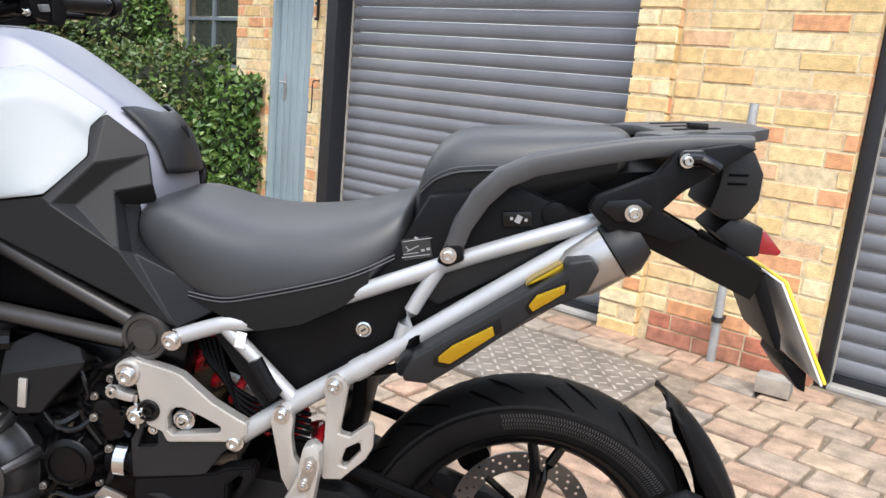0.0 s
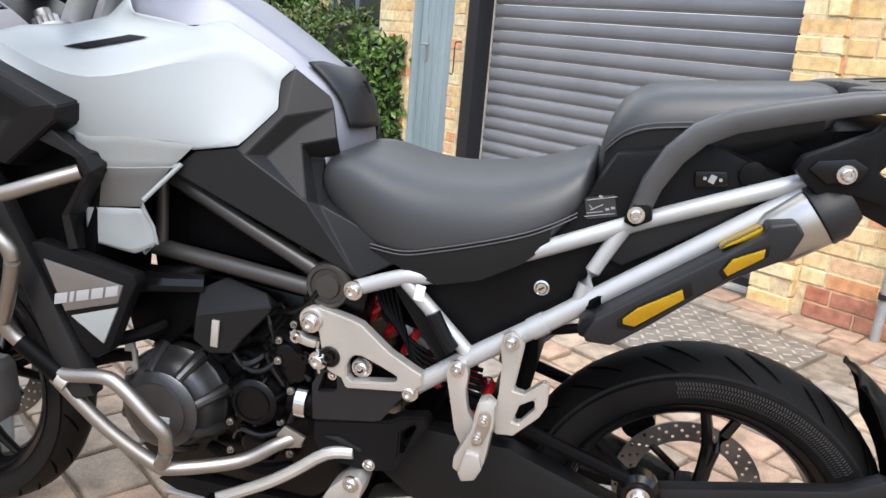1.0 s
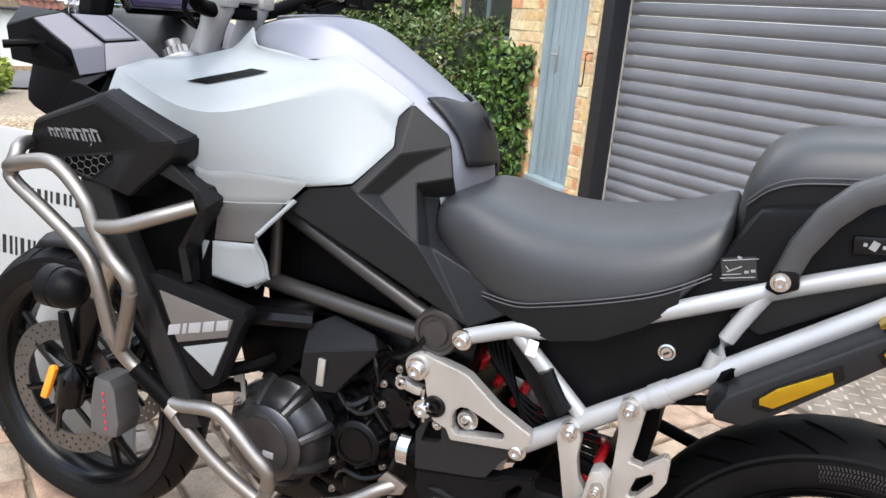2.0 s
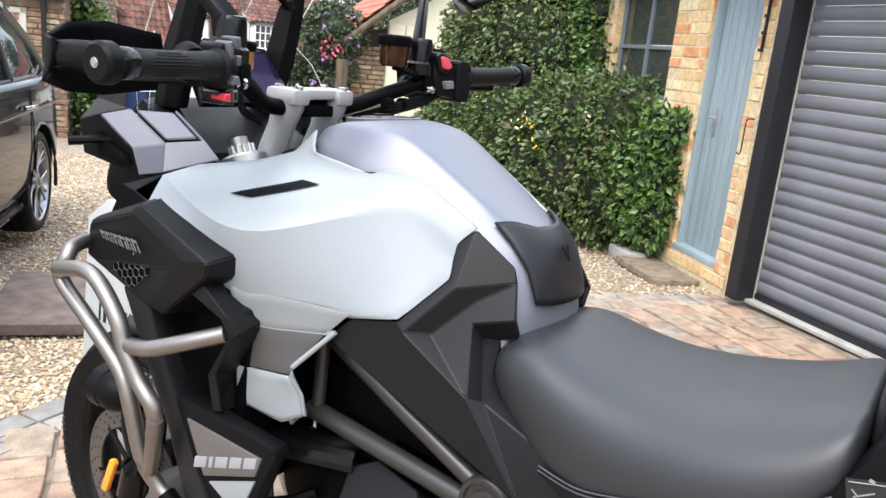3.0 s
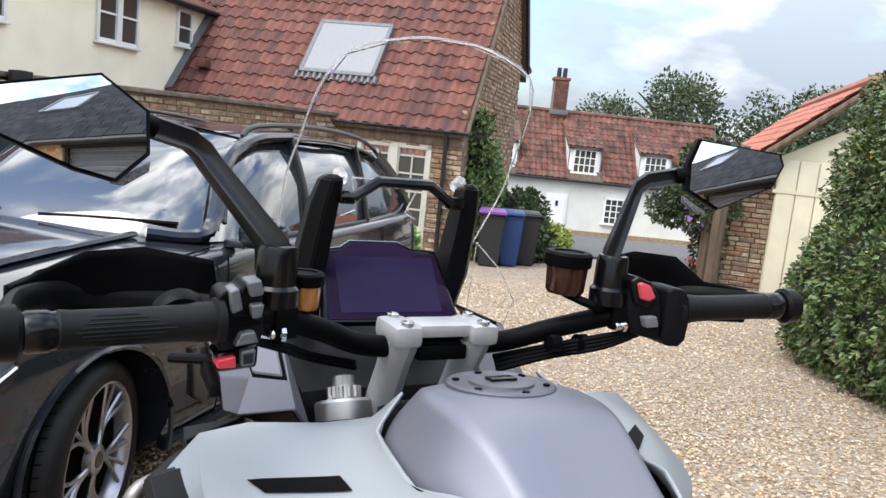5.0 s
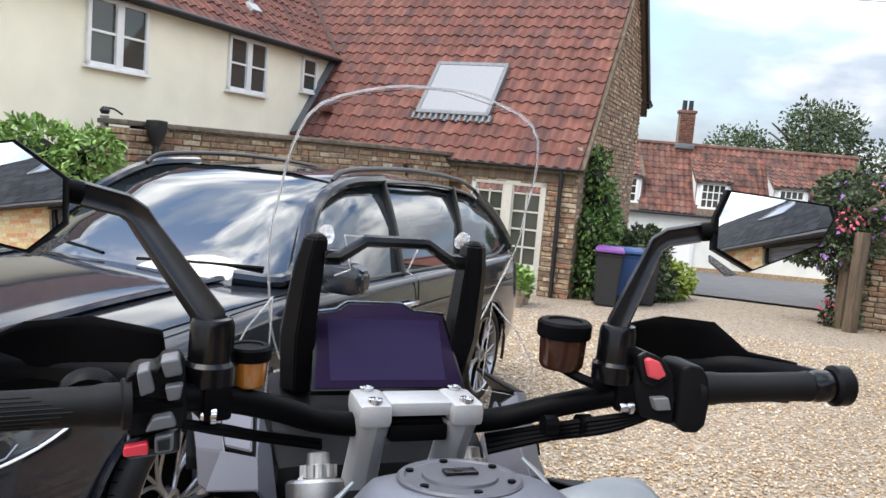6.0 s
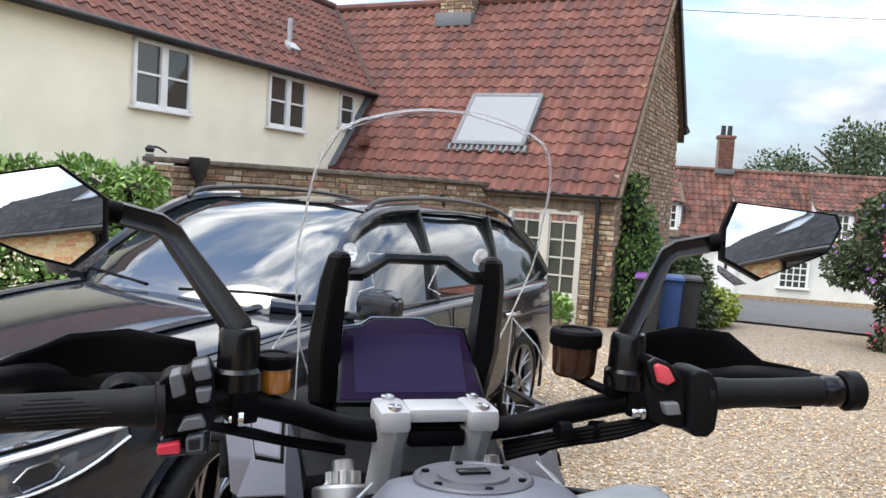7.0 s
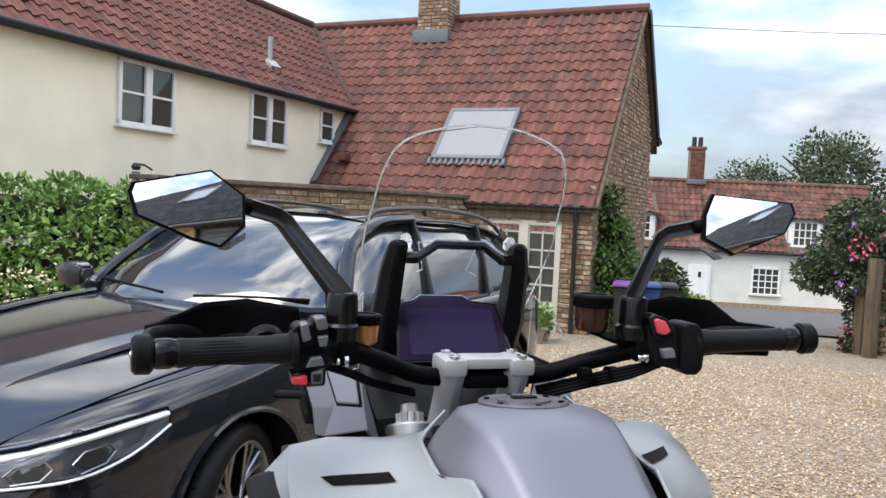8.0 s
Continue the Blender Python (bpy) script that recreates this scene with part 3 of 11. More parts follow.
# gravel stones
rng = np.random.default_rng(11)
bm = bmesh.new()
bmesh.ops.create_icosphere(bm, subdivisions=1, radius=1.0)
stone = bpy.data.meshes.new("stone")
bm.to_mesh(stone)
bm.free()
sv, sf = array_of(stone)
sv, sf = sv * np.array([1, 0.75, 0.5]), sf
spots = []
while len(spots) < 54000:
    r = 1.3 + 8.2 * rng.random() ** 1.6
    a = rng.uniform(math.radians(95), math.radians(215))
    x, y = 0.2 + r * math.cos(a), 0.2 + r * math.sin(a) * 0.9 + max(0, (r - 3)) * 0.35
    if x < edge_x(y) - 0.03 and -3.5 < y < 8.5 and x > -9.5:
        spots.append((x, y))
verts, faces_ = [], []
for i, (x, y) in enumerate(spots):
    s = rng.uniform(0.006, 0.0135) * (1.0 if x > -4 else 1.3)
    e = Euler((rng.uniform(-0.5, 0.5), rng.uniform(-0.5, 0.5), rng.uniform(0, 6.28))).to_matrix()
    verts.append((sv * s * rng.uniform(0.75, 1.25, (len(sv), 1))) @ np.array(e).T + np.array([x, y, ground_z(x, y) - 0.013 + s * 0.25]))
    faces_.extend(tuple(k + i * len(sv) for k in f) for f in sf)
me = bpy.data.meshes.new("gravel_stones")
me.from_pydata(np.concatenate(verts).tolist(), [], faces_)
tagged(link("gravel_stones", me, STONES, None, "", None), "loose tan and grey gravel stones on the drive", "gravel", kind="stuff")

# joint bed under the pavers
bm = bmesh.new()
rows = []
for i in range(60):
    y = -7 + i * 0.2
    x0 = edge_x(y) + 0.02
    rows.append([(x0 + (6 - x0) * k / 14, y, ground_z(x0 + (6 - x0) * k / 14, y) - 0.006) for k in range(15)])
loft(bm, rows, cap=False)
pavement = tagged(part("pavement", bm, GROUT, sharp=None), "tumbled tan, pink and grey block paving with sandy joints", "paving", kind="structure")

# iron drain cover set in the drive and chequer-plate cover in the paving
def plate_cover(name, corner, ex, ey, nx, ny, mat, label):
    """A metal cover with raised lugs."""
    t = thing(name, (*corner, 0), label, "drain cover")
    ex, ey = Vector((*ex, 0)), Vector((*ey, 0))
    z0 = ground_z(*corner) + 0.016
    m = axes((corner[0], corner[1], z0), ex, ey)
    bm = bmesh.new()
    box(bm, (ex.length / 2, ey.length / 2, -0.02), (ex.length, ey.length, 0.05), bev=0.004)
    bm.transform(m)
    bm.transform(Matrix.Translation((-corner[0], -corner[1], 0)))
    part("plate", bm, mat, t)
    bm = bmesh.new()
    for i in range(nx):
        for j in range(ny):
            c = ((i + 0.5) * ex.length / nx, (j + 0.5) * ey.length / ny, 0.003)
            box(bm, c, (0.66 * ex.length / nx, 0.2 * ex.length / nx, 0.007), pose(0, 0, 0, 0, 0, 45 if (i + j) % 2 else -45))
    bm.transform(m)
    bm.transform(Matrix.Translation((-corner[0], -corner[1], 0)))
    part("lug_pattern", bm, WORN_LUG if mat is CHECKER else mat, t, sharp=None)["kind"] = "stuff"
    return t


plate_cover("drain_cover", (-2.36, 0.5), (-0.62, 0.5), (0.28, 0.36), 16, 9, IRON, "rusty brown ribbed cast iron drain cover in the gravel")
plate_cover("inspection_cover", (0.36, 2.2), (1.15, -0.82), (0.44, 0.56), 26, 13, CHECKER, "grey chequer-plate steel inspection cover in the paving")
COVER = axes((0.36, 2.2, 0), (1.15, -0.82, 0), (0.44, 0.56, 0)).inverted()

# block paving, rows along the garage
def paver_mesh(l, d, h=0.05, r=0.008, seed=0):
    """A tumbled block; a seed knocks its corners out of square."""
    bm = bmesh.new()
    box(bm, (0, 0, -h / 2), (l, d, h), bev=r)
    rr = random.Random(seed)
    off = {(a, b): (rr.uniform(-0.007, 0.004) * a, rr.uniform(-0.007, 0.003) * b, rr.uniform(-0.002, 0.002)) for a in (-1, 1) for b in (-1, 1)}
    for v in bm.verts if seed else ():
        o = off[1 if v.co.x > 0 else -1, 1 if v.co.y > 0 else -1]
        v.co += Vector(o)
    me = bpy.data.meshes.new("paver")
    bmesh.ops.recalc_face_normals(bm, faces=bm.faces)
    bm.to_mesh(me)
    bm.free()
    return me


PR = random.Random(5)
PAVE = axes((0, 0, 0), (GD.x, GD.y, 0), (GN.x, GN.y, 0))
pave_me = {(l, k): paver_mesh(l, 0.158, seed=1 + k + 7 * int(100 * l)) for l in (0.12, 0.165, 0.205, 0.25) for k in range(3)}
PK = random.Random(6)
near, far = {l: [] for l in pave_me}, {l: [] for l in pave_me}
v = -9.2
while v < 3.32:
    u = -9.0 + PR.uniform(0, 0.2)
    while u < 9.5:
        l = PR.choice((0.12, 0.165, 0.205, 0.205, 0.25))
        p = PAVE @ Vector((u + l / 2, v, 0))
        c = COVER @ Vector((p.x, p.y, 0))
        inside = p.x > edge_x(p.y) + 0.2 and not behind_garage(p.x + 0.0, p.y + 0.09) and -6.85 < p.y < 4.6 and p.x < 5.85
        if inside and not (-0.1 < c.x < 1.5 and -0.07 < c.y < 0.78):
            z = ground_z(p.x, p.y) + 0.012 + PR.uniform(-0.003, 0.003)
            m = Matrix.Translation((p.x, p.y, z)) @ PAVE @ pose(0, 0, 0, PR.uniform(-0.7, 0.7), PR.uniform(-0.7, 0.7), PR.uniform(-1.2, 1.2)) @ Matrix.Diagonal((0.97, 0.962, 1, 1))
            close = -0.2 < p.x < 3.2 and 0.6 < p.y < 3.9 or (-1.5 < p.x < 0.4 and 1.2 < p.y < 4) or (-1.3 < p.x < 0.1 and -0.5 < p.y < 1.2)
            (near if close else far)[l, PK.randrange(3)].append(m)
        u += l + 0.006
    v += 0.165
count = 0
for l, me in pave_me.items():
    me.materials.append(PAVER)
    me.polygons.foreach_set("use_smooth", [True] * len(me.polygons))
    keep = near[l][:25]
    for m in keep:
        ob = new("paver", me)
        ob.parent, ob.matrix_basis = pavement, m
    joined("paver_field", me, near[l][25:] + far[l], PAVER, pavement, sharp=None)
# setts along the edge, two rows
sett = paver_mesh(0.1, 0.155, 0.05, 0.01)
mats = []
for row in range(2):
    y = -3.4
    while y < 4.3:
        x0, x1 = edge_x(y), edge_x(y + 0.05)
        w = Vector((x1 - x0, 0.05, 0)).normalized()
        nrm = Vector((w.y, -w.x, 0))
        p = Vector((x0, y, 0)) + nrm * (0.06 + row * 0.112)
        if not behind_garage(p.x, p.y + 0.1):
            mats.append(Matrix.Translation((p.x, p.y, ground_z(p.x, p.y) + 0.012 + PR.uniform(-0.003, 0.003))) @ axes((0, 0, 0), nrm, w) @ pose(0, 0, 0, PR.uniform(-1, 1), PR.uniform(-1, 1), PR.uniform(-2, 2)))
        y += 0.163 * w.y
pieces("sett", sett, mats, SETT, pavement, limit=120)

# ---- the garage ----
garage = tagged(thing("garage", (0.5, 3.6, 0), "yellow brick garage with dark roller shutters and slate roof", "garage", kind="structure"), kind="structure")
garage.location = (0, 0, 0)
GW = axes((G0.x, G0.y, 0), (GD.x, GD.y, 0), (GN.x, GN.y, 0))          # x along the front, y into the wall
W2D = Vector((-0.73, 0.684)).normalized()
W2N = Vector((W2D.y, -W2D.x))
if W2N.dot(GN) < 0:
    W2N = -W2N
GW2 = axes((-0.18, 4.06, 0), (-W2D.x, -W2D.y, 0), (W2N.x, W2N.y, 0))   # x towards the shutter: places on it are negative
TOP = 2.3
brick = brick_mesh(0.227, 0.1, 0.07, 0.0035)
BR = random.Random(8)


def wall_core(m, spans, y0, y1, mat, name="wall_core"):
    """Mortar behind the bricks, as upright slabs (x0, x1, z0, z1)."""
    bm = bmesh.new()
    for x0, x1, z0, z1 in spans:
        box(bm, ((x0 + x1) / 2, (y0 + y1) / 2, (z0 + z1) / 2), (x1 - x0, y1 - y0, z1 - z0))
    bm.transform(m)
    return part(name, bm, mat, garage, sharp=None)


# front with the shutters: narrow strip, pier, wall between the shutters, wall beyond
wall_core(GW, [(2.24, 2.44, -0.1, TOP), (2.44, 3.28, -0.1, TOP), (5.7, 11.5, -0.1, TOP), (-0.02, 11.5, 2.1, TOP)], 0.0035, 0.3, MORTAR, "front_wall_core")
red_rows = 0.16
mats = courses(GW @ Matrix.Translation((0, 0.1, 0)), 2.46, 3.28, red_rows, TOP, 0.225, 0.068, 0.012, rnd=BR, jitter=0.004)
front = tagged(thing("wall_front", (0, 0, 0), "", ""), "yellow stock brick wall between roller shutters", "wall", kind="structure")
pieces("brick", brick, mats, BRICK, front)
low = brick_mesh(0.227, 0.104, 0.07, 0.0035)
pieces("red_brick", low, courses(GW @ Matrix.Translation((0, 0.1, 0)), 2.5, 3.28, 0.0, red_rows - 0.01, 0.225, 0.068, 0.012, rnd=BR), REDBRICK, front)
pier_b = brick_mesh(0.225, 0.15, 0.07, 0.006)
wall_core(GW, [(2.25, 2.44, 0.0, TOP)], -0.044, 0.02, MORTAR, "pier_core")
pieces("pier_brick", pier_b, courses(GW @ Matrix.Translation((0, 0.1, 0)), 2.24, 2.45, 0.0, TOP, 0.225, 0.068, 0.012, rnd=BR, jitter=0.01), BRICK, front)
pieces("brick", brick, courses(GW @ Matrix.Translation((0, 0.1, 0)), 5.72, 11.5, 0.0, TOP, 0.225, 0.068, 0.012, rnd=BR), BRICK, front)
# wall with the blue door and the window (distances grow leftwards)
holes = [(-0.72, -0.14, 0.1, 2.08), (-2.27, -1.2, 1.08, 1.95)]
side_wall = tagged(thing("wall_side", (0, 0, 0), "", ""), "yellow brick wall with plank door and window", "wall", kind="structure")
wall_core(GW2, [(-6.0, -2.27, -0.3, TOP + 0.1), (-2.27, -1.2, -0.3, 1.08), (-2.27, -1.2, 1.95, TOP + 0.1), (-1.2, -0.72, -0.3, TOP + 0.1), (-0.72, -0.14, 2.08, TOP + 0.1), (-0.72, -0.14, -0.3, 0.1), (-0.14, 0.02, -0.3, TOP + 0.1)], 0.0035, 0.3, MORTAR, "side_wall_core")
mats = courses(GW2 @ Matrix.Translation((0, 0.1, 0)), -3.4, 0.0, 0.0, TOP + 0.1, 0.225, 0.068, 0.012, holes, rnd=BR, jitter=0.004)
pieces("brick", brick, mats, BRICK, side_wall)


def shutter(name, x0, x1, label, jw=0.16, jy=-0.02):
    """A roller shutter of curved slats between dark jambs."""
    t = tagged(thing(name, (0, 0, 0)), label, "roller shutter", kind="structure")
    slat = bmesh.new()
    w, h = x1 - x0, 0.0815
    prof = [(0.0, 0.0), (-0.0035, 0.004), (-0.0035, 0.008), (-0.011, 0.016), (-0.0135, 0.04), (-0.011, 0.064), (-0.004, 0.074), (0.0, 0.0785), (0.012, 0.079), (0.012, 0.0)]
    rows = [[(x, y, z) for y, z in prof] for x in (0, w)]
    loft(slat, rows, wrap=True)
    bmesh.ops.recalc_face_normals(slat, faces=slat.faces)
    me = bpy.data.meshes.new("slat")
    slat.to_mesh(me)
    slat.free()
    mats = [GW @ Matrix.Translation((x0, 0.14, 0.05 + i * h)) for i in range(27)]
    pieces("slat", me, mats, SHUTTER, t, sharp=40)
    for nm, a, b in (("jamb", x0 - jw, x0), ("jamb", x1, x1 + 0.06)):
        bm = bmesh.new()
        box(bm, ((a + b) / 2, (jy + 0.12) / 2, 1.06), (b - a, 0.12 - jy, 2.12), bev=0.004)
        bm.transform(GW)
        part(nm, bm, JAMB, t)
    bm = bmesh.new()
    box(bm, (x0 + 0.004, 0.118, 1.06), (0.008, 0.01, 2.12))
    bm.transform(GW)
    part("brush_strip", bm, CONCRETE, t, "thin white brush strip")
    bm = bmesh.new()
    box(bm, ((x0 + x1) / 2, 0.1, 2.14), (w + 0.2, 0.2, 0.16), bev=0.01)
    bm.transform(GW)
    part("shutter_housing", bm, JAMB, t)
    bm = bmesh.new()
    box(bm, ((x0 + x1) / 2, 0.13, 0.028), (w, 0.03, 0.046), bev=0.004)
    bm.transform(GW)
    part("bottom_rail", bm, JAMB, t)
    bm = bmesh.new()
    box(bm, ((x0 + x1) / 2, 0.1, 0.004), (w, 0.1, 0.022), bev=0.004)
    bm.transform(GW)
    part("threshold", bm, CONCRETE, t, "pale concrete threshold")
    return t


shutter("door_1", 0.1, 2.23, "anthracite grey horizontal slat roller shutter, closed", 0.1)
shutter("door_2", 3.34, 5.64, "anthracite grey garage roller shutter, closed", 0.056, 0.06)

# the plank door
door = tagged(thing("door_3", (0, 0, 0)), "pale blue-grey painted plank door, closed", "door", kind="structure")
for i in range(6):
    bm = bmesh.new()
    x0 = -0.69 + i * 0.0875
    box(bm, (x0 + 0.0435, 0.1, 1.09), (0.084, 0.03, 1.92), bev=0.005)
    bm.transform(GW2)
    part("plank", bm, BLUE_DOOR, door)
for nm, c, s in (("frame_side", (-0.712, 0.07, 1.09), (0.034, 0.08, 1.98)), ("frame_side", (-0.15, 0.07, 1.09), (0.03, 0.08, 1.98)), ("frame_head", (-0.43, 0.07, 2.065), (0.58, 0.08, 0.04)), ("sill", (-0.43, 0.05, 0.115), (0.58, 0.1, 0.04))):
    bm = bmesh.new()
    box(bm, c, s, bev=0.004)
    bm.transform(GW2)
    part(nm, bm, BLUE_DOOR, door)
bm = bmesh.new()
box(bm, (-0.585, 0.08, 1.02), (0.035, 0.008, 0.19), bev=0.003)
tube(bm, [(-0.585, 0.08, 1.05), (-0.585, 0.035, 1.05), (-0.57, 0.03, 1.05), (-0.48, 0.03, 1.05)], 0.008, 8, 3)
bm.transform(GW2)
part("door_handle", bm, ALLOY, door, "silver lever handle on a backplate")
bm = bmesh.new()
tube(bm, [(0.0, -0.01, 1.09), (0.0, -0.05, 1.09), (-0.02, -0.05, 1.06), (-0.028, -0.045, 0.9), (-0.04, -0.045, 0.87), (-0.07, -0.045, 0.875)], 0.005, 6, 4)
bm.transform(GW2)
tagged(part("door_hook", bm, BLACKPIPE), "black iron cabin hook hanging on brick", "hook")
bm = bmesh.new()
box(bm, (-0.05, -0.02, 1.66), (0.012, 0.02, 0.34), bev=0.003)
for i in range(4):
    box(bm, (-0.05, -0.03, 1.5 + 0.1 * i), (0.03, 0.016, 0.02), bev=0.003)
bm.transform(GW2)
tagged(part("bolt_rail", bm, BLACKPIPE), "rusty black iron slide bolt on brick", "bolt")

# its window
win = tagged(thing("window_1", (0, 0, 0)), "small grey-blue timber window with four panes", "window", kind="structure")
for i in range(2):
    for j in range(2):
        bm = bmesh.new()
        box(bm, (-2.0 + i * 0.53, 0.085, 1.3 + j * 0.42), (0.5, 0.008, 0.4))
        bm.transform(GW2)
        part("pane", bm, GLASS_DARK, win)
for c, s in (((-2.245, 0.085, 1.515), (0.045, 0.05, 0.87)), ((-1.225, 0.085, 1.515), (0.045, 0.05, 0.87)), ((-1.735, 0.08, 1.515), (0.036, 0.04, 0.87)), ((-1.735, 0.09, 1.925), (1.02, 0.08, 0.05)), ((-1.735, 0.085, 1.11), (1.02, 0.09, 0.06)), ((-1.735, 0.08, 1.5), (1.0, 0.036, 0.03))):
    bm = bmesh.new()
    box(bm, c, s, bev=0.005)
    bm.transform(GW2)
    part("window_frame", bm, BLUE_WIN, win)

# step, slab and loose block
for nm, c, s, mat, lab, cat in (("door_step", (-1.05, 4.62), (0.34, 0.16, 0.09), CONCRETE, "low weathered stone kerb beside the ivy", "kerb"), ("stone_slab", (-0.72, 4.33), (0.62, 0.34, 0.05), OLDMORTAR, "brown stone slab in the gravel before the door", "slab")):
    bm = bmesh.new()
    box(bm, (c[0], c[1], ground_z(*c) + s[2] / 2 - 0.012), s, axes((0, 0, 0), (-W2D.x, -W2D.y, 0), (W2N.x, W2N.y, 0)), bev=0.012)
    tagged(part(nm, bm, mat), lab, cat)
bm = bmesh.new()
box(bm, (2.33, 1.84, 0.012 + 0.045), (0.14, 0.1, 0.075), pose(0, 0, 0, 0, 0, -28), bev=0.008)
tagged(part("loose_block", bm, SETT), "grey concrete block standing loose on the paving", "block")
bm = bmesh.new()
tube(bm, [(2.86, -0.07, 0.0), (2.86, -0.07, 1.2)], 0.021, 12, 1)
bm.transform(GW)
pipe = thing("wall_pipe", tuple(GW @ Vector((2.86, -0.07, 0))), "grey metal pipe clipped to the brick wall", "pipe")
bm.transform(Matrix.Translation(-pipe.location))
part("pipe", bm, ZINC, pipe)
bm = bmesh.new()
lathe(bm, [(0.022, 0.2), (0.028, 0.2), (0.028, 0.225), (0.022, 0.225)], 14, closed=True)
box(bm, (0, 0.045, 0.212), (0.03, 0.06, 0.02))
bm.transform(GW @ Matrix.Translation((2.86, -0.07, 0)))
bm.transform(Matrix.Translation(-pipe.location))
part("clip", bm, BLACKPIPE, pipe)


def slate_roof(name, m, s0, s1, depth, pitch, label, overhang=0.16, skylight=None):
    """A slate slope rising from a front edge at the origin of m."""
    t = tagged(thing(name, (0, 0, 0)), label, "roof", kind="structure")
    mm = m @ pose(0, -overhang, -overhang * math.tan(radians(pitch)), pitch, 0, 0)
    bm = bmesh.new()
    box(bm, ((s0 + s1) / 2, depth / 2, -0.05), (s1 - s0, depth, 0.08))
    bm.transform(mm)
    part("roof_deck", bm, TIMBER, t, sharp=None)
    sl = brick_mesh(0.29, 0.012, 0.26, 0.003)
    rows, out = int(depth / 0.2), []
    for r in range(rows):
        x = s0 - (r % 2) * 0.15
        while x < s1:
            if not skylight or not (skylight[0] < x + 0.15 < skylight[1] and skylight[2] < r * 0.2 < skylight[3]):
                out.append(mm @ Matrix.Translation((x + 0.15, r * 0.2 + 0.1, 0.012)) @ pose(0, 0, 0, -87, 0, 0))
            x += 0.3
    joined("slating", sl, out, SLATE, t)
    if skylight:
        a, b, c, d = skylight
        bm = bmesh.new()
        for cc, ss in ((((a + b) / 2, c, 0.04), (b - a, 0.07, 0.07)), (((a + b) / 2, d, 0.04), (b - a, 0.07, 0.07)), ((a, (c + d) / 2, 0.04), (0.07, d - c, 0.07)), ((b, (c + d) / 2, 0.04), (0.07, d - c, 0.07))):
            box(bm, cc, ss, bev=0.008)
        bm.transform(mm)
        part("skylight_frame", bm, LEAD, t)
        bm = bmesh.new()
        box(bm, ((a + b) / 2, (c + d) / 2, 0.05), (b - a, d - c, 0.01))
        bm.transform(mm)
        part("skylight_pane", bm, BLIND, t)
    bm = bmesh.new()
    tube(bm, [mm @ Vector((s0, -0.03, -0.05)), mm @ Vector((s1, -0.03, -0.05))], 0.055, 10, 1)
    part("gutter", bm, BLACKPIPE, t)
    return t


slate_roof("roof_garage", GW @ Matrix.Translation((0, 0, TOP)), -0.3, 11.6, 3.3, 36, "dark grey slate garage roof with black gutter", skylight=(6.2, 7.2, 1.5, 2.5))
slate_roof("roof_side", GW2 @ Matrix.Translation((0, 0, TOP + 0.1)), -6.2, 0.15, 3.2, 36, "dark grey slate roof over the side wall")
# back and ends close the garage
wall_core(GW, [(-0.3, 11.5, -0.1, TOP)], 5.6, 5.8, MORTAR, "back_wall_core")
wall_core(GW @ pose(11.4, 0, 0, 0, 0, 90), [(0.0, 5.7, -0.1, TOP)], -0.1, 0.1, MORTAR, "end_wall_core")


# ---- houses ----
def pantile_mesh(w=0.235, l=0.36):
    """One S-shaped clay tile: x across, y up the slope, its lower end proud."""
    bm = bmesh.new()
    n = 8
    rows = []
    for y, dz in ((0.0, 0.028), (l, 0.0)):
        rows.append([(w * (k / n) - w / 2, y, dz + 0.026 * math.sin(2 * math.pi * k / n + 0.4)) for k in range(n + 1)])
    low = [(x, y, z - 0.02) for x, y, z in rows[0]]
    loft(bm, [low] + rows, cap=False)
    me = bpy.data.meshes.new("pantile")
    bmesh.ops.recalc_face_normals(bm, faces=bm.faces)
    bm.to_mesh(me)
    bm.free()
    return me


TILE = pantile_mesh()
TR = random.Random(4)


def tiled(parent, m, u0, u1, length, inside, mat, limit=300, w=0.225, l=0.3, near_first=None, name="pantile"):
    """Tiles over a slope: m has x along the eaves, y up the slope, z out of it."""
    out = []
    for r in range(int(length / l)):
        for c in range(int((u1 - u0) / w)):
            x, y = u0 + (c + 0.5) * w, r * l
            if inside(x, y + l / 2):
                out.append((x, y, m @ Matrix.Translation((x, y, 0.02 + TR.uniform(-0.004, 0.004))) @ pose(0, 0, 0, TR.uniform(-0.6, 0.6), 0, TR.uniform(-1, 1))))
    if near_first:
        out.sort(key=near_first)
    pieces(name, TILE.copy(), [o[2] for o in out], mat, parent, limit=limit, sharp=60)


HA = radians(49)
HU, HV = Vector((math.cos(HA), math.sin(HA), 0)), Vector((-math.sin(HA), math.cos(HA), 0))
HC = Vector((-11.005, 5.99, 0))
HM = axes(HC, HU, HV)                                   # x along the ridge, y to the back
BASE = -1.1


def H(u, v, z):
    return HM @ Vector((u, v, z))


house = thing("house", (0, 0, 0), "old brick and cream rendered house with red pantile roofs", "house")
house.location = H(-2, 1, -0.6)
HI = Matrix.Translation(-house.location)


def hpart(name, bm, mat, label="", sharp=35, parent=None):
    bm.transform(HI @ HM)
    return part(name, bm, mat, parent or house, label, sharp)


def slab(spans, y0, y1):
    bm = bmesh.new()
    for x0, x1, z0, z1 in spans:
        box(bm, ((x0 + x1) / 2, (y0 + y1) / 2, (z0 + z1) / 2), (x1 - x0, y1 - y0, z1 - z0))
    return bm


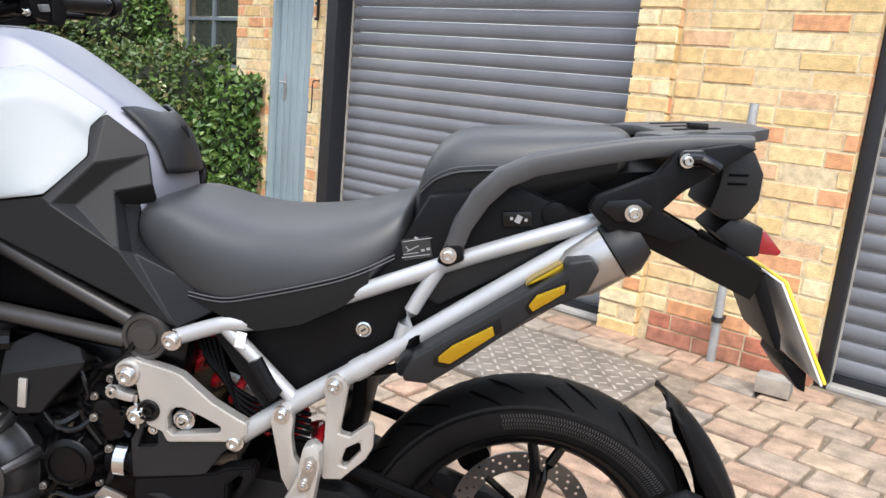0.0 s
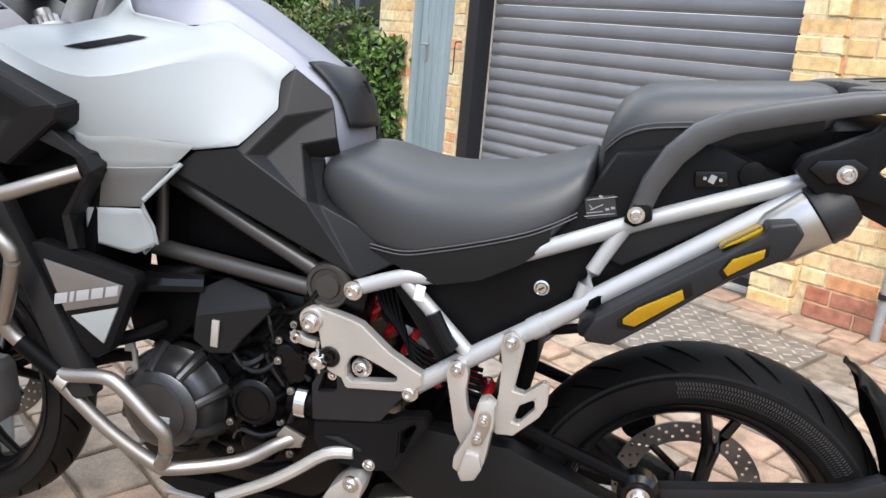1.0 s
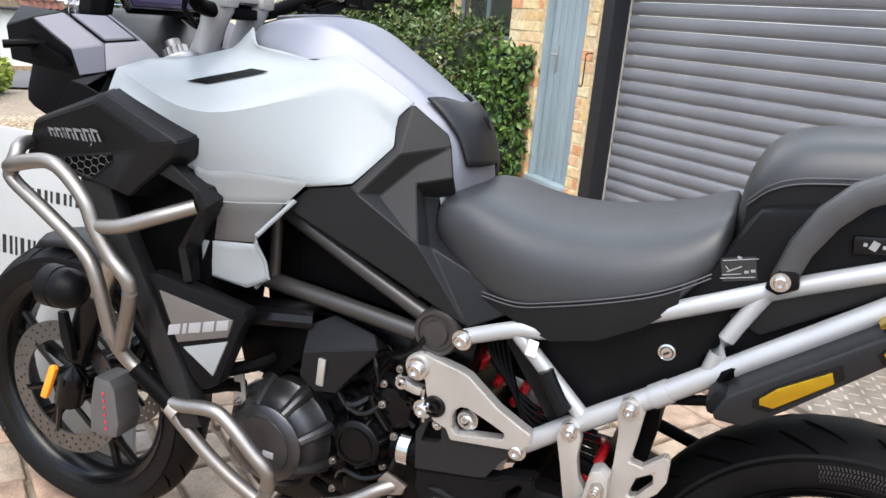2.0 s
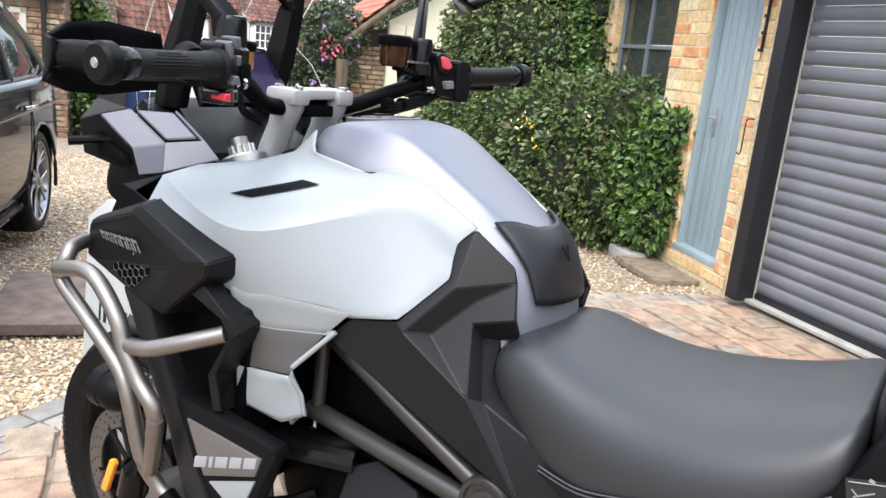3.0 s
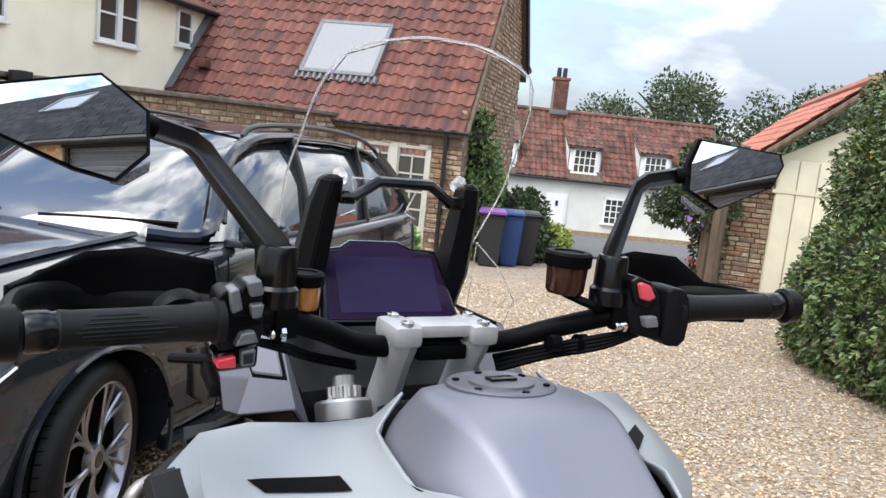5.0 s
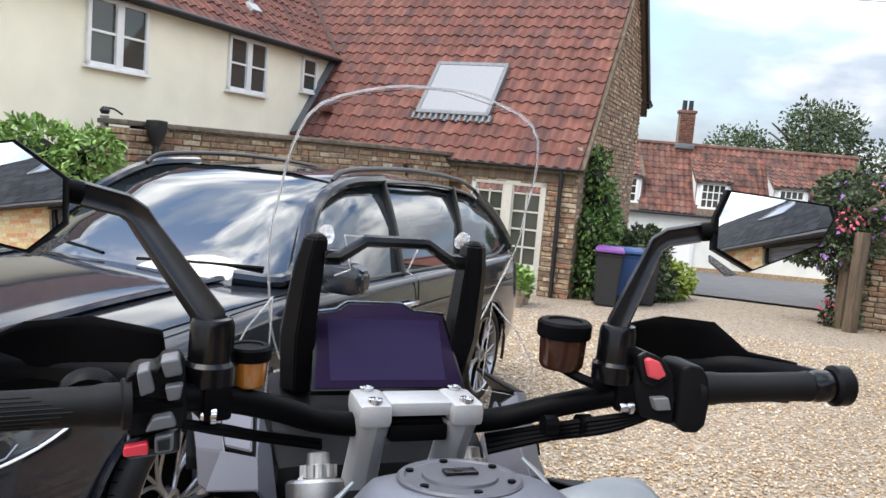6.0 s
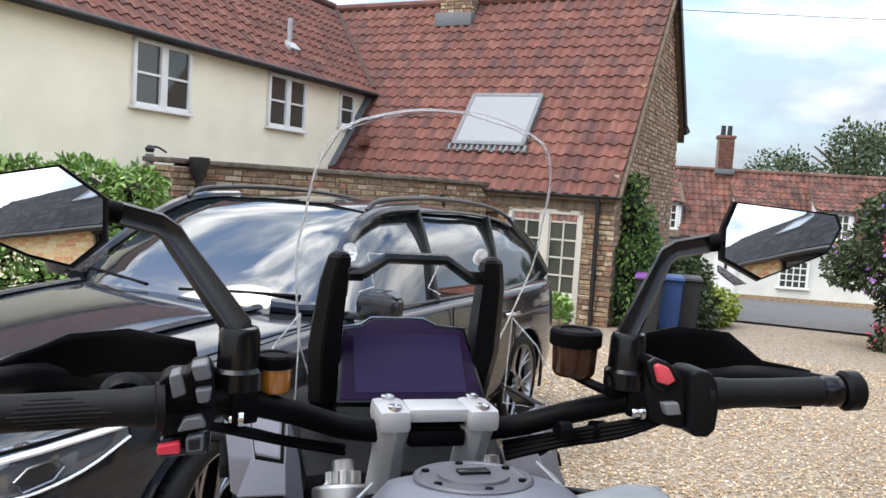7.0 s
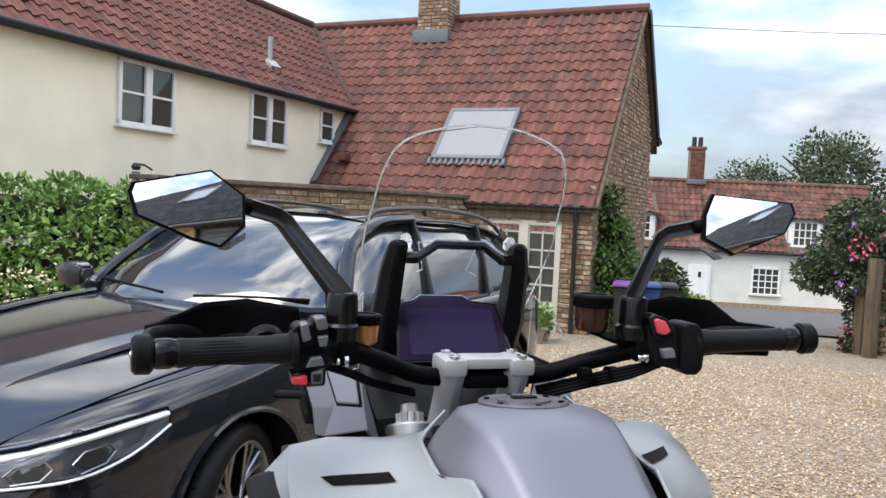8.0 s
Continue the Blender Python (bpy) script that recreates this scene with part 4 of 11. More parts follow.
# front wall with the glazed doors
front_spans = [(-8.5, -2.5, BASE, 1.72), (-2.5, -2.12, 1.2, 1.72), (-2.12, -1.92, BASE, 1.72), (-1.92, -0.55, 1.32, 1.72), (-0.55, 0.0, BASE, 1.72)]
wall_f = hpart("wall", slab(front_spans, 0.02, 0.35), OLDMORTAR, "", None)
st = brick_mesh(0.24, 0.1, 0.075, 0.01)
SR = random.Random(9)
fm = HI @ HM @ Matrix.Translation((0, 0.1, 0))
joined("masonry", st, courses(fm, -2.6, 0.0, -0.8, 1.7, 0.24, 0.075, 0.012, [(-2.5, -2.12, BASE, 1.2), (-1.92, -0.55, BASE, 1.32)], 0.012, SR), OLDSTONE, house)
# gable wall
prof = [(0.02, BASE), (5.4, BASE), (5.4, 3.5), (3.44, 5.72), (0.02, 1.75)]
bm = prism(prof, -0.35, -0.02, "x")
hpart("gable_wall", bm, OLDMORTAR, "", None)
gm = HI @ HM @ axes((0, 0, 0), (0, 1, 0), (-1, 0, 0)) @ Matrix.Translation((0, 0.1, 0))
joined("gable_masonry", st, courses(gm, 0.0, 5.4, -0.8, 5.6, 0.24, 0.075, 0.012, (), 0.012, SR, keep=lambda s, z: z < 1.7 + s * 1.16 and z < 3.4 + (5.4 - s) * 1.16), OLDSTONE, house)
# wing wall, rendered
bm = prism([(-9.5, BASE), (1.6, BASE), (1.6, 3.52), (-9.5, 3.52)], -6.2, -5.84, "x")
hpart("wing_wall", bm, CREAM, "smooth cream rendered wall", None)
# roofs: main slope, wing slope, back slopes
RP = math.atan2(5.81 - 1.74, 3.44)
main_m = HI @ HM @ axes((0, -0.14, 1.74 - 0.14 * math.tan(RP)), (1, 0, 0), (0, math.cos(RP), math.sin(RP)))
main_len = math.hypot(3.58, 3.58 * math.tan(RP))


def on_main(x, s):
    v = -0.14 + s * math.cos(RP)
    if 1.93 < -x < 3.28 + 0.02 and 0.55 < v < 1.4:
        return False
    if 4.28 < -x < 5.05 and v > 2.95:
        return False
    if x < -5.84:
        return v > 1.5 + (-x - 5.84) * 0.83
    return True


roof_main = house
def deck(a, b, c, d, name="roof_deck"):
    bm = bmesh.new()
    vs = [bm.verts.new(p) for p in (a, b, c, d)]
    face(bm, vs)
    r = bmesh.ops.extrude_face_region(bm, geom=bm.faces[:])
    for g in r["geom"]:
        if isinstance(g, bmesh.types.BMVert):
            g.co.z -= 0.12
    return hpart(name, bm, TIMBER, "", None)


tp = math.tan(RP)
deck((-8.3, -0.1, 1.74 - 0.1 * tp), (0.1, -0.1, 1.74 - 0.1 * tp), (0.1, 3.44, 5.81), (-8.3, 3.44, 5.81))
deck((-8.3, 3.44, 5.81), (0.1, 3.44, 5.81), (0.1, 5.7, 3.1), (-8.3, 5.7, 3.1), "back_slope")
tiled(house, main_m, -8.3, 0.12, main_len, on_main, PANTILE, near_first=lambda o: -o[0] * 0.6 + o[1])
WS = math.radians(43.5)
wing_m = HI @ HM @ axes((-5.68, 0, 3.44), (0, 1, 0), (-math.cos(WS), 0, math.sin(WS)))
wing_len = 2.55 / math.cos(WS)
tiled(house, wing_m, -9.6, 3.5, wing_len, lambda x, s: x < 1.55 + s * math.cos(WS) * 0.82, PANTILE, limit=0, near_first=lambda o: -o[0])
bm = bmesh.new()
vs = [bm.verts.new(p) for p in ((-5.66, -9.6, 3.42), (-5.66, 1.6, 3.42), (-8.23, 3.5, 5.86), (-8.23, -9.6, 5.86))]
face(bm, vs)
hpart("wing_deck", bm, TIMBER, "", None)
bm = bmesh.new()
vs = [bm.verts.new(p) for p in ((-8.23, -9.6, 5.86), (-8.23, 4, 5.86), (-10.8, 4, 3.4), (-10.8, -9.6, 3.4))]
face(bm, vs)
hpart("wing_back_slope", bm, TIMBER, "", None)
# ridges, verge, gutters
for nm, pts, r, mat in (("ridge", [(-8.3, 3.44, 5.84), (0.12, 3.44, 5.84)], 0.11, PANTILE), ("ridge", [(-8.23, -9.6, 5.9), (-8.23, 3.44, 5.9)], 0.1, PANTILE),
                        ("gutter", [(-2.6, -0.14, 1.585), (0.1, -0.14, 1.585)], 0.03, BLACKPIPE), ("gutter", [(-5.6, -9.6, 3.45), (-5.6, 1.45, 3.45)], 0.045, BLACKPIPE),
                        ("downpipe", [(-0.3, -0.12, 1.6), (-0.29, -0.08, 1.4), (-0.28, -0.06, -0.75)], 0.038, BLACKPIPE)):
    bm = bmesh.new()
    tube(bm, pts, r, 10, 1)
    hpart(nm, bm, mat)
bm = bmesh.new()
tube(bm, [(0.14, 3.44, 5.78), (0.14, 5.62, 3.2)], 0.09, 6, 1, flat=0.5)
tube(bm, [(0.14, 5.45, 3.32), (0.14, 5.75, 3.25)], 0.07, 6, 1)
hpart("verge_board", bm, BLACKPIPE, "black timber bargeboard")
bm = bmesh.new()
box(bm, (-5.72, -4.0, 3.445), (0.1, 11.2, 0.08))
hpart("fascia", bm, BLACKPIPE)
# valley lead
bm = bmesh.new()
tube(bm, [(-5.8, 1.5, 3.58), (-8.22, 3.46, 5.86)], 0.09, 6, 1, flat=1.0)
hpart("valley", bm, VALLEY_TILE, "dark weathered valley tiles")
bm = bmesh.new()
vs = [bm.verts.new(p) for p in ((-5.83, 0.0, 1.86), (-5.66, 0.0, 1.9), (-5.66, 1.35, 3.48), (-5.83, 1.35, 3.5))]
face(bm, vs)
hpart("flashing", bm, LEAD, "grey lead flashing", None)
# skylight
bm = bmesh.new()
sm = axes((-3.3, 0.55, 1.74 + 0.55 * tp), (1, 0, 0), (0, math.cos(RP), math.sin(RP)))
sl_ = 0.85 / math.cos(RP)
for c, s in (((0.68, 0.0, 0.06), (1.46, 0.09, 0.12)), ((0.68, sl_, 0.06), (1.46, 0.09, 0.12)), ((-0.02, sl_ / 2, 0.06), (0.08, sl_, 0.12)), ((1.38, sl_ / 2, 0.06), (0.08, sl_, 0.12))):
    box(bm, c, s, bev=0.01)
bm.transform(sm)
sky_f = hpart("skylight_frame", bm, LEAD)
bm = bmesh.new()
box(bm, (0.68, sl_ / 2, 0.1), (1.34, sl_ - 0.06, 0.02))
bm.transform(sm)
hpart("skylight_pane", bm, BLIND, "pale reflective skylight glass")
bm = bmesh.new()
box(bm, (0.68, -0.09, 0.045), (1.6, 0.16, 0.012), bev=0.003)
bm.transform(sm)
apron = hpart("apron", bm, LEAD, "ribbed lead apron")
for i in range(14):
    bm = bmesh.new()
    tube(bm, [(-0.08 + i * 0.117, -0.16, 0.05), (-0.08 + i * 0.117, -0.02, 0.07)], 0.042, 6, 1)
    bm.transform(sm)
    hpart("apron_rib", bm, LEAD, "", 35, apron)
# chimney
bm = bmesh.new()
box(bm, (-4.66, 3.3, 6.6), (0.72, 0.62, 2.4))
hpart("chimney_core", bm, OLDMORTAR, "", None)
for m_, w_ in ((HI @ HM @ axes((-5.03, 2.985, 0), (1, 0, 0), (0, 1, 0)), 0.74), (HI @ HM @ axes((-4.295, 2.98, 0), (0, 1, 0), (-1, 0, 0)), 0.62)):
    joined("chimney_bricks", brick_mesh(0.22, 0.03, 0.068), courses(m_, 0, w_, 5.2, 7.75, 0.22, 0.068, 0.012, rnd=SR), OLDSTONE, house)
bm = bmesh.new()
box(bm, (-4.66, 3.1, 5.35), (0.9, 0.5, 0.3), bev=0.02)
hpart("chimney_flashing", bm, LEAD)
bm = bmesh.new()
tube(bm, [(-6.35, -0.75, 3.95), (-6.35, -0.75, 4.62)], 0.05, 10, 1)
box(bm, (-6.3, -0.75, 4.05), (0.22, 0.3, 0.16), pose(0, 0, 0, 0, 43, 0), bev=0.02)
hpart("flue_pipe", bm, ZINC, "grey metal flue pipe")
bm = bmesh.new()
box(bm, (-5.27, 0.36, 2.4), (0.22, 0.22, 0.16), bev=0.03)
hpart("vent_tile", bm, PANTILE, "terracotta vent tile")


def casement(v0, v1, z0, z1):
    """A white two-light casement in the rendered wall."""
    t = thing("window", (0, 0, 0))
    t.parent = house
    t["label"] = "white timber casement window"
    x = -5.84
    n = 2 if v1 - v0 > 0.8 else 1
    bm = bmesh.new()
    for c, s in (((x + 0.015, (v0 + v1) / 2, z1 - 0.03), (0.07, v1 - v0, 0.06)), ((x + 0.015, (v0 + v1) / 2, z0 + 0.03), (0.07, v1 - v0, 0.06)), ((x + 0.015, v0 + 0.03, (z0 + z1) / 2), (0.07, 0.06, z1 - z0)), ((x + 0.015, v1 - 0.03, (z0 + z1) / 2), (0.07, 0.06, z1 - z0))):
        box(bm, c, s, bev=0.004)
    if n == 2:
        box(bm, (x + 0.02, (v0 + v1) / 2, (z0 + z1) / 2), (0.08, 0.13, z1 - z0), bev=0.004)
    box(bm, (x + 0.02, (v0 + v1) / 2, (z0 + z1) / 2), (0.05, v1 - v0, 0.035), bev=0.003)
    hpart("window_frame", bm, WHITE, parent=t)
    bm = bmesh.new()
    box(bm, (x + 0.045, (v0 + v1) / 2, z0 - 0.02), (0.11, v1 - v0 + 0.06, 0.045), bev=0.006)
    hpart("window_sill", bm, WHITE, parent=t)
    w = (v1 - v0) / n
    for i in range(n):
        bm = bmesh.new()
        box(bm, (x + 0.006, v0 + w * (i + 0.5), (z0 + z1) / 2), (0.012, w - 0.06, z1 - z0 - 0.06))
        hpart("pane", bm, GLASS_DARK, parent=t)


casement(-4.97, -3.84, 2.44, 3.4)
casement(-1.97, -0.87, 2.46, 3.4)
casement(0.28, 0.82, 2.7, 3.38)

# glazed doors
doors = thing("glazed_door", (0, 0, 0))
doors.parent = house
doors["label"] = "stone-coloured timber glazed double doors, closed"
bm = bmesh.new()
for c, s in (((-1.88, 0.06, 0.33), (0.08, 0.12, 1.98)), ((-0.59, 0.06, 0.33), (0.08, 0.12, 1.98)), ((-1.235, 0.06, 1.28), (1.37, 0.12, 0.09)), ((-1.235, 0.05, 0.3), (0.16, 0.1, 1.9)), ((-1.55, 0.06, -0.4), (0.6, 0.08, 0.5)), ((-0.92, 0.06, -0.4), (0.6, 0.08, 0.5)), ((-1.235, 0.02, -0.68), (1.4, 0.25, 0.06))):
    box(bm, c, s, bev=0.006)
hpart("door_frame", bm, STONE_PAINT, parent=doors)
for x0 in (-1.84, -1.155):
    for i in range(2):
        for j in range(4):
            bm = bmesh.new()
            box(bm, (x0 + 0.135 + i * 0.25, 0.07, 0.02 + j * 0.31), (0.22, 0.01, 0.28))
            hpart("pane", bm, GLASS_DARK, parent=doors)
    bm = bmesh.new()
    box(bm, (x0 + 0.26, 0.065, 0.49), (0.03, 0.05, 1.3))
    for j in range(5):
        box(bm, (x0 + 0.26, 0.065, -0.135 + j * 0.31), (0.52, 0.05, 0.03))
    for i in (0.0, 0.52):
        box(bm, (x0 + i, 0.06, 0.49), (0.05, 0.06, 1.5))
    hpart("glazing_lattice", bm, STONE_PAINT, parent=doors)
bm = slab([(-2.2, -0.05, 1.34, 1.62)], -0.03, 0.02)
hpart("lintel", bm, TIMBER, "weathered oak lintel board")
bm = slab([(-2.5, -2.12, BASE, 1.2)], 0.1, 0.16)
hpart("brown_door", bm, OAK, "plain brown wooden door, closed")

# the yard wall, running out past the wing
yard = tagged(thing("yard_wall", (0, 0, 0)), "old brick and stone yard wall with flat coping", "wall", kind="structure")
line = [(-2.35, -0.05), (-2.6, -0.8), (-2.95, -1.9), (-3.55, -3.0), (-5.1, -4.75)]
for (u0, v0), (u1, v1) in zip(line, line[1:]):
    a, b = H(u0, v0, 0), H(u1, v1, 0)
    d = b - a
    m = axes((b.x, b.y, 0), (-d.x, -d.y, 0), (d.y, -d.x, 0))
    if (m.to_3x3() @ Vector((0, 1, 0))).dot(Vector((-1, 0.2, 0))) < 0:
        m = axes((a.x, a.y, 0), (d.x, d.y, 0), (-d.y, d.x, 0))
    bm = bmesh.new()
    box(bm, (d.length / 2, 0.2, 0.3), (d.length + 0.1, 0.36, 2.7))
    bm.transform(m)
    part("wall_core", bm, OLDMORTAR, yard, sharp=None)
    joined("masonry", st, courses(m @ Matrix.Translation((0, 0.1, 0)), 0, d.length, -0.9, 1.64, 0.24, 0.075, 0.012, (), 0.012, SR), OLDSTONE, yard)
    bm = bmesh.new()
    box(bm, (d.length / 2, 0.15, 1.69), (d.length + 0.12, 0.42, 0.07), bev=0.015)
    bm.transform(m)
    part("coping", bm, COPING, yard, "weathered brown coping slabs")
p_end = H(-5.15, -4.85, 0)
pier = thing("wall_pier", tuple(p_end), "old stone pier ending the yard wall, with black hopper", "pier", kind="structure")
bm = bmesh.new()
box(bm, (0, 0, 0.27), (0.5, 0.45, 2.7), HM.to_3x3().to_4x4(), bev=0.02)
part("pier_core", bm, OLDMORTAR, pier, sharp=None)
for k, (ex, ey) in enumerate(((HU, HV), (HV, -HU))):
    m = axes(tuple(-0.25 * ex - 0.24 * ey), ex, ey)
    joined("pier_stones", st, courses(m @ Matrix.Translation((0, 0.05, 0)), 0, 0.5, -0.9, 1.62, 0.24, 0.075, 0.012, (), 0.012, SR), OLDSTONE, pier)
bm = bmesh.new()
box(bm, (0, 0, 1.69), (0.56, 0.52, 0.07), HM.to_3x3().to_4x4(), bev=0.02)
part("pier_cap", bm, COPING, pier)
pp = H(-4.75, -4.72, 0)
bm = bmesh.new()
tube(bm, [(pp.x, pp.y, 1.45), (pp.x, pp.y, -0.5)], 0.045, 10, 1)
lathe(bm, [(0.05, 1.4), (0.1, 1.52), (0.14, 1.66), (0.14, 1.75), (0.05, 1.76)], 12, Matrix.Translation((pp.x, pp.y, 0)))
tagged(part("hopper_pipe", bm, BLACKPIPE), "black rainwater hopper and downpipe on the wall", "downpipe")
lp = H(-5.35, -5.05, 0)
lantern = thing("wall_lantern", (lp.x, lp.y, 1.5), "small black wall lantern with clear glass", "lantern")
bm = bmesh.new()
lathe(bm, [(0.05, 0.28), (0.07, 0.33), (0.03, 0.38)], 10)
tube(bm, [(0, 0, 0.36), (-0.1, 0.1, 0.36), (-0.22, 0.2, 0.3)], 0.015, 8, 3)
part("bracket", bm, BLACKPIPE, lantern)
bm = bmesh.new()
lathe(bm, [(0.05, 0.0), (0.06, 0.26)], 8)
part("shade", bm, BLIND, lantern)
fl = H(-2.75, -1.1, 1.35)
bm = bmesh.new()
box(bm, fl, (0.16, 0.1, 0.2), pose(0, 0, 0, 20, 0, 60), bev=0.01)
tagged(part("flood_light", bm, BLACKPIPE), "small black floodlight on the yard wall", "lamp")

# ---- the cottage across the road ----
CA = radians(66)
CD, CN = Vector((math.cos(CA), math.sin(CA), 0)), Vector((-math.sin(CA), math.cos(CA), 0))
CM = axes((-23.3, 18.3, 0), CD, CN)
cottage = thing("cottage", (-23.3, 18.3, -1.7), "long whitewashed cottage with red pantile roof and dormers", "cottage")
CI = Matrix.Translation(-cottage.location)


def cpart(name, bm, mat, label="", sharp=35, parent=None):
    bm.transform(CI @ CM)
    return part(name, bm, mat, parent or cottage, label, sharp)


cpart("wall", slab([(-11, 5.2, -2.6, 0.62)], 0.0, 4.2), WHITEWASH, "", None)
cpart("plinth", slab([(-11, 5.3, -2.6, -1.5)], -0.06, 0.0), OLDSTONE, "dark stone plinth", None)
CP = math.atan2(2.45, 2.1)
cm = CI @ CM @ axes((0, -0.2, 0.45), (1, 0, 0), (0, math.cos(CP), math.sin(CP)))
bm = bmesh.new()
rows = [[(-11.2, -0.2, 0.42), (5.4, -0.2, 0.42)], [(-11.2, 2.0, 3.0), (5.4, 2.0, 3.0)], [(-11.2, 4.4, 0.3), (5.4, 4.4, 0.3)]]
loft(bm, rows, cap=False)
cpart("roof_deck", bm, TIMBER, "", None)
bm = bmesh.new()
for x in (-11.0, 5.1):
    vs = [bm.verts.new(p) for p in ((x, 0, 0.5), (x, 4.2, 0.5), (x, 2.0, 2.9))]
    face(bm, vs)
cpart("gable", bm, WHITEWASH, "", None)
DORM = [(-3.95, -2.85), (-0.84, 0.36), (1.93, 3.12)]
tiled(cottage, cm, -11.2, 5.4, 3.38, lambda x, s: not any(a - 0.08 < x < b + 0.08 and s < 1.9 for a, b in DORM), OLDTILE, near_first=lambda o: abs(o[0]) + o[1])
for nm, pts, r, mat in (("ridge", [(-11.2, 2.0, 3.03), (5.4, 2.0, 3.03)], 0.1, OLDTILE), ("gutter", [(-11, -0.22, 0.4), (5.3, -0.22, 0.4)], 0.05, BLACKPIPE)):
    bm = bmesh.new()
    tube(bm, pts, r, 8, 1)
    cpart(nm, bm, mat)


def sash(x0, x1, z0, z1, y, nx, ny, parent, label=""):
    """A white small-paned window."""
    t = thing("window", (0, 0, 0))
    t.parent = parent
    t["label"] = label or "white small-paned window"
    bm = bmesh.new()
    for c, s in (((x0 + 0.04, y - 0.03, (z0 + z1) / 2), (0.08, 0.08, z1 - z0)), ((x1 - 0.04, y - 0.03, (z0 + z1) / 2), (0.08, 0.08, z1 - z0)), (((x0 + x1) / 2, y - 0.03, z1 - 0.04), (x1 - x0, 0.08, 0.08)), (((x0 + x1) / 2, y - 0.05, z0 + 0.03), (x1 - x0 + 0.1, 0.14, 0.08))):
        box(bm, c, s, bev=0.005)
    for i in range(1, nx):
        box(bm, (x0 + 0.06 + (x1 - x0 - 0.12) * i / nx, y - 0.02, (z0 + z1) / 2), (0.035, 0.05, z1 - z0))
    for j in range(1, ny):
        box(bm, ((x0 + x1) / 2, y - 0.02, z0 + 0.06 + (z1 - z0 - 0.12) * j / ny), (x1 - x0, 0.05, 0.035))
    cpart("window_frame", bm, WHITE, parent=t)
    for i in range(nx):
        for j in range(ny):
            w, h = (x1 - x0 - 0.12) / nx, (z1 - z0 - 0.12) / ny
            bm = bmesh.new()
            box(bm, (x0 + 0.06 + w * (i + 0.5), y - 0.004, z0 + 0.06 + h * (j + 0.5)), (w - 0.02, 0.012, h - 0.02))
            cpart("pane", bm, GLASS_DARK, parent=t)


for a, b in DORM:
    bm = slab([(a, b, 0.55, 1.72)], 0.12, 1.4)
    cpart("dormer_wall", bm, WHITE, "", None)
    sash(a + 0.12, b - 0.12, 0.68, 1.64, 0.12, 4, 3, cottage, "white small-paned dormer window")
    bm = bmesh.new()
    loft(bm, [[(a - 0.1, -0.02, 1.7), (b + 0.1, -0.02, 1.7)], [(a - 0.1, 1.72, 2.62), (b + 0.1, 1.72, 2.62)], [(a - 0.1, 1.72, 2.5), (b + 0.1, 1.72, 2.5)], [(a - 0.1, 0.0, 1.6), (b + 0.1, 0.0, 1.6)]], cap=False, wrap=False)
    cpart("dormer_roof", bm, TIMBER, "", None)
    dm = CI @ CM @ axes((0, -0.04, 1.7), (1, 0, 0), (0, 1.74, 0.92))
    tiled(cottage, dm, a - 0.1, b + 0.1, 1.95, lambda x, s: True, OLDTILE, limit=0)
    bm = bmesh.new()
    for x in (a - 0.04, b + 0.04):
        loft(bm, [[(x, 0.1, 0.6), (x, 0.1, 1.72)], [(x, 1.75, 2.6), (x, 1.75, 2.62)]], cap=False)
    cpart("dormer_cheek", bm, WHITE, "", None)
sash(0.68, 1.72, -1.17, -0.12, -0.0, 4, 4, cottage)
bm = slab([(0.5, 1.9, -0.12, 0.02)], -0.02, 0.0)
cpart("window_arch", bm, WHITEWASH)
cdoor = thing("front_door", (0, 0, 0))
cdoor.parent = cottage
cdoor["label"] = "white panelled front door, closed"
bm = slab([(-1.58, -0.76, -1.72, -0.16)], -0.07, 0.0)
cpart("door_frame", bm, WHITE, parent=cdoor)
bm = slab([(-1.5, -0.84, -1.7, -0.26)], -0.1, -0.06)
cpart("door_panel", bm, WHITE, parent=cdoor)
bm = slab([(-1.22, -1.12, -0.62, -0.42)], -0.12, -0.09)
cpart("knocker", bm, BLACKPIPE, parent=cdoor)
bm = bmesh.new()
box(bm, (-1.15, 2.0, 3.3), (0.55, 0.5, 2.0))
cpart("chimney_core", bm, OLDMORTAR, "", None)
chb = CI @ CM @ axes((-1.43, 1.735, 0), (1, 0, 0), (0, 1, 0))
joined("chimney_bricks", brick_mesh(0.22, 0.03, 0.07), courses(chb, 0, 0.56, 2.6, 4.2, 0.22, 0.07, 0.014, rnd=SR), DARKBRICK, cottage)
bm = bmesh.new()
box(bm, (-1.15, 2.0, 4.3), (0.66, 0.62, 0.12), bev=0.02)
cpart("chimney_cap", bm, DARKBRICK)
bm = bmesh.new()
box(bm, (-1.15, 1.9, 2.98), (0.72, 0.5, 0.2), bev=0.02)
cpart("chimney_flashing", bm, LEAD)
for x in (-1.27, -1.03):
    bm = bmesh.new()
    lathe(bm, [(0.1, 4.3), (0.085, 4.72), (0.1, 4.74)], 10, Matrix.Translation((x, 2.0, 0)))
    cpart("chimney_pot", bm, BLACKPIPE)

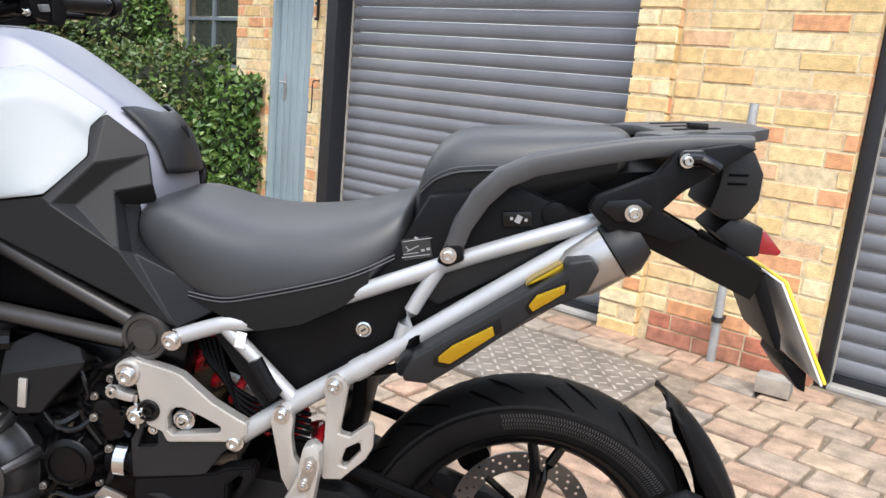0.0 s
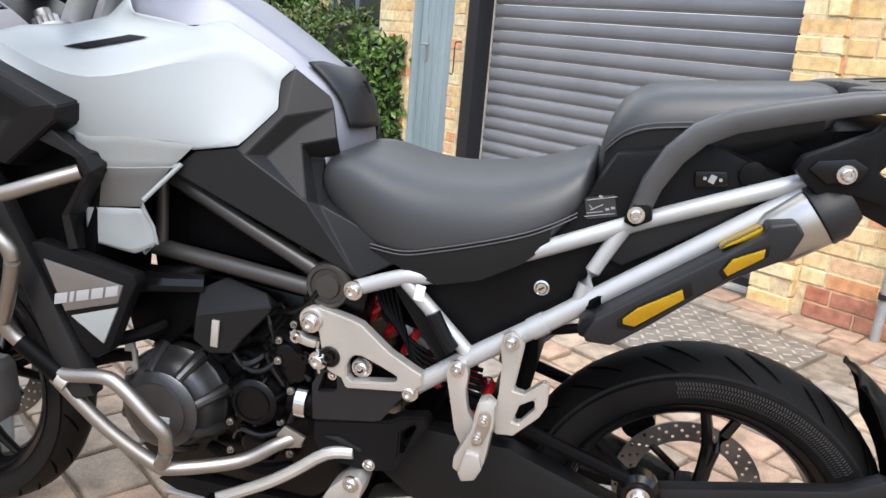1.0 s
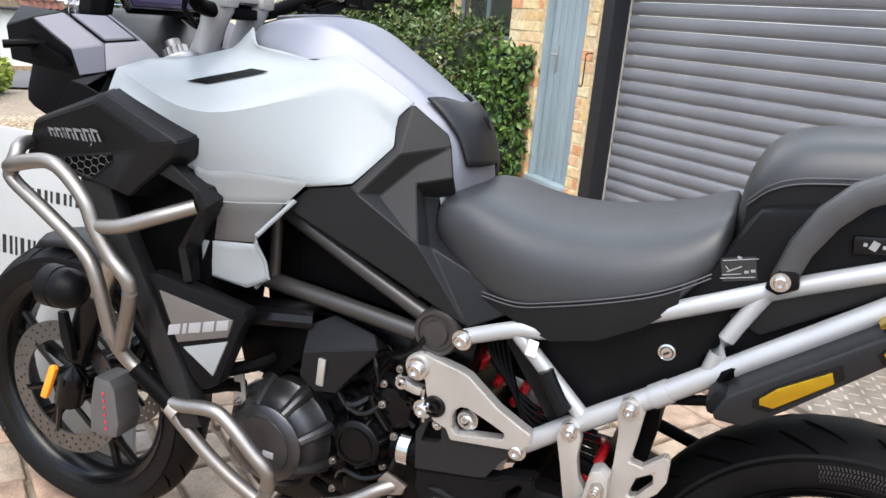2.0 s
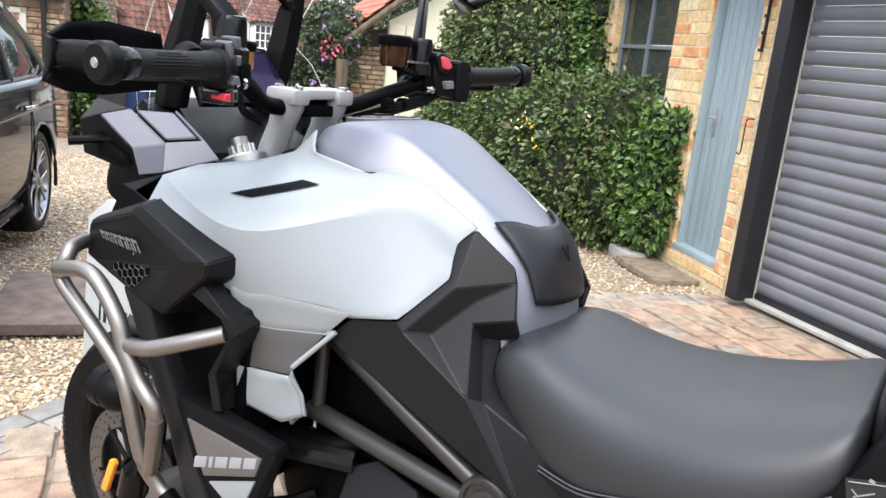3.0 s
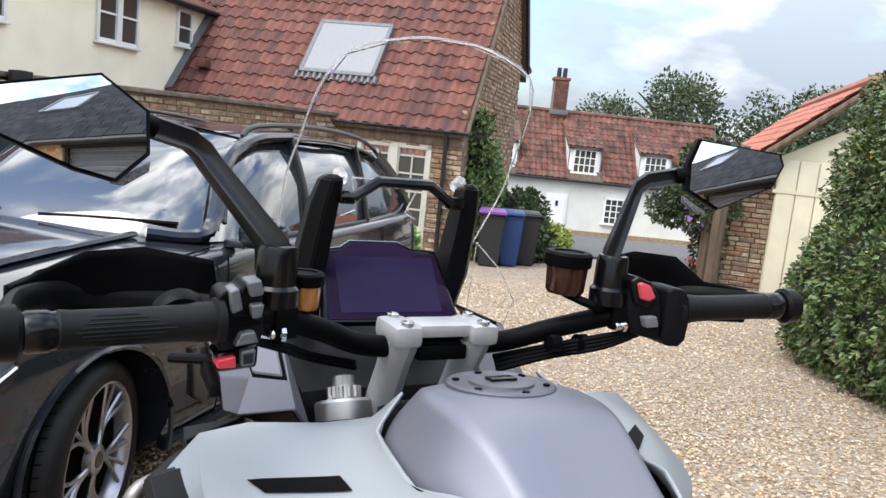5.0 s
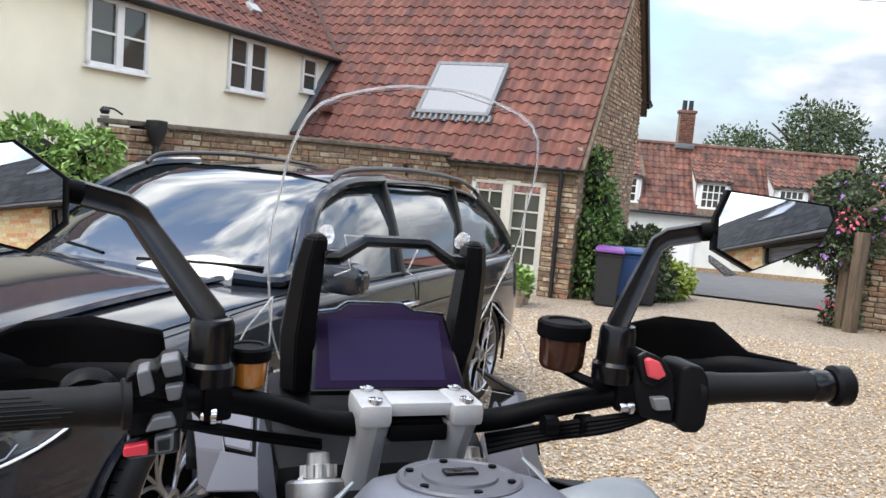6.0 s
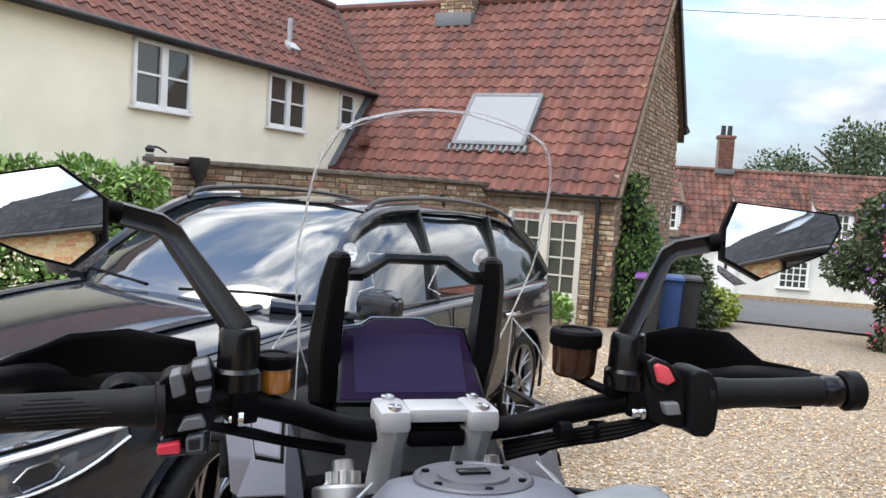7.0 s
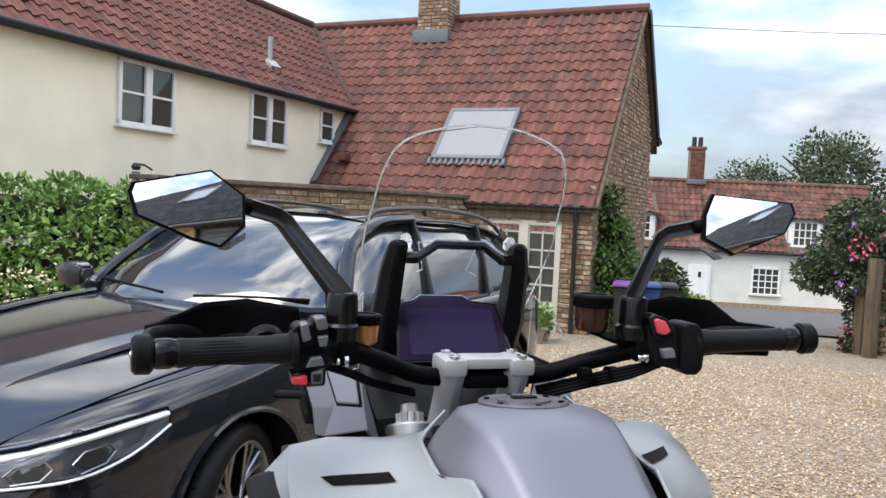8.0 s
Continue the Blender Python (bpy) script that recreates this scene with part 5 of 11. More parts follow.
# ---- road, verge and the shed on the corner ----
bm = bmesh.new()
rn0, rn1 = Vector((-12.9, 10.3)), Vector((-11.4, 11.8))
rd = (rn1 - rn0).normalized()
rnn = Vector((-rd.y, rd.x))
if rnn.x > 0:
    rnn = -rnn
rows = []
for i in range(-12, 13):
    p = rn0 + rd * i * 3.0
    rows.append([(q.x, q.y, ground_z(q.x, q.y) + 0.03) for q in (p + rnn * k * 1.05 for k in range(13))])
loft(bm, rows, cap=False)
tagged(part("road", bm, ASPHALT, sharp=None), "light grey worn asphalt road", "road", kind="structure")

shed = thing("shed", (-8.33, 10.62, -0.66), "cream boarded garage with orange pantile roof and brick side", "shed")
SM = axes((-8.33, 10.62, 0), (0.672, 0.741, 0), (-0.741, 0.672, 0))
SI = Matrix.Translation(-shed.location)


def spart(name, bm, mat, label="", sharp=35):
    bm.transform(SI @ SM)
    return part(name, bm, mat, shed, label, sharp)


spart("gable_wall", prism([(0.0, -1.0), (4.4, -1.0), (4.4, 1.75), (2.2, 3.0), (0.0, 1.75)], 0.05, 0.2, "y"), CREAM_BOARD, "cream painted boards", None)
for i in range(14):
    bm = bmesh.new()
    box(bm, (0.16 + 0.31 * i, 0.03, 0.4), (0.29, 0.03, 2.6), bev=0.006)
    spart("board", bm, CREAM_BOARD)
bm = slab([(-0.05, 4.4, 1.14, 1.2)], 0.0, 0.06)
spart("band", bm, CREAM_BOARD)
spart("side_wall", slab([(-0.75, 0.0, -1.0, 1.25)], 0.25, 0.6), OLDMORTAR, "", None)
joined("side_bricks", st, courses(SI @ SM @ Matrix.Translation((0, 0.25, 0)), -0.75, 0.0, -0.9, 1.25, 0.24, 0.075, 0.012, (), 0.008, SR), OLDSTONE, shed)
spart("long_wall", slab([(0.0, 0.2, -1.0, 1.6)], 0.2, 6.0), OLDMORTAR, "", None)
SPI = math.atan2(1.85, 2.2)
tilt_m = SI @ SM @ axes((-1.02, -0.25, 1.2), (0, 1, 0), (2.22, 0, 1.85)) @ Matrix.Diagonal((1, 1, -1, 1))
for sgn in (1, -1):
    bm = bmesh.new()
    a = (-1.0, 1.22) if sgn > 0 else (5.4, 1.22)
    loft(bm, [[(a[0], -0.25, a[1] - 0.05), (a[0], 6.2, a[1] - 0.05)], [(1.22 if sgn > 0 else 3.0, -0.25, 3.06), (1.22 if sgn > 0 else 3.0, 6.2, 3.06)]], cap=False)
    spart("roof_deck", bm, TIMBER, "", None)
tm = SI @ SM @ axes((-1.02, 6.2, 1.22), (0, -1, 0), (2.22, 0, 1.85))
tiled(shed, tm, 0, 6.4, math.hypot(2.22, 1.85), lambda x, s: True, NEWTILE, limit=0)
for nm, pts, r, mat, lab in (("ridge", [(1.22, -0.28, 3.1), (1.22, 6.2, 3.1)], 0.11, NEWTILE, ""), ("bargeboard", [(-1.05, -0.27, 1.12), (1.22, -0.27, 3.0)], 0.06, TIMBER, "dark brown bargeboard"), ("bargeboard", [(1.22, -0.27, 3.0), (3.4, -0.27, 1.2)], 0.06, TIMBER, "dark brown bargeboard")):
    bm = bmesh.new()
    tube(bm, pts, r, 8, 1)
    spart(nm, bm, mat, lab)

# ---- the motorcycle: x runs to its tail, y to its right, the clamps at x = 0 ----
bike = thing("motorcycle", (0.4, 0, 0), "white and silver adventure touring motorcycle with stainless crash bars, standing upright", "motorcycle")
BI = Matrix.Translation(-bike.location)


def bp(name, bm, mat, label="", parent=None, sharp=35):
    bm.transform(BI)
    ob = part(name, bm, mat, parent or bike, label, sharp)
    return ob


def both(name, make, mat, label="", sharp=35):
    """The same part on the left and on the right."""
    a = bp(name, make(), mat, label, None, sharp)
    b = bp(name, flipped(make()), mat, label, None, sharp)
    return a, b


def bcage(name, verts, faces, mat, label="", sides=2, parent=None, **kw):
    vv = [(x - bike.location.x, y - bike.location.y, z - bike.location.z) for x, y, z in verts]
    out = [cage(name, vv, faces, mat, parent or bike, label, **kw)] if sides < 3 else []
    if sides > 1:
        out.append(cage(name, [(x, y, z) for x, y, z in vv], faces, mat, parent or bike, label, mirror=True, **kw))
    return out


def facets(name, verts, faces, mat, label="", bev=0.003, thick=0.005):
    """A panel of flat facets with thickness and softened edges, on both sides."""
    out = []
    for sg in (1, -1):
        bm = bmesh.new()
        vs = {k: bm.verts.new((x, y * sg, z)) for k, (x, y, z) in verts.items() if any(k in f.split() for f in faces)}
        for f in faces:
            face(bm, [vs[k] for k in f.split()])
        bmesh.ops.recalc_face_normals(bm, faces=bm.faces)
        if sum(f.normal.y * f.calc_area() for f in bm.faces) * sg > 0:
            bmesh.ops.reverse_faces(bm, faces=bm.faces)
        bm.normal_update()
        skin, rim = bm.faces[:], [e for e in bm.edges if len(e.link_faces) == 1]
        back = {v: bm.verts.new(v.co - v.normal * thick) for v in vs.values()}
        for f in skin:
            face(bm, [back[v] for v in reversed(f.verts[:])])
        for e in rim:
            face(bm, (e.verts[0], e.verts[1], back[e.verts[1]], back[e.verts[0]]))
        bmesh.ops.recalc_face_normals(bm, faces=bm.faces)
        ed = [e for e in bm.edges if len(e.link_faces) == 2 and e.calc_face_angle(0) > 0.25]
        bmesh.ops.bevel(bm, geom=ed, offset=min(bev, thick * 0.45), segments=3, affect="EDGES", clamp_overlap=True)
        ob = bp(name, bm, mat, label, None, 60)
        ob.modifiers.new("crisp", "WEIGHTED_NORMAL").weight = 80
        out.append(ob)
    return out


def one_tube(pts, r, seg=12, n=5, flat=1.0, rs=None):
    return tube(bmesh.new(), pts, r, seg, n, flat, rs)


def bolt(c, r=0.009, way=-1, depth=0.012):
    """A socket bolt head with washer facing sideways."""
    bm = bmesh.new()
    m = Matrix.Translation(c) @ pose(0, 0, 0, 90 if way < 0 else -90, 0, 0)
    lathe(bm, [(r * 1.5, -0.002), (r * 1.5, 0.003), (r, 0.0032), (r, depth), (r * 0.85, depth + 0.0015), (r * 0.5, depth + 0.0015), (r * 0.45, depth - 0.004)], 14, m)
    return bm


# wheels
def wheel(name, cx, r, w, rim_r, spokes, label, lean=0.3):
    t = thing(name, (0, 0, 0), "")
    t.parent = bike
    t["label"] = label
    m = Matrix.Translation((cx, 0, r)) @ pose(0, 0, 0, 90, 0, 0)
    h = w / 2
    bm = bmesh.new()
    prof = [(rim_r - 0.004, -h * 0.72), (rim_r + 0.012, -h * 0.86), (rim_r + (r - rim_r) * 0.35, -h * 0.98), (rim_r + (r - rim_r) * 0.6, -h * 0.99), (r - 0.034, -h * 0.9)]
    for k in range(9):
        a = -0.92 + 1.84 * k / 8
        prof.append((r - 0.034 + 0.034 * math.cos(a * math.pi / 2 * 0.98), h * 0.88 * a / 0.92))
    prof += [(rr, -hh) for rr, hh in prof[4::-1]]
    lathe(bm, prof, 72, m, closed=True)
    tyre = bp("tyre", bm, RUBBER, "black road tyre with slanted tread grooves", t)
    # tread grooves as thin slits on the crown
    bm = bmesh.new()
    n = 15
    for i in range(2 * n):
        for sgn in (-1, 1):
            a0 = math.pi * (i + (0.5 if sgn > 0 else 0)) / n
            f0, f1 = (0.12, 0.72) if i % 2 else (0.46, 1.0)
            row1, row2 = [], []
            for k in range(6):
                f = f0 + (f1 - f0) * k / 5
                ang = a0 + lean * f
                y = sgn * h * 0.88 * f
                rr = r - 0.034 + 0.034 * math.cos(f * 0.92 * math.pi / 2 * 0.98) + 0.0012
                wd = 0.03 * (1 - abs(k - 2) / 4) + 0.006
                row1.append((cx + rr * math.cos(ang), y, r + rr * math.sin(ang)))
                row2.append((cx + rr * math.cos(ang + wd), y, r + rr * math.sin(ang + wd)))
            loft(bm, [row1, row2], cap=False)
    g = bp("tread_pattern", bm, GROOVE, "", t, None)
    g["kind"] = "stuff"
    # woven patch moulded into the sidewall
    bm = bmesh.new()
    ra, rb = rim_r + 0.021, r - 0.039
    for sgn in (-1, 1):
        for i in range(64):
            a0 = math.radians(38 + 66 * i / 64)
            for k in range(4):
                r0, r1 = ra + (rb - ra) * k / 4, ra + (rb - ra) * (k + 0.8) / 4
                d0 = 0.006 if k % 2 else -0.006
                vs = []
                for rr, aa in ((r0, a0), (r1, a0 + d0), (r1, a0 + d0 + 0.009), (r0, a0 + 0.009)):
                    y = h * (0.905 + 0.085 * min((rr - ra) / (rb - ra) * 2.6, 1)) + 0.0014
                    vs.append(bm.verts.new((cx + rr * math.cos(aa), sgn * y, r + rr * math.sin(aa))))
                face(bm, vs)
    bp("sidewall_weave", bm, TYRE_MARK, "", t, None)["kind"] = "stuff"
    bm = bmesh.new()
    lathe(bm, [(rim_r + 0.006, -h * 0.86), (rim_r + 0.008, -h * 0.72), (rim_r - 0.012, -h * 0.7), (rim_r - 0.022, -h * 0.2), (rim_r - 0.022, h * 0.2), (rim_r - 0.012, h * 0.7), (rim_r + 0.008, h * 0.72), (rim_r + 0.006, h * 0.86), (rim_r - 0.006, h * 0.78), (rim_r - 0.018, h * 0.6), (rim_r - 0.03, 0.0), (rim_r - 0.018, -h * 0.6), (rim_r - 0.006, -h * 0.78)], 56, m, closed=True)
    rim = bp("rim", bm, GLOSS_BLACK, "gloss black cast alloy rim", t)
    for i in range(spokes):
        for off in (-0.07, 0.07):
            bm = bmesh.new()
            a = 2 * math.pi * i / spokes + 0.2
            tube(bm, [(cx + 0.04 * math.cos(a), -0.012, r + 0.04 * math.sin(a)), (cx + rim_r * 0.6 * math.cos(a + off * 0.6), -0.014, r + rim_r * 0.6 * math.sin(a + off * 0.6)), (cx + (rim_r - 0.015) * math.cos(a + off * 2.1), -0.012, r + (rim_r - 0.015) * math.sin(a + off * 2.1))], 0.011, 8, 3, rs=(0.014, 0.009))
            bp("spoke", bm, GLOSS_BLACK, "", t)
    bm = bmesh.new()
    lathe(bm, [(0.02, -0.075), (0.045, -0.07), (0.05, -0.03), (0.045, 0.03), (0.05, 0.07), (0.02, 0.075)], 24, m)
    bp("hub", bm, GLOSS_BLACK, "", t)
    return t, m


def disc(c, r, y, parent, holes=30, name="brake_disc"):
    """A drilled brake disc with its carrier."""
    def ring(x, z, rr, n):
        return [(x + rr * math.cos(2 * math.pi * k / n), z + rr * math.sin(2 * math.pi * k / n)) for k in range(n)]
    loops = [ring(c[0], c[1], r * 0.72, 48)]
    for i in range(holes):
        for k, rr in enumerate((0.79, 0.87, 0.945)):
            a = 2 * math.pi * (i + k * 0.33) / holes
            loops.append(ring(c[0] + r * rr * math.cos(a), c[1] + r * rr * math.sin(a), 0.0036, 7))
    ob = bp(name, holed(ring(c[0], c[1], r, 56), loops, y - 0.0025, y + 0.0025), DISC, "drilled steel brake disc", parent)
    for i in range(6):
        bm = bmesh.new()
        a = 2 * math.pi * i / 6
        tube(bm, [(c[0] + 0.04 * math.cos(a), y, c[1] + 0.04 * math.sin(a)), (c[0] + r * 0.77 * math.cos(a + 0.25), y, c[1] + r * 0.77 * math.sin(a + 0.25))], 0.008, 6, 1, flat=0.6)
        bp("disc_arm", bm, GLOSS_BLACK, "", parent)
    return ob


front_wheel, fwm = wheel("front_wheel", -0.4, 0.33, 0.125, 0.252, 5, "black cast front wheel with road tyre")
rear_wheel, rwm = wheel("rear_wheel", 1.19, 0.333, 0.155, 0.24, 5, "black cast rear wheel with road tyre", -0.3)
cu = bpy.data.curves.new("lettering", "FONT")
cu.body, cu.size, cu.extrude, cu.align_x, cu.align_y, cu.resolution_u, cu.space_character = "120/70 R19 M/C 60V", 0.024, 0.0005, "LEFT", "CENTER", 2, 1.25
tmp = new("lettering", cu)
me = bpy.data.meshes.new_from_object(tmp.evaluated_get(bpy.context.evaluated_depsgraph_get()))
bpy.data.objects.remove(tmp)
for v in me.vertices:
    a, rr = math.radians(222) - v.co.x / 0.292, 0.292 + v.co.y
    v.co = (-0.4 + rr * math.cos(a) - bike.location.x, -0.0632 - v.co.z, 0.33 + rr * math.sin(a))
link("sidewall_lettering", me, TYRE_MARK, front_wheel, "raised tyre size lettering", None)
for sy in (-0.075, 0.075):
    disc((-0.4, 0.33), 0.16, sy, front_wheel)
disc((1.19, 0.333), 0.141, 0.085, rear_wheel, 26)

# fork
for sy in (-1, 1):
    y = 0.105 * sy
    bm = one_tube([(-0.36, y, 0.32), (-0.325, y, 0.44), (-0.265, y, 0.6)], 0.031, 14, 3)
    bp("fork_slider", bm, GLOSS_BLACK, "black fork lower leg")
    bm = one_tube([(-0.3, y, 0.5), (-0.035, y, 1.1)], 0.024, 14, 1)
    bp("fork_tube", bm, STEEL, "bright fork tube")
    bm = one_tube([(-0.19, y, 0.75), (-0.045, y, 1.085)], 0.029, 14, 1)
    bp("fork_outer", bm, MATT_BLACK)
    bm = bmesh.new()
    m = Matrix.Translation((-0.052, y * 0.94, 1.092)) @ pose(0, 0, 0, 0, -24, 0) @ Matrix.Scale(0.93, 4)
    lathe(bm, [(0.042, -0.02), (0.043, 0.004), (0.04, 0.008), (0.033, 0.009), (0.032, 0.005), (0.022, 0.006), (0.0215, 0.026), (0.016, 0.028), (0.015, 0.042), (0.008, 0.044)], 20, m)
    bp("fork_cap", bm, STEEL, "ridged silver fork cap")
    bm = bmesh.new()
    for i in range(12):
        a = 2 * math.pi * i / 12
        lathe(bm, [(0.004, 0.014), (0.004, 0.03)], 6, m @ Matrix.Translation((0.021 * math.cos(a), 0.021 * math.sin(a), -0.003)))
    bp("fork_cap_knurl", bm, STEEL, "", None, None)["kind"] = "stuff"
    # caliper
    bm = prism([(-0.262, 0.29), (-0.19, 0.295), (-0.182, 0.33), (-0.19, 0.408), (-0.205, 0.425), (-0.245, 0.425), (-0.258, 0.36)], y * 0.55 + sy * 0.018, y * 1.35, "y", 0.006)
    cal = bp("brake_caliper", bm, CALIPER, "grey radial brake caliper with red mark")
    bm = bmesh.new()
    for i in range(6):
        box(bm, (-0.215 - 0.001 * i, y * 1.36, 0.312 + 0.016 * i), (0.004, 0.002, 0.007), pose(0, 0, 0, 0, 10, 0))
    bp("caliper_mark", bm, RED_BTN, "", cal)
    bm = prism([(-0.3, 0.455), (-0.285, 0.455), (-0.29, 0.5), (-0.305, 0.56), (-0.322, 0.56), (-0.318, 0.5)], y * 1.35, y * 1.5, "y", 0.003)
    bp("fork_guard", bm, BLACK_PLASTIC)
    bm = prism([(-0.371, 0.357), (-0.352, 0.356), (-0.32, 0.432), (-0.326, 0.44), (-0.338, 0.438)], y * 1.52, y * 1.64, "y", 0.005)
    bp("side_reflector", bm, AMBER, "orange side reflector on the fork")

# mudguard
bm = bmesh.new()
rows = []
for k in range(15):
    a = math.radians(38 + 68 * k / 14)
    rr = 0.352 + 0.012 * math.sin(math.pi * k / 14)
    w = 0.075 - 0.02 * abs(k - 6) / 8
    rows.append([(-0.4 + rr * math.cos(a) - 0.0, y * w, 0.33 + rr * math.sin(a) - 0.028 * abs(y) ** 3) for y in (-1, -0.8, -0.4, 0, 0.4, 0.8, 1)])
loft(bm, rows, cap=False)
ob = bp("front_mudguard", bm, GREY_PLASTIC, "dark grey front mudguard")
ob.modifiers.new("shell", "SOLIDIFY").thickness = 0.005
# rear hugger
bm = bmesh.new()
rows = []
for k in range(14):
    a = math.radians(-20 + 76 * k / 13)
    tip = max(0.0, (k - 10) / 3)
    w = 0.112 * (1 - 0.015 * k) * (1 - 0.25 * tip)
    rows.append([(1.19 + rr * math.cos(a), y * w, 0.333 + rr * math.sin(a)) for y, rr in ((-1, 0.35 + 0.045 * tip), (-0.97, 0.375 + 0.022 * tip), (-0.8, 0.392), (-0.35, 0.402), (0, 0.404), (0.35, 0.402), (0.8, 0.392), (0.97, 0.375 + 0.022 * tip), (1, 0.35 + 0.045 * tip))])
loft(bm, rows, cap=False)
ob = bp("rear_hugger", bm, BLACK_PLASTIC, "black rear hugger mudguard")
ob.modifiers.new("shell", "SOLIDIFY").thickness = 0.006
bm = prism([(1.08, 0.4), (1.44, 0.475), (1.48, 0.52), (1.45, 0.53), (1.4, 0.5), (1.07, 0.43)], -0.125, -0.095, "y", 0.005)
bp("hugger_arm", bm, GREY_PLASTIC)

# subframe
SUB_UP = [(0.583, -0.186, 0.732), (0.664, -0.187, 0.764), (0.728, -0.185, 0.778), (0.891, -0.183, 0.847), (1.04, -0.184, 0.914), (1.205, -0.187, 0.982), (1.25, -0.188, 1.0)]
SUB_LO = [(0.69, -0.18, 0.57), (0.792, -0.187, 0.65), (0.889, -0.19, 0.719), (1.024, -0.191, 0.819), (1.153, -0.192, 0.915), (1.26, -0.192, 0.993)]
both("subframe_tube", lambda: one_tube(SUB_UP, 0.0135), SILVER_FRAME, "silver painted subframe tube")
both("subframe_tube", lambda: one_tube(SUB_LO, 0.0165), SILVER_FRAME, "silver painted subframe tube")
both("subframe_brace", lambda: one_tube([(0.664, -0.185, 0.76), (0.785, -0.187, 0.648)], 0.0125, n=1), SILVER_FRAME)
both("subframe_brace", lambda: one_tube([(0.997, -0.184, 0.892), (0.96, -0.188, 0.82), (0.945, -0.19, 0.765)], 0.012, n=3), SILVER_FRAME)
both("weld_collar", lambda: one_tube([(0.878, -0.19, 0.711), (0.9, -0.19, 0.727)], 0.0185, n=1), SILVER_FRAME)
for c, r in (((0.583, -0.198, 0.731), 0.011), ((0.69, -0.195, 0.568), 0.011), ((1.01, -0.208, 0.919), 0.0085), ((1.268, -0.238, 1.015), 0.0085), ((0.515, -0.208, 0.667), 0.012), ((0.53, -0.205, 0.6), 0.011), ((0.602, -0.185, 0.592), 0.012), ((0.852, -0.215, 0.694), 0.008), ((0.772, -0.215, 0.637), 0.008)):
    bp("bolt", bolt(c, r), CHROME)
    bp("bolt", flipped(bolt(c, r)), CHROME)

# main frame
both("frame_tube", lambda: one_tube([(0.2, -0.155, 0.905), (0.24, -0.17, 0.873), (0.517, -0.175, 0.744)], 0.0145, n=2), BRONZE_FRAME, "graphite painted trellis frame tube")
both("frame_tube", lambda: one_tube([(0.2, -0.17, 0.745), (0.35, -0.175, 0.732), (0.5, -0.178, 0.716)], 0.0155, n=2), BRONZE_FRAME, "graphite painted trellis frame tube")
both("frame_tube", lambda: one_tube([(0.215, -0.165, 0.88), (0.215, -0.17, 0.75)], 0.011, n=1), BRONZE_FRAME)
both("frame_infill", lambda: prism([(0.255, 0.845), (0.255, 0.752), (0.47, 0.731), (0.475, 0.742)], -0.152, -0.14, "y", 0.004), MATT_BLACK, "black triangular infill panel")
both("frame_hose", lambda: one_tube([(0.06, -0.17, 0.7), (0.18, -0.175, 0.69), (0.26, -0.17, 0.7), (0.3, -0.14, 0.72)], 0.02, n=4), MATT_BLACK)
def boss():
    bm = bmesh.new()
    m = Matrix.Translation((0.535, -0.175, 0.728)) @ pose(0, 0, 0, 90, 0, 0)
    return lathe(bm, [(0.03, -0.06), (0.04, -0.02), (0.04, 0.012), (0.037, 0.018), (0.031, 0.018), (0.029, 0.014), (0.022, 0.014), (0.02, 0.02), (0.004, 0.021)], 28, m)
both("frame_boss", boss, BRONZE_FRAME, "round black frame end cap")
both("frame_spar", lambda: prism([(0.47, 0.76), (0.56, 0.77), (0.6, 0.72), (0.58, 0.6), (0.52, 0.52), (0.46, 0.56), (0.48, 0.68)], -0.165, -0.1, "y", 0.012), ENGINE_BLK)
# alloy bracket behind the engine
BRK = [(0.503, 0.676), (0.512, 0.689), (0.525, 0.695), (0.536, 0.692), (0.584, 0.682), (0.602, 0.676), (0.654, 0.635), (0.696, 0.613), (0.712, 0.606), (0.712, 0.587), (0.695, 0.572), (0.668, 0.569), (0.581, 0.558), (0.572, 0.575), (0.547, 0.584), (0.533, 0.628), (0.528, 0.653), (0.512, 0.653)]
BRK_HOLE = [(0.58, 0.6), (0.586, 0.614), (0.594, 0.62), (0.605, 0.621), (0.636, 0.61), (0.668, 0.596), (0.671, 0.588), (0.665, 0.584), (0.59, 0.572), (0.582, 0.579)]
both("foot_bracket", lambda: holed(BRK, [BRK_HOLE], -0.206, -0.182, 0.004), BRUSHED, "cast alloy rider bracket with triangular opening", 25)
for c, r, mt in (((0.515, -0.2, 0.672), 0.02, BRUSHED), ((0.55, -0.2, 0.61), 0.018, GLOSS_BLACK), ((0.6, -0.186, 0.596), 0.013, BRUSHED)):
    both("bracket_boss", lambda: lathe(bmesh.new(), [(r, -0.025), (r * 1.06, 0.007), (r * 0.95, 0.011), (r * 0.78, 0.011), (r * 0.74, 0.007), (r * 0.5, 0.007), (r * 0.47, 0.013), (r * 0.3, 0.013), (r * 0.26, 0.008)], 22, Matrix.Translation(c) @ pose(0, 0, 0, 90, 0, 0)), mt)

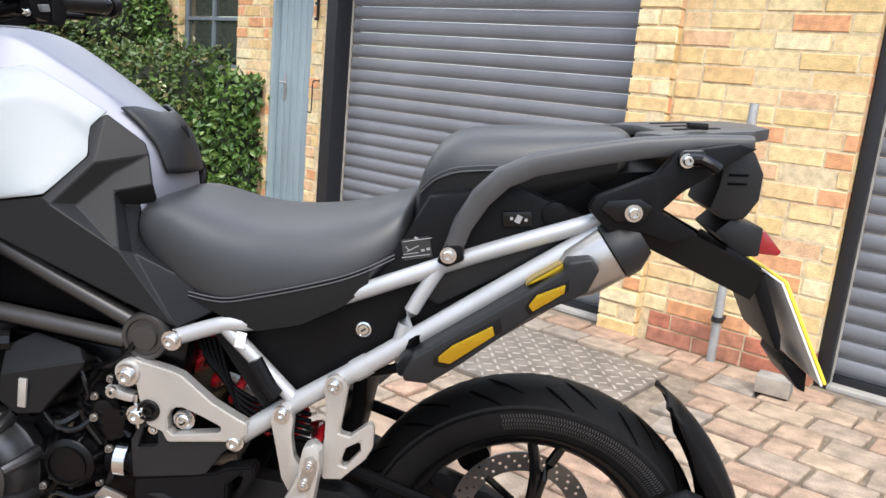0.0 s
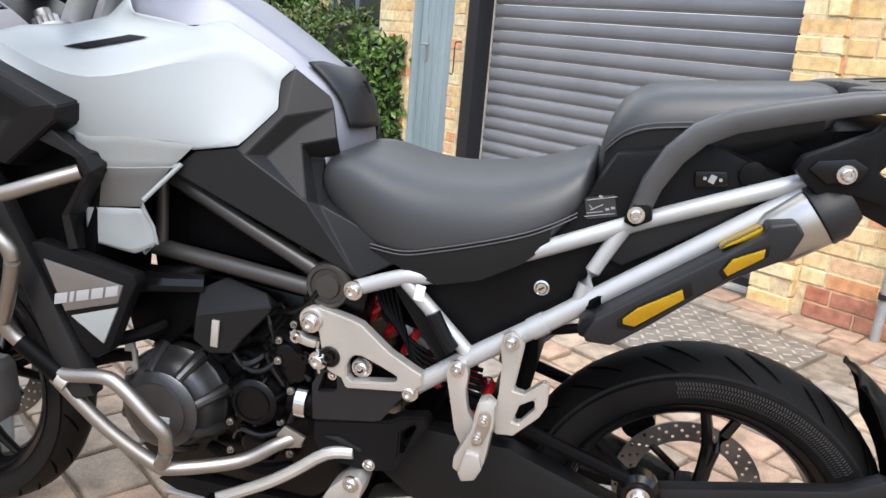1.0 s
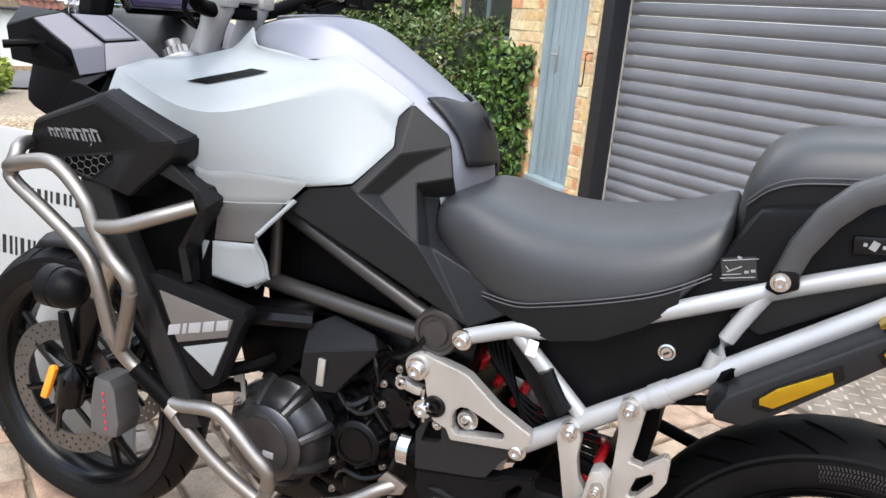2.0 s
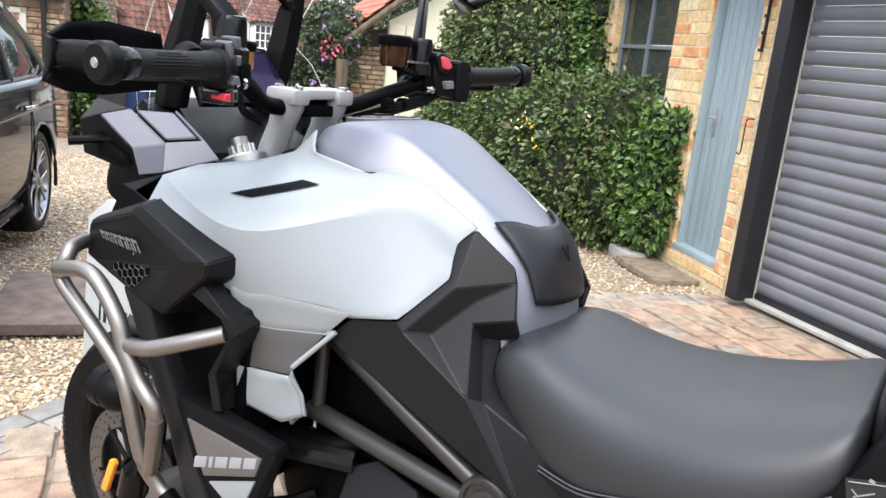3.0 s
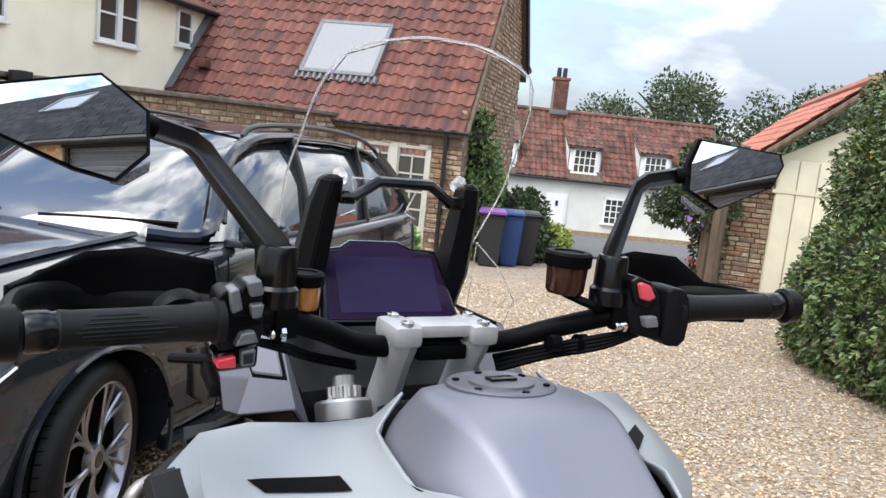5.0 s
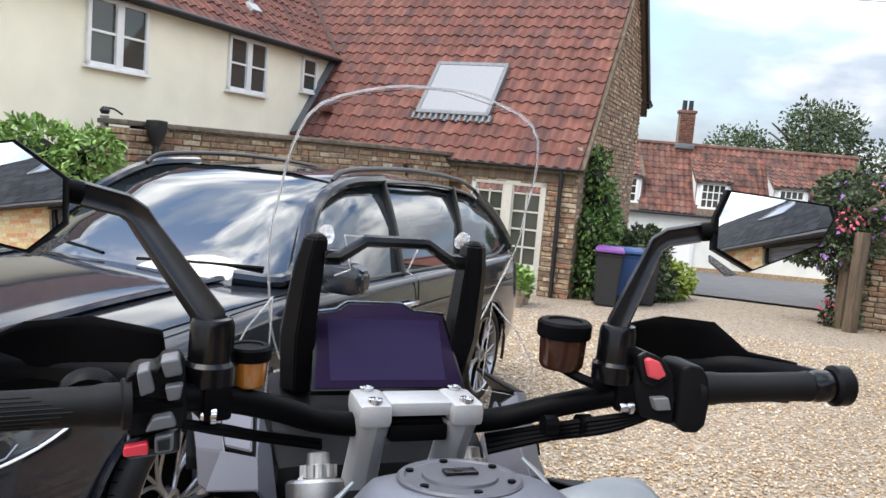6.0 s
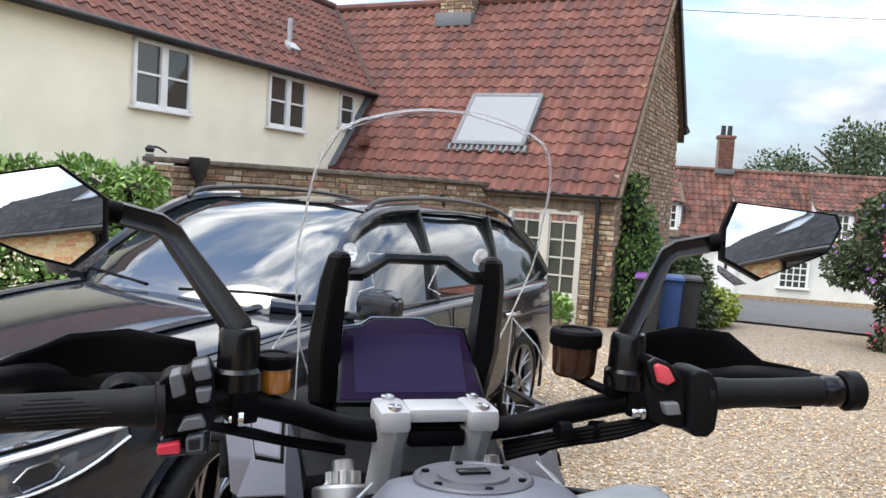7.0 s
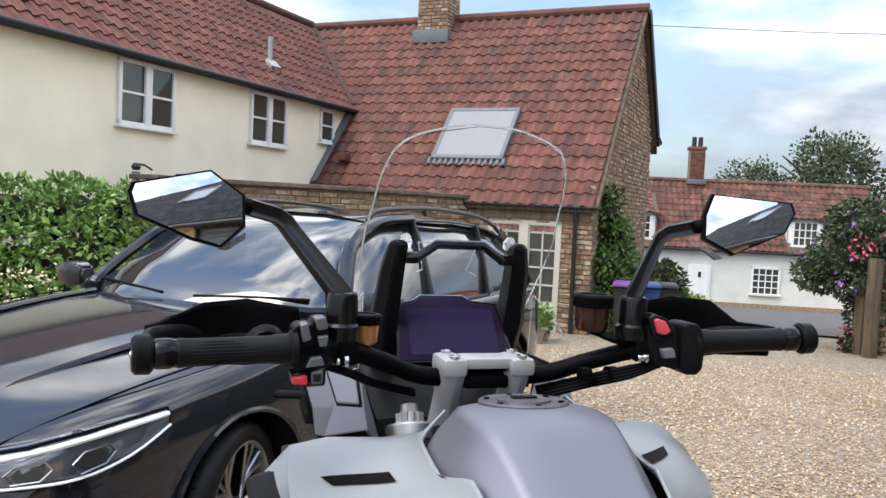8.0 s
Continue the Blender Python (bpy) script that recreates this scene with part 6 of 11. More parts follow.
# passenger footrest hanger
HANG = [(0.835, 0.685), (0.838, 0.701), (0.85, 0.71), (0.865, 0.705), (0.873, 0.691), (0.869, 0.651), (0.864, 0.612), (0.882, 0.609), (0.911, 0.635), (0.919, 0.629), (0.919, 0.594), (0.909, 0.573), (0.871, 0.533), (0.841, 0.53), (0.837, 0.572), (0.841, 0.6), (0.841, 0.653)]
both("peg_hanger", lambda: holed(HANG, [[(0.876, 0.588), (0.899, 0.603), (0.901, 0.586), (0.878, 0.556), (0.868, 0.558)]], -0.214, -0.194, 0.004), BRUSHED, "cast alloy passenger footrest hanger with heel loop", 25)
both("peg_hanger_arm", lambda: prism([(0.752, 0.62), (0.757, 0.641), (0.769, 0.65), (0.784, 0.643), (0.79, 0.626), (0.788, 0.596), (0.794, 0.563), (0.81, 0.54), (0.82, 0.5), (0.79, 0.495), (0.774, 0.524), (0.761, 0.584)], -0.214, -0.196, "y", 0.004), BRUSHED, "", 25)
PEG = [(0.814, 0.596), (0.828, 0.602), (0.841, 0.592), (0.843, 0.567), (0.834, 0.491), (0.825, 0.468), (0.805, 0.46), (0.782, 0.472), (0.783, 0.493), (0.807, 0.546), (0.81, 0.574)]
both("footpeg", lambda: prism(PEG, -0.244, -0.212, "y", 0.005), BRUSHED, "folded alloy passenger footpeg", 25)
both("footpeg_pad", lambda: prism([(0.819, 0.58), (0.83, 0.586), (0.838, 0.576), (0.837, 0.555), (0.828, 0.526), (0.813, 0.52), (0.811, 0.533)], -0.248, -0.243, "y", 0.0015), STEEL, "", 25)
both("footpeg_hinge", lambda: prism([(0.803, 0.51), (0.826, 0.506), (0.832, 0.484), (0.822, 0.462), (0.8, 0.456), (0.793, 0.47)], -0.252, -0.236, "y", 0.004), BRUSHED, "", 25)
for c in ((0.826, -0.249, 0.569), (0.819, -0.249, 0.537)):
    bp("bolt", bolt(c, 0.0055, depth=0.004), CHROME)
for c in ((0.853, -0.214, 0.693), (0.771, -0.214, 0.631)):
    bp("bolt", bolt(c, 0.0085, depth=0.005), CHROME)

# side panels under the seat
both("side_panel", lambda: prism([(0.665, 0.748), (0.74, 0.68), (0.79, 0.638), (0.84, 0.66), (0.99, 0.79), (1.19, 0.94), (1.215, 0.99), (1.1, 1.03), (0.97, 1.0), (0.93, 0.92), (0.88, 0.85), (0.8, 0.79), (0.72, 0.775)], -0.168, -0.12, "y", 0.012), BLACK_PLASTIC, "satin black side panel with key lock")
both("side_panel_rear", lambda: prism([(0.955, 0.85), (1.0, 0.83), (1.2, 0.955), (1.215, 0.985), (1.02, 0.905)], -0.178, -0.16, "y", 0.006), GREY_PLASTIC)
bm = bmesh.new()
lathe(bm, [(0.0125, -0.004), (0.0125, 0.003), (0.0095, 0.004), (0.009, 0.002), (0.008, 0.006), (0.002, 0.0065)], 22, Matrix.Translation((0.885, -0.17, 0.776)) @ pose(0, 0, 0, 90, 0, 0))
lock = bp("key_lock", bm, CHROME, "round bright seat key lock")
bm = bmesh.new()
box(bm, (0.885, -0.1775, 0.776), (0.009, 0.001, 0.003), pose(0, 0, 0, 0, -35, 0))
bp("key_slot", bm, LABEL_K, "", lock)
both("inner_panel", lambda: prism([(0.93, 0.92), (1.2, 0.975), (1.24, 1.03), (1.21, 1.045), (1.06, 0.985), (0.95, 0.95)], -0.137, -0.1, "y", 0.01), MATT_BLACK)
# heated seat switch, cap and warning sticker
bm = prism([(1.087, 0.964), (1.133, 0.97), (1.128, 0.993), (1.084, 0.988)], -0.176, -0.143, "y", 0.004)
hs = bp("heater_switch", bm, GLOSS_BLACK, "black heated seat switch with white symbol")
for dx in (0.011, 0.0215, 0.033):
    bm = bmesh.new()
    box(bm, (1.088 + dx, -0.1765, 0.979), (0.0045 if dx != 0.0215 else 0.009, 0.001, 0.0045 if dx != 0.0215 else 0.012), pose(0, 0, 0, 0, 0 if dx != 0.0215 else 20, 0))
    bp("switch_mark", bm, BADGE_DIM, "", hs)
bm = bmesh.new()
lathe(bm, [(0.019, -0.01), (0.019, 0.004), (0.012, 0.006)], 18, Matrix.Translation((1.164, -0.17, 0.991)) @ pose(0, 0, 0, 90, 0, 0))
bp("socket_cap", bm, BLACK_PLASTIC, "round black power socket cap")
def sticker(c, w, h, tilt, mat, d=0.001):
    bm = bmesh.new()
    box(bm, c, (w, d, h), pose(0, 0, 0, 0, tilt, 0))
    return bm
lab = bp("warning_label", sticker((0.958, -0.169, 0.916), 0.045, 0.033, -14, LABEL_K), LABEL_K, "black warning sticker with white pictogram")
for c, w, h, t in (((0.956, -0.17, 0.932), 0.007, 0.006, 20), ((0.952, -0.17, 0.915), 0.026, 0.0022, -32), ((0.95, -0.17, 0.907), 0.03, 0.0018, -14), ((0.968, -0.17, 0.914), 0.007, 0.006, -14), ((0.976, -0.17, 0.917), 0.007, 0.006, -14), ((0.944, -0.17, 0.914), 0.012, 0.002, 40)):
    bp("label_mark", sticker(c, w * 0.8, h * 0.6, t, LABEL_W, 0.0012), BADGE_DIM, "", lab)
for s, e in (((0.936, 0.8985), (0.98, 0.909)), ((0.936, 0.924), (0.98, 0.935))):
    bm = one_tube([(s[0], -0.17, s[1]), (e[0], -0.17, e[1])], 0.0006, 4, 1)
    bp("label_mark", bm, BADGE_DIM, "", lab)

# rider seat
def seat_rows(stations, under=0.02):
    rows = []
    for x, zt, w, zb, sh in stations:
        half = [(x, 0, zt), (x, -w * 0.45, zt - 0.003), (x, -w * 0.75, zt - 0.012 * sh), (x, -w * 0.93, zt - 0.034 * sh), (x, -w, zt - 0.075 * sh), (x, -w * 1.0, zb + 0.012), (x, -w * 0.96, zb), (x, -w * 0.8, zb - 0.002)]
        rows.append([(a, -b, c) for a, b, c in half[:0:-1]] + half)
    return rows
SEAT = [(0.486, 0.922, 0.118, 0.89, 0.25), (0.5, 0.943, 0.142, 0.87, 0.5), (0.548, 0.955, 0.158, 0.829, 0.85), (0.6, 0.94, 0.175, 0.802, 1.0), (0.66, 0.929, 0.19, 0.782, 1.1), (0.72, 0.929, 0.2, 0.767, 1.15), (0.79, 0.938, 0.205, 0.787, 1.1), (0.85, 0.954, 0.2, 0.82, 1.05), (0.89, 0.968, 0.19, 0.855, 0.95), (0.925, 0.985, 0.172, 0.9, 0.7), (0.945, 0.985, 0.15, 0.93, 0.5)]
def seam_z(x):
    return float(np.interp(x, (0.6, 0.636, 0.693, 0.782, 0.868, 0.934), (0.808, 0.802, 0.816, 0.844, 0.873, 0.908)))
bm = bmesh.new()
loft(bm, seat_rows(SEAT))
seat = bp("rider_seat", bm, VINYL, "black vinyl rider seat with double stitched seam", None, 180)
subdivide(seat, 2)
both("seat_skirt", lambda: loft(bmesh.new(), [[(x, -w * 1.008, seam_z(x)), (x, -w * 1.016, (seam_z(x) + zb) / 2), (x, -w * 1.006, zb - 0.004), (x, -w * 0.85, zb - 0.012)] for x, zt, w, zb, sh in SEAT[3:9]], cap=False), VINYL_SIDE, "matt black lower seat skirt", 60)
def seam(dz):
    return one_tube([(x, -w * 1.012 - 0.0005, seam_z(x) + dz) for x, zt, w, zb, sh in SEAT[3:10]], 0.0012, 6, 4)
both("seat_seam", lambda: seam(0.0), STITCH)
both("seat_seam", lambda: seam(-0.006), STITCH)
# passenger seat
PILL = [(0.94, 0.985, 0.1, 0.94, 0.4), (0.952, 1.045, 0.12, 0.935, 0.6), (0.975, 1.08, 0.132, 0.938, 0.8), (1.005, 1.1, 0.138, 0.945, 0.9), (1.05, 1.108, 0.14, 0.965, 0.9), (1.12, 1.114, 0.14, 1.0, 0.85), (1.2, 1.122, 0.135, 1.03, 0.7), (1.255, 1.127, 0.122, 1.05, 0.6), (1.285, 1.122, 0.1, 1.07, 0.4)]
bm = bmesh.new()
loft(bm, seat_rows(PILL))
ob = bp("passenger_seat", bm, VINYL, "black vinyl passenger seat with stitched edge", None, 180)
subdivide(ob, 2)
both("seat_skirt", lambda: loft(bmesh.new(), [[(x, -w * 1.004, zt - 0.05 * sh - 0.02), (x, -w * 1.012, (zt - 0.05 * sh - 0.02 + zb) / 2), (x, -w * 1.006, zb + 0.004), (x, -w * 0.9, zb - 0.006)] for x, zt, w, zb, sh in PILL[1:8]], cap=False), VINYL_SIDE, "matt black side of the passenger seat", 60)
both("seat_seam", lambda: one_tube([(x, -w * 1.0 - 0.001, zt - 0.05 * sh - 0.012) for x, zt, w, zb, sh in PILL[1:8]], 0.0013, 6, 4), STITCH)
both("seat_seam", lambda: one_tube([(x, -w * 1.01 - 0.001, zt - 0.05 * sh - 0.019) for x, zt, w, zb, sh in PILL[1:8]], 0.0013, 6, 4), STITCH)

# grab rails and rack
def grab():
    bm = bmesh.new()
    line = [(1.012, 0.915, 0.016), (1.026, 0.965, 0.017), (1.05, 1.01, 0.018), (1.08, 1.043, 0.018), (1.123, 1.066, 0.018), (1.186, 1.084, 0.018), (1.272, 1.105, 0.017), (1.35, 1.118, 0.015), (1.43, 1.128, 0.01)]
    rows = []
    for i, (x, z, h) in enumerate(line):
        p, q = line[max(i - 1, 0)], line[min(i + 1, len(line) - 1)]
        d = Vector((q[0] - p[0], q[1] - p[1])).normalized()
        nrm = Vector((-d.y, d.x))
        y = -0.19 - 0.008 * math.sin(math.pi * i / 8)
        row = []
        for u, v in ((-1, -0.7), (-1, 0.55), (-0.75, 0.92), (-0.3, 1.0), (0.9, 1.0), (1, 0.7), (1, -0.7), (0.8, -1), (-0.8, -1)):
            row.append((x + nrm.x * h * 0.9 * v, y + 0.014 * u, z + nrm.y * h * 0.9 * v))
        rows.append(row)
    return loft(bm, rows, wrap=True)
both("grab_rail", grab, RACK_GREY, "dark grey passenger grab rail", 50)
both("grab_foot", lambda: prism([(0.992, 0.905), (1.01, 0.898), (1.035, 0.912), (1.03, 0.94), (1.005, 0.935)], -0.206, -0.185, "y", 0.006), BLACK_PLASTIC)
bm = prism([(1.27, -0.135), (1.3, -0.19), (1.44, -0.165), (1.475, -0.12), (1.49, 0), (1.475, 0.12), (1.44, 0.165), (1.3, 0.19), (1.27, 0.135), (1.31, 0.09), (1.31, -0.09)], 1.117, 1.136, "z", 0.006)
bm.transform(Matrix.Translation((0, 0, -0.055)) @ Matrix.Shear("XY", 4, (0, 0)) @ pose(0, 0, 0, 0, 0, 0))
for v in bm.verts:
    v.co.z += 0.055 + (v.co.x - 1.37) * 0.12
bp("luggage_rack", bm, RACK_GREY, "dark grey luggage rack plate")
for y in (-0.1, 0.0, 0.1):
    bm = bmesh.new()
    box(bm, (1.37, y, 1.1345), (0.07, 0.026, 0.006), pose(0, 0, 0, 0, -7, 0), bev=0.002)
    bp("rack_insert", bm, MATT_BLACK)
bm = bmesh.new()
box(bm, (1.355, -0.165, 1.143), (0.03, 0.018, 0.01), bev=0.003)
bp("rack_latch", bm, GLOSS_BLACK)
both("pannier_mount", lambda: prism([(1.205, 1.013), (1.214, 1.031), (1.296, 1.072), (1.32, 1.107), (1.402, 1.126), (1.428, 1.121), (1.334, 1.05), (1.309, 1.02), (1.366, 0.992), (1.33, 0.975), (1.285, 0.986), (1.239, 0.981)], -0.23, -0.2, "y", 0.005), BLACK_PLASTIC, "black open pannier mount bracket")
both("mount_cap", lambda: prism([(1.221, 1.016), (1.231, 1.029), (1.276, 1.036), (1.295, 1.026), (1.286, 1.006), (1.247, 0.999)], -0.236, -0.226, "y", 0.003), GLOSS_BLACK)
both("mount_pin", lambda: one_tube([(1.33, -0.232, 1.097), (1.35, -0.25, 1.1), (1.372, -0.25, 1.089)], 0.0085, 10, 2), GLOSS_BLACK, "black pannier mounting lever")
both("pin_seat", lambda: prism([(1.318, 1.1), (1.325, 1.11), (1.352, 1.113), (1.362, 1.1), (1.35, 1.088), (1.325, 1.085)], -0.24, -0.226, "y", 0.004), GLOSS_BLACK)
bp("bolt", bolt((1.331, -0.238, 1.096), 0.007), CHROME)
bp("bolt", flipped(bolt((1.331, -0.238, 1.096), 0.007)), CHROME)

# tail: plate hanger, lamp, plate
both("rear_strut", lambda: loft(bmesh.new(), [[(x, y0, z), (x, y1, z), (x - 0.018, y1, z - h), (x - 0.018, y0, z - h)] for x, y0, y1, z, h in ((1.3, -0.222, -0.19, 1.012, 0.042), (1.366, -0.185, -0.15, 0.985, 0.044), (1.44, -0.14, -0.09, 0.952, 0.045), (1.515, -0.1, -0.05, 0.92, 0.046))], wrap=True), BLACK_PLASTIC, "black tail strut", 30)
bm = prism([(1.45, 0.955), (1.51, 0.928), (1.528, 0.894), (1.562, 0.816), (1.566, 0.788), (1.556, 0.79), (1.522, 0.853), (1.5, 0.896), (1.44, 0.918)], -0.09, 0.09, "y", 0.006)
bp("plate_hanger", bm, BLACK_PLASTIC, "black number plate hanger")
bm = prism([(1.45, 0.925), (1.5, 0.9), (1.492, 0.872), (1.475, 0.885)], -0.07, 0.07, "y", 0.004)
bp("hanger_rib", bm, MATT_BLACK)
bm = prism([(1.426, 1.082), (1.44, 1.1), (1.472, 1.11), (1.492, 1.075), (1.492, 1.033), (1.478, 1.008), (1.472, 0.999), (1.44, 0.996), (1.415, 1.012), (1.425, 1.049)], -0.08, 0.08, "y", 0.008)
bp("tail_cover", bm, GREY_PLASTIC, "dark grey tail cover")
for z in (1.07, 1.056):
    bm = bmesh.new()
    box(bm, (1.452, -0.081, z), (0.03, 0.003, 0.004), pose(0, 0, 0, 0, -4, 0))
    bp("cover_slot", bm, MATT_BLACK)
bm = prism([(1.432, 0.972), (1.456, 0.998), (1.51, 0.988), (1.51, 0.94), (1.479, 0.936)], -0.07, 0.07, "y", 0.005)
bp("tail_housing", bm, GREY_PLASTIC)
bm = prism([(1.51, 0.98), (1.518, 0.982), (1.55, 0.949), (1.545, 0.942), (1.511, 0.942)], -0.056, 0.056, "y", 0.003)
bp("tail_lamp", bm, RED_LENS, "red tail lamp lens")
bm = bmesh.new()
pm = axes((1.592, 0, 0.825), (0, 1, 0), (-0.49, 0, 0.87))
box(bm, (0, 0, 0.004), (0.2, 0.19, 0.006), bev=0.002)
bm.transform(pm)
plate = bp("rear_plate", bm, PLATE_Y, "yellow rear number plate")
bm = bmesh.new()
box(bm, (0, 0, -0.002), (0.2, 0.19, 0.004), bev=0.001)
bm.transform(pm)
bp("plate_back", bm, LABEL_W, "pale worn plate back", plate)
for j in range(2):
    for i in range(3):
        bm = bmesh.new()
        box(bm, (-0.065 + 0.065 * i, 0.045 - 0.09 * j, 0.008), (0.045, 0.07, 0.001))
        bm.transform(pm)
        bp("plate_mark", bm, LABEL_K, "", plate)
bm = prism([(1.585, 0.772), (1.627, 0.747), (1.63, 0.712), (1.615, 0.718), (1.584, 0.755)], -0.06, 0.06, "y", 0.004)
bp("plate_light", bm, BLACK_PLASTIC)

# exhaust on the left
COVER = [(0.96, 0.742), (0.972, 0.769), (1.135, 0.892), (1.178, 0.924), (1.183, 0.939), (1.216, 0.948), (1.229, 0.932), (1.216, 0.897), (1.14, 0.852), (1.046, 0.768), (1.001, 0.732), (0.964, 0.732)]
can = bp("silencer_cover", prism(COVER, -0.262, -0.19, "y", 0.014, 3), GREY_PLASTIC, "black silencer heat shield with gold inserts", None, 40)
bp("cover_ferrule", prism([(0.952, 0.736), (0.949, 0.752), (0.957, 0.764), (0.975, 0.772), (0.985, 0.745), (0.972, 0.734)], -0.256, -0.2, "y", 0.008, 2), BLACK_PLASTIC, "", can)
EXM = axes((1.12, -0.2, 0.846), (0.79, 0, 0.613), (0, -1, 0))
bm = bmesh.new()
lathe(bm, [(0.02, -0.15), (0.026, -0.12), (0.028, 0.08), (0.041, 0.11), (0.043, 0.165), (0.04, 0.167)], 28, EXM @ pose(0, 0, 0, 0, 90, 0) @ Matrix.Diagonal((1.0, 0.95, 1, 1)))
bp("silencer", bm, STEEL, "brushed steel silencer", None, 40)
bm = bmesh.new()
lathe(bm, [(0.04, 0.165), (0.045, 0.168), (0.044, 0.19), (0.03, 0.215), (0.025, 0.213)], 28, EXM @ pose(0, 0, 0, 0, 90, 0))
bp("silencer_end", bm, GREY_PLASTIC, "dark silencer end cap", None, 40)
for pts in ([(1.012, 0.778), (1.03, 0.797), (1.086, 0.834), (1.091, 0.82), (1.03, 0.769), (1.013, 0.77)], [(1.134, 0.87), (1.144, 0.887), (1.183, 0.907), (1.183, 0.894), (1.141, 0.862)]):
    mid_ = (sum(x for x, z in pts) / len(pts), sum(z for x, z in pts) / len(pts))
    bp("insert_frame", prism([(mid_[0] + (x - mid_[0]) * 1.22, mid_[1] + (z - mid_[1]) * 1.3) for x, z in pts], -0.2635, -0.25, "y", 0.001), GLOSS_BLACK, "", can)
    bp("gold_insert", prism(pts, -0.266, -0.25, "y", 0.0012), GOLD, "ribbed gold heat shield insert", can)
bp("gold_insert", prism([(1.128, 0.893), (1.135, 0.901), (1.178, 0.932), (1.18, 0.922)], -0.246, -0.2, "y", 0.002), GOLD, "ribbed gold heat shield insert", can)
bm = one_tube([(0.97, -0.2, 0.735), (0.88, -0.17, 0.7), (0.83, -0.15, 0.69)], 0.008, 8, 2)
bp("exhaust_cable", bm, MATT_BLACK)
bm = one_tube([(0.985, -0.2, 0.765), (0.92, -0.12, 0.765), (0.82, -0.06, 0.7), (0.7, -0.02, 0.5), (0.6, -0.02, 0.24)], 0.026, 12, 5)
bp("exhaust_pipe", bm, MATT_BLACK)

# tank, silver along the middle
def tank_rows():
    st = [(0.06, 1.14, 0.05, 0.02), (0.08, 1.162, 0.07, 0.02), (0.11, 1.178, 0.09, 0.024), (0.15, 1.189, 0.116, 0.034), (0.2, 1.196, 0.122, 0.044), (0.245, 1.196, 0.118, 0.046), (0.28, 1.187, 0.106, 0.036), (0.33, 1.158, 0.098, 0.03), (0.39, 1.122, 0.091, 0.026), (0.44, 1.094, 0.087, 0.028), (0.484, 1.07, 0.086, 0.036), (0.512, 1.045, 0.087, 0.045), (0.529, 1.0, 0.092, 0.045), (0.537, 0.95, 0.096, 0.03), (0.539, 0.915, 0.096, 0.02)]
    rows = []
    for x, zt, w, dr in st:
        k = min(max((x - 0.42) / 0.08, 0.0), 1.0)
        half = []
        for fy, fz in ((0, 0), (0.42, 0.04), (0.8, 0.26), (0.97, 0.95), (1.15, 1.6), (1.2, 2.4)):
            half.append((x - 0.03 * k * fy ** 2, -w * fy, zt - dr * fz * (1 - 0.5 * k)))
        rows.append([(a, -b, c) for a, b, c in half[:0:-1]] + half)
    return rows
bm = bmesh.new()
loft(bm, tank_rows())
cl = bm.edges.layers.float.new("crease_edge")
shoulder = {(round(p[0], 4), round(p[1], 4)) for r_ in tank_rows()[1:10] for p in (r_[3], r_[7])}
for e in bm.edges:
    if all((round(v.co.x, 4), round(v.co.y, 4)) in shoulder for v in e.verts) and e.verts[0].co.y * e.verts[1].co.y > 0:
        e[cl] = 0.75
tank = bp("fuel_tank", bm, SILVER_PAINT, "satin silver fuel tank", None, 180)
subdivide(tank, 2)
# filler cap
bm = bmesh.new()
cm_ = Matrix.Translation((0.165, 0, 1.1895)) @ pose(0, 0, 0, 0, -6, 0) @ Matrix.Diagonal((0.84, 0.84, 1, 1))
lathe(bm, [(0.074, -0.008), (0.074, 0.0005), (0.071, 0.0025), (0.066, 0.0025), (0.064, 0.001), (0.045, 0.001), (0.044, 0.004), (0.002, 0.005)], 36, cm_)
fc = bp("filler_cap", bm, CAP_GREY, "round silver fuel filler cap")
for i in range(6):
    a = 2 * math.pi * i / 6
    bm = bmesh.new()
    lathe(bm, [(0.005, 0.0), (0.005, 0.0035), (0.003, 0.0035)], 10, cm_ @ Matrix.Translation((0.061 * math.cos(a), 0.061 * math.sin(a), 0)))
    bp("cap_bolt", bm, MATT_BLACK, "", fc)
bm = bmesh.new()
box(bm, (0, 0, 0.006), (0.02, 0.04, 0.004), bev=0.0015)
bm.transform(cm_)
bp("cap_key_flap", bm, GLOSS_BLACK, "", fc)
# rubber pad
PAD = [(0.441, -0.083, 1.082), (0.466, -0.06, 1.09), (0.484, -0.032, 1.08), (0.489, 0.0, 1.078), (0.484, 0.032, 1.08), (0.466, 0.06, 1.09), (0.441, 0.083, 1.082),
       (0.48, -0.084, 1.052), (0.496, -0.06, 1.06), (0.507, -0.032, 1.062), (0.511, 0.0, 1.062), (0.507, 0.032, 1.062), (0.496, 0.06, 1.06), (0.48, 0.084, 1.052),
       (0.505, -0.08, 1.022), (0.516, -0.05, 1.024), (0.521, -0.03, 1.024), (0.524, 0.0, 1.024), (0.521, 0.03, 1.024), (0.516, 0.05, 1.024), (0.505, 0.08, 1.022),
       (0.519, -0.076, 0.979), (0.527, -0.05, 0.976), (0.53, -0.025, 0.975), (0.531, 0.0, 0.975), (0.53, 0.025, 0.975), (0.527, 0.05, 0.976), (0.519, 0.076, 0.979)]
pad = bcage("tank_pad", PAD, [(r * 7 + c, r * 7 + c + 1, r * 7 + c + 8, r * 7 + c + 7) for r in range(3) for c in range(6)], GREY_PLASTIC, "dark grey rubber tank pad", sides=1, thick=0.0, edge=1.0)[0]
md = pad.modifiers.new("lie", "SHRINKWRAP")
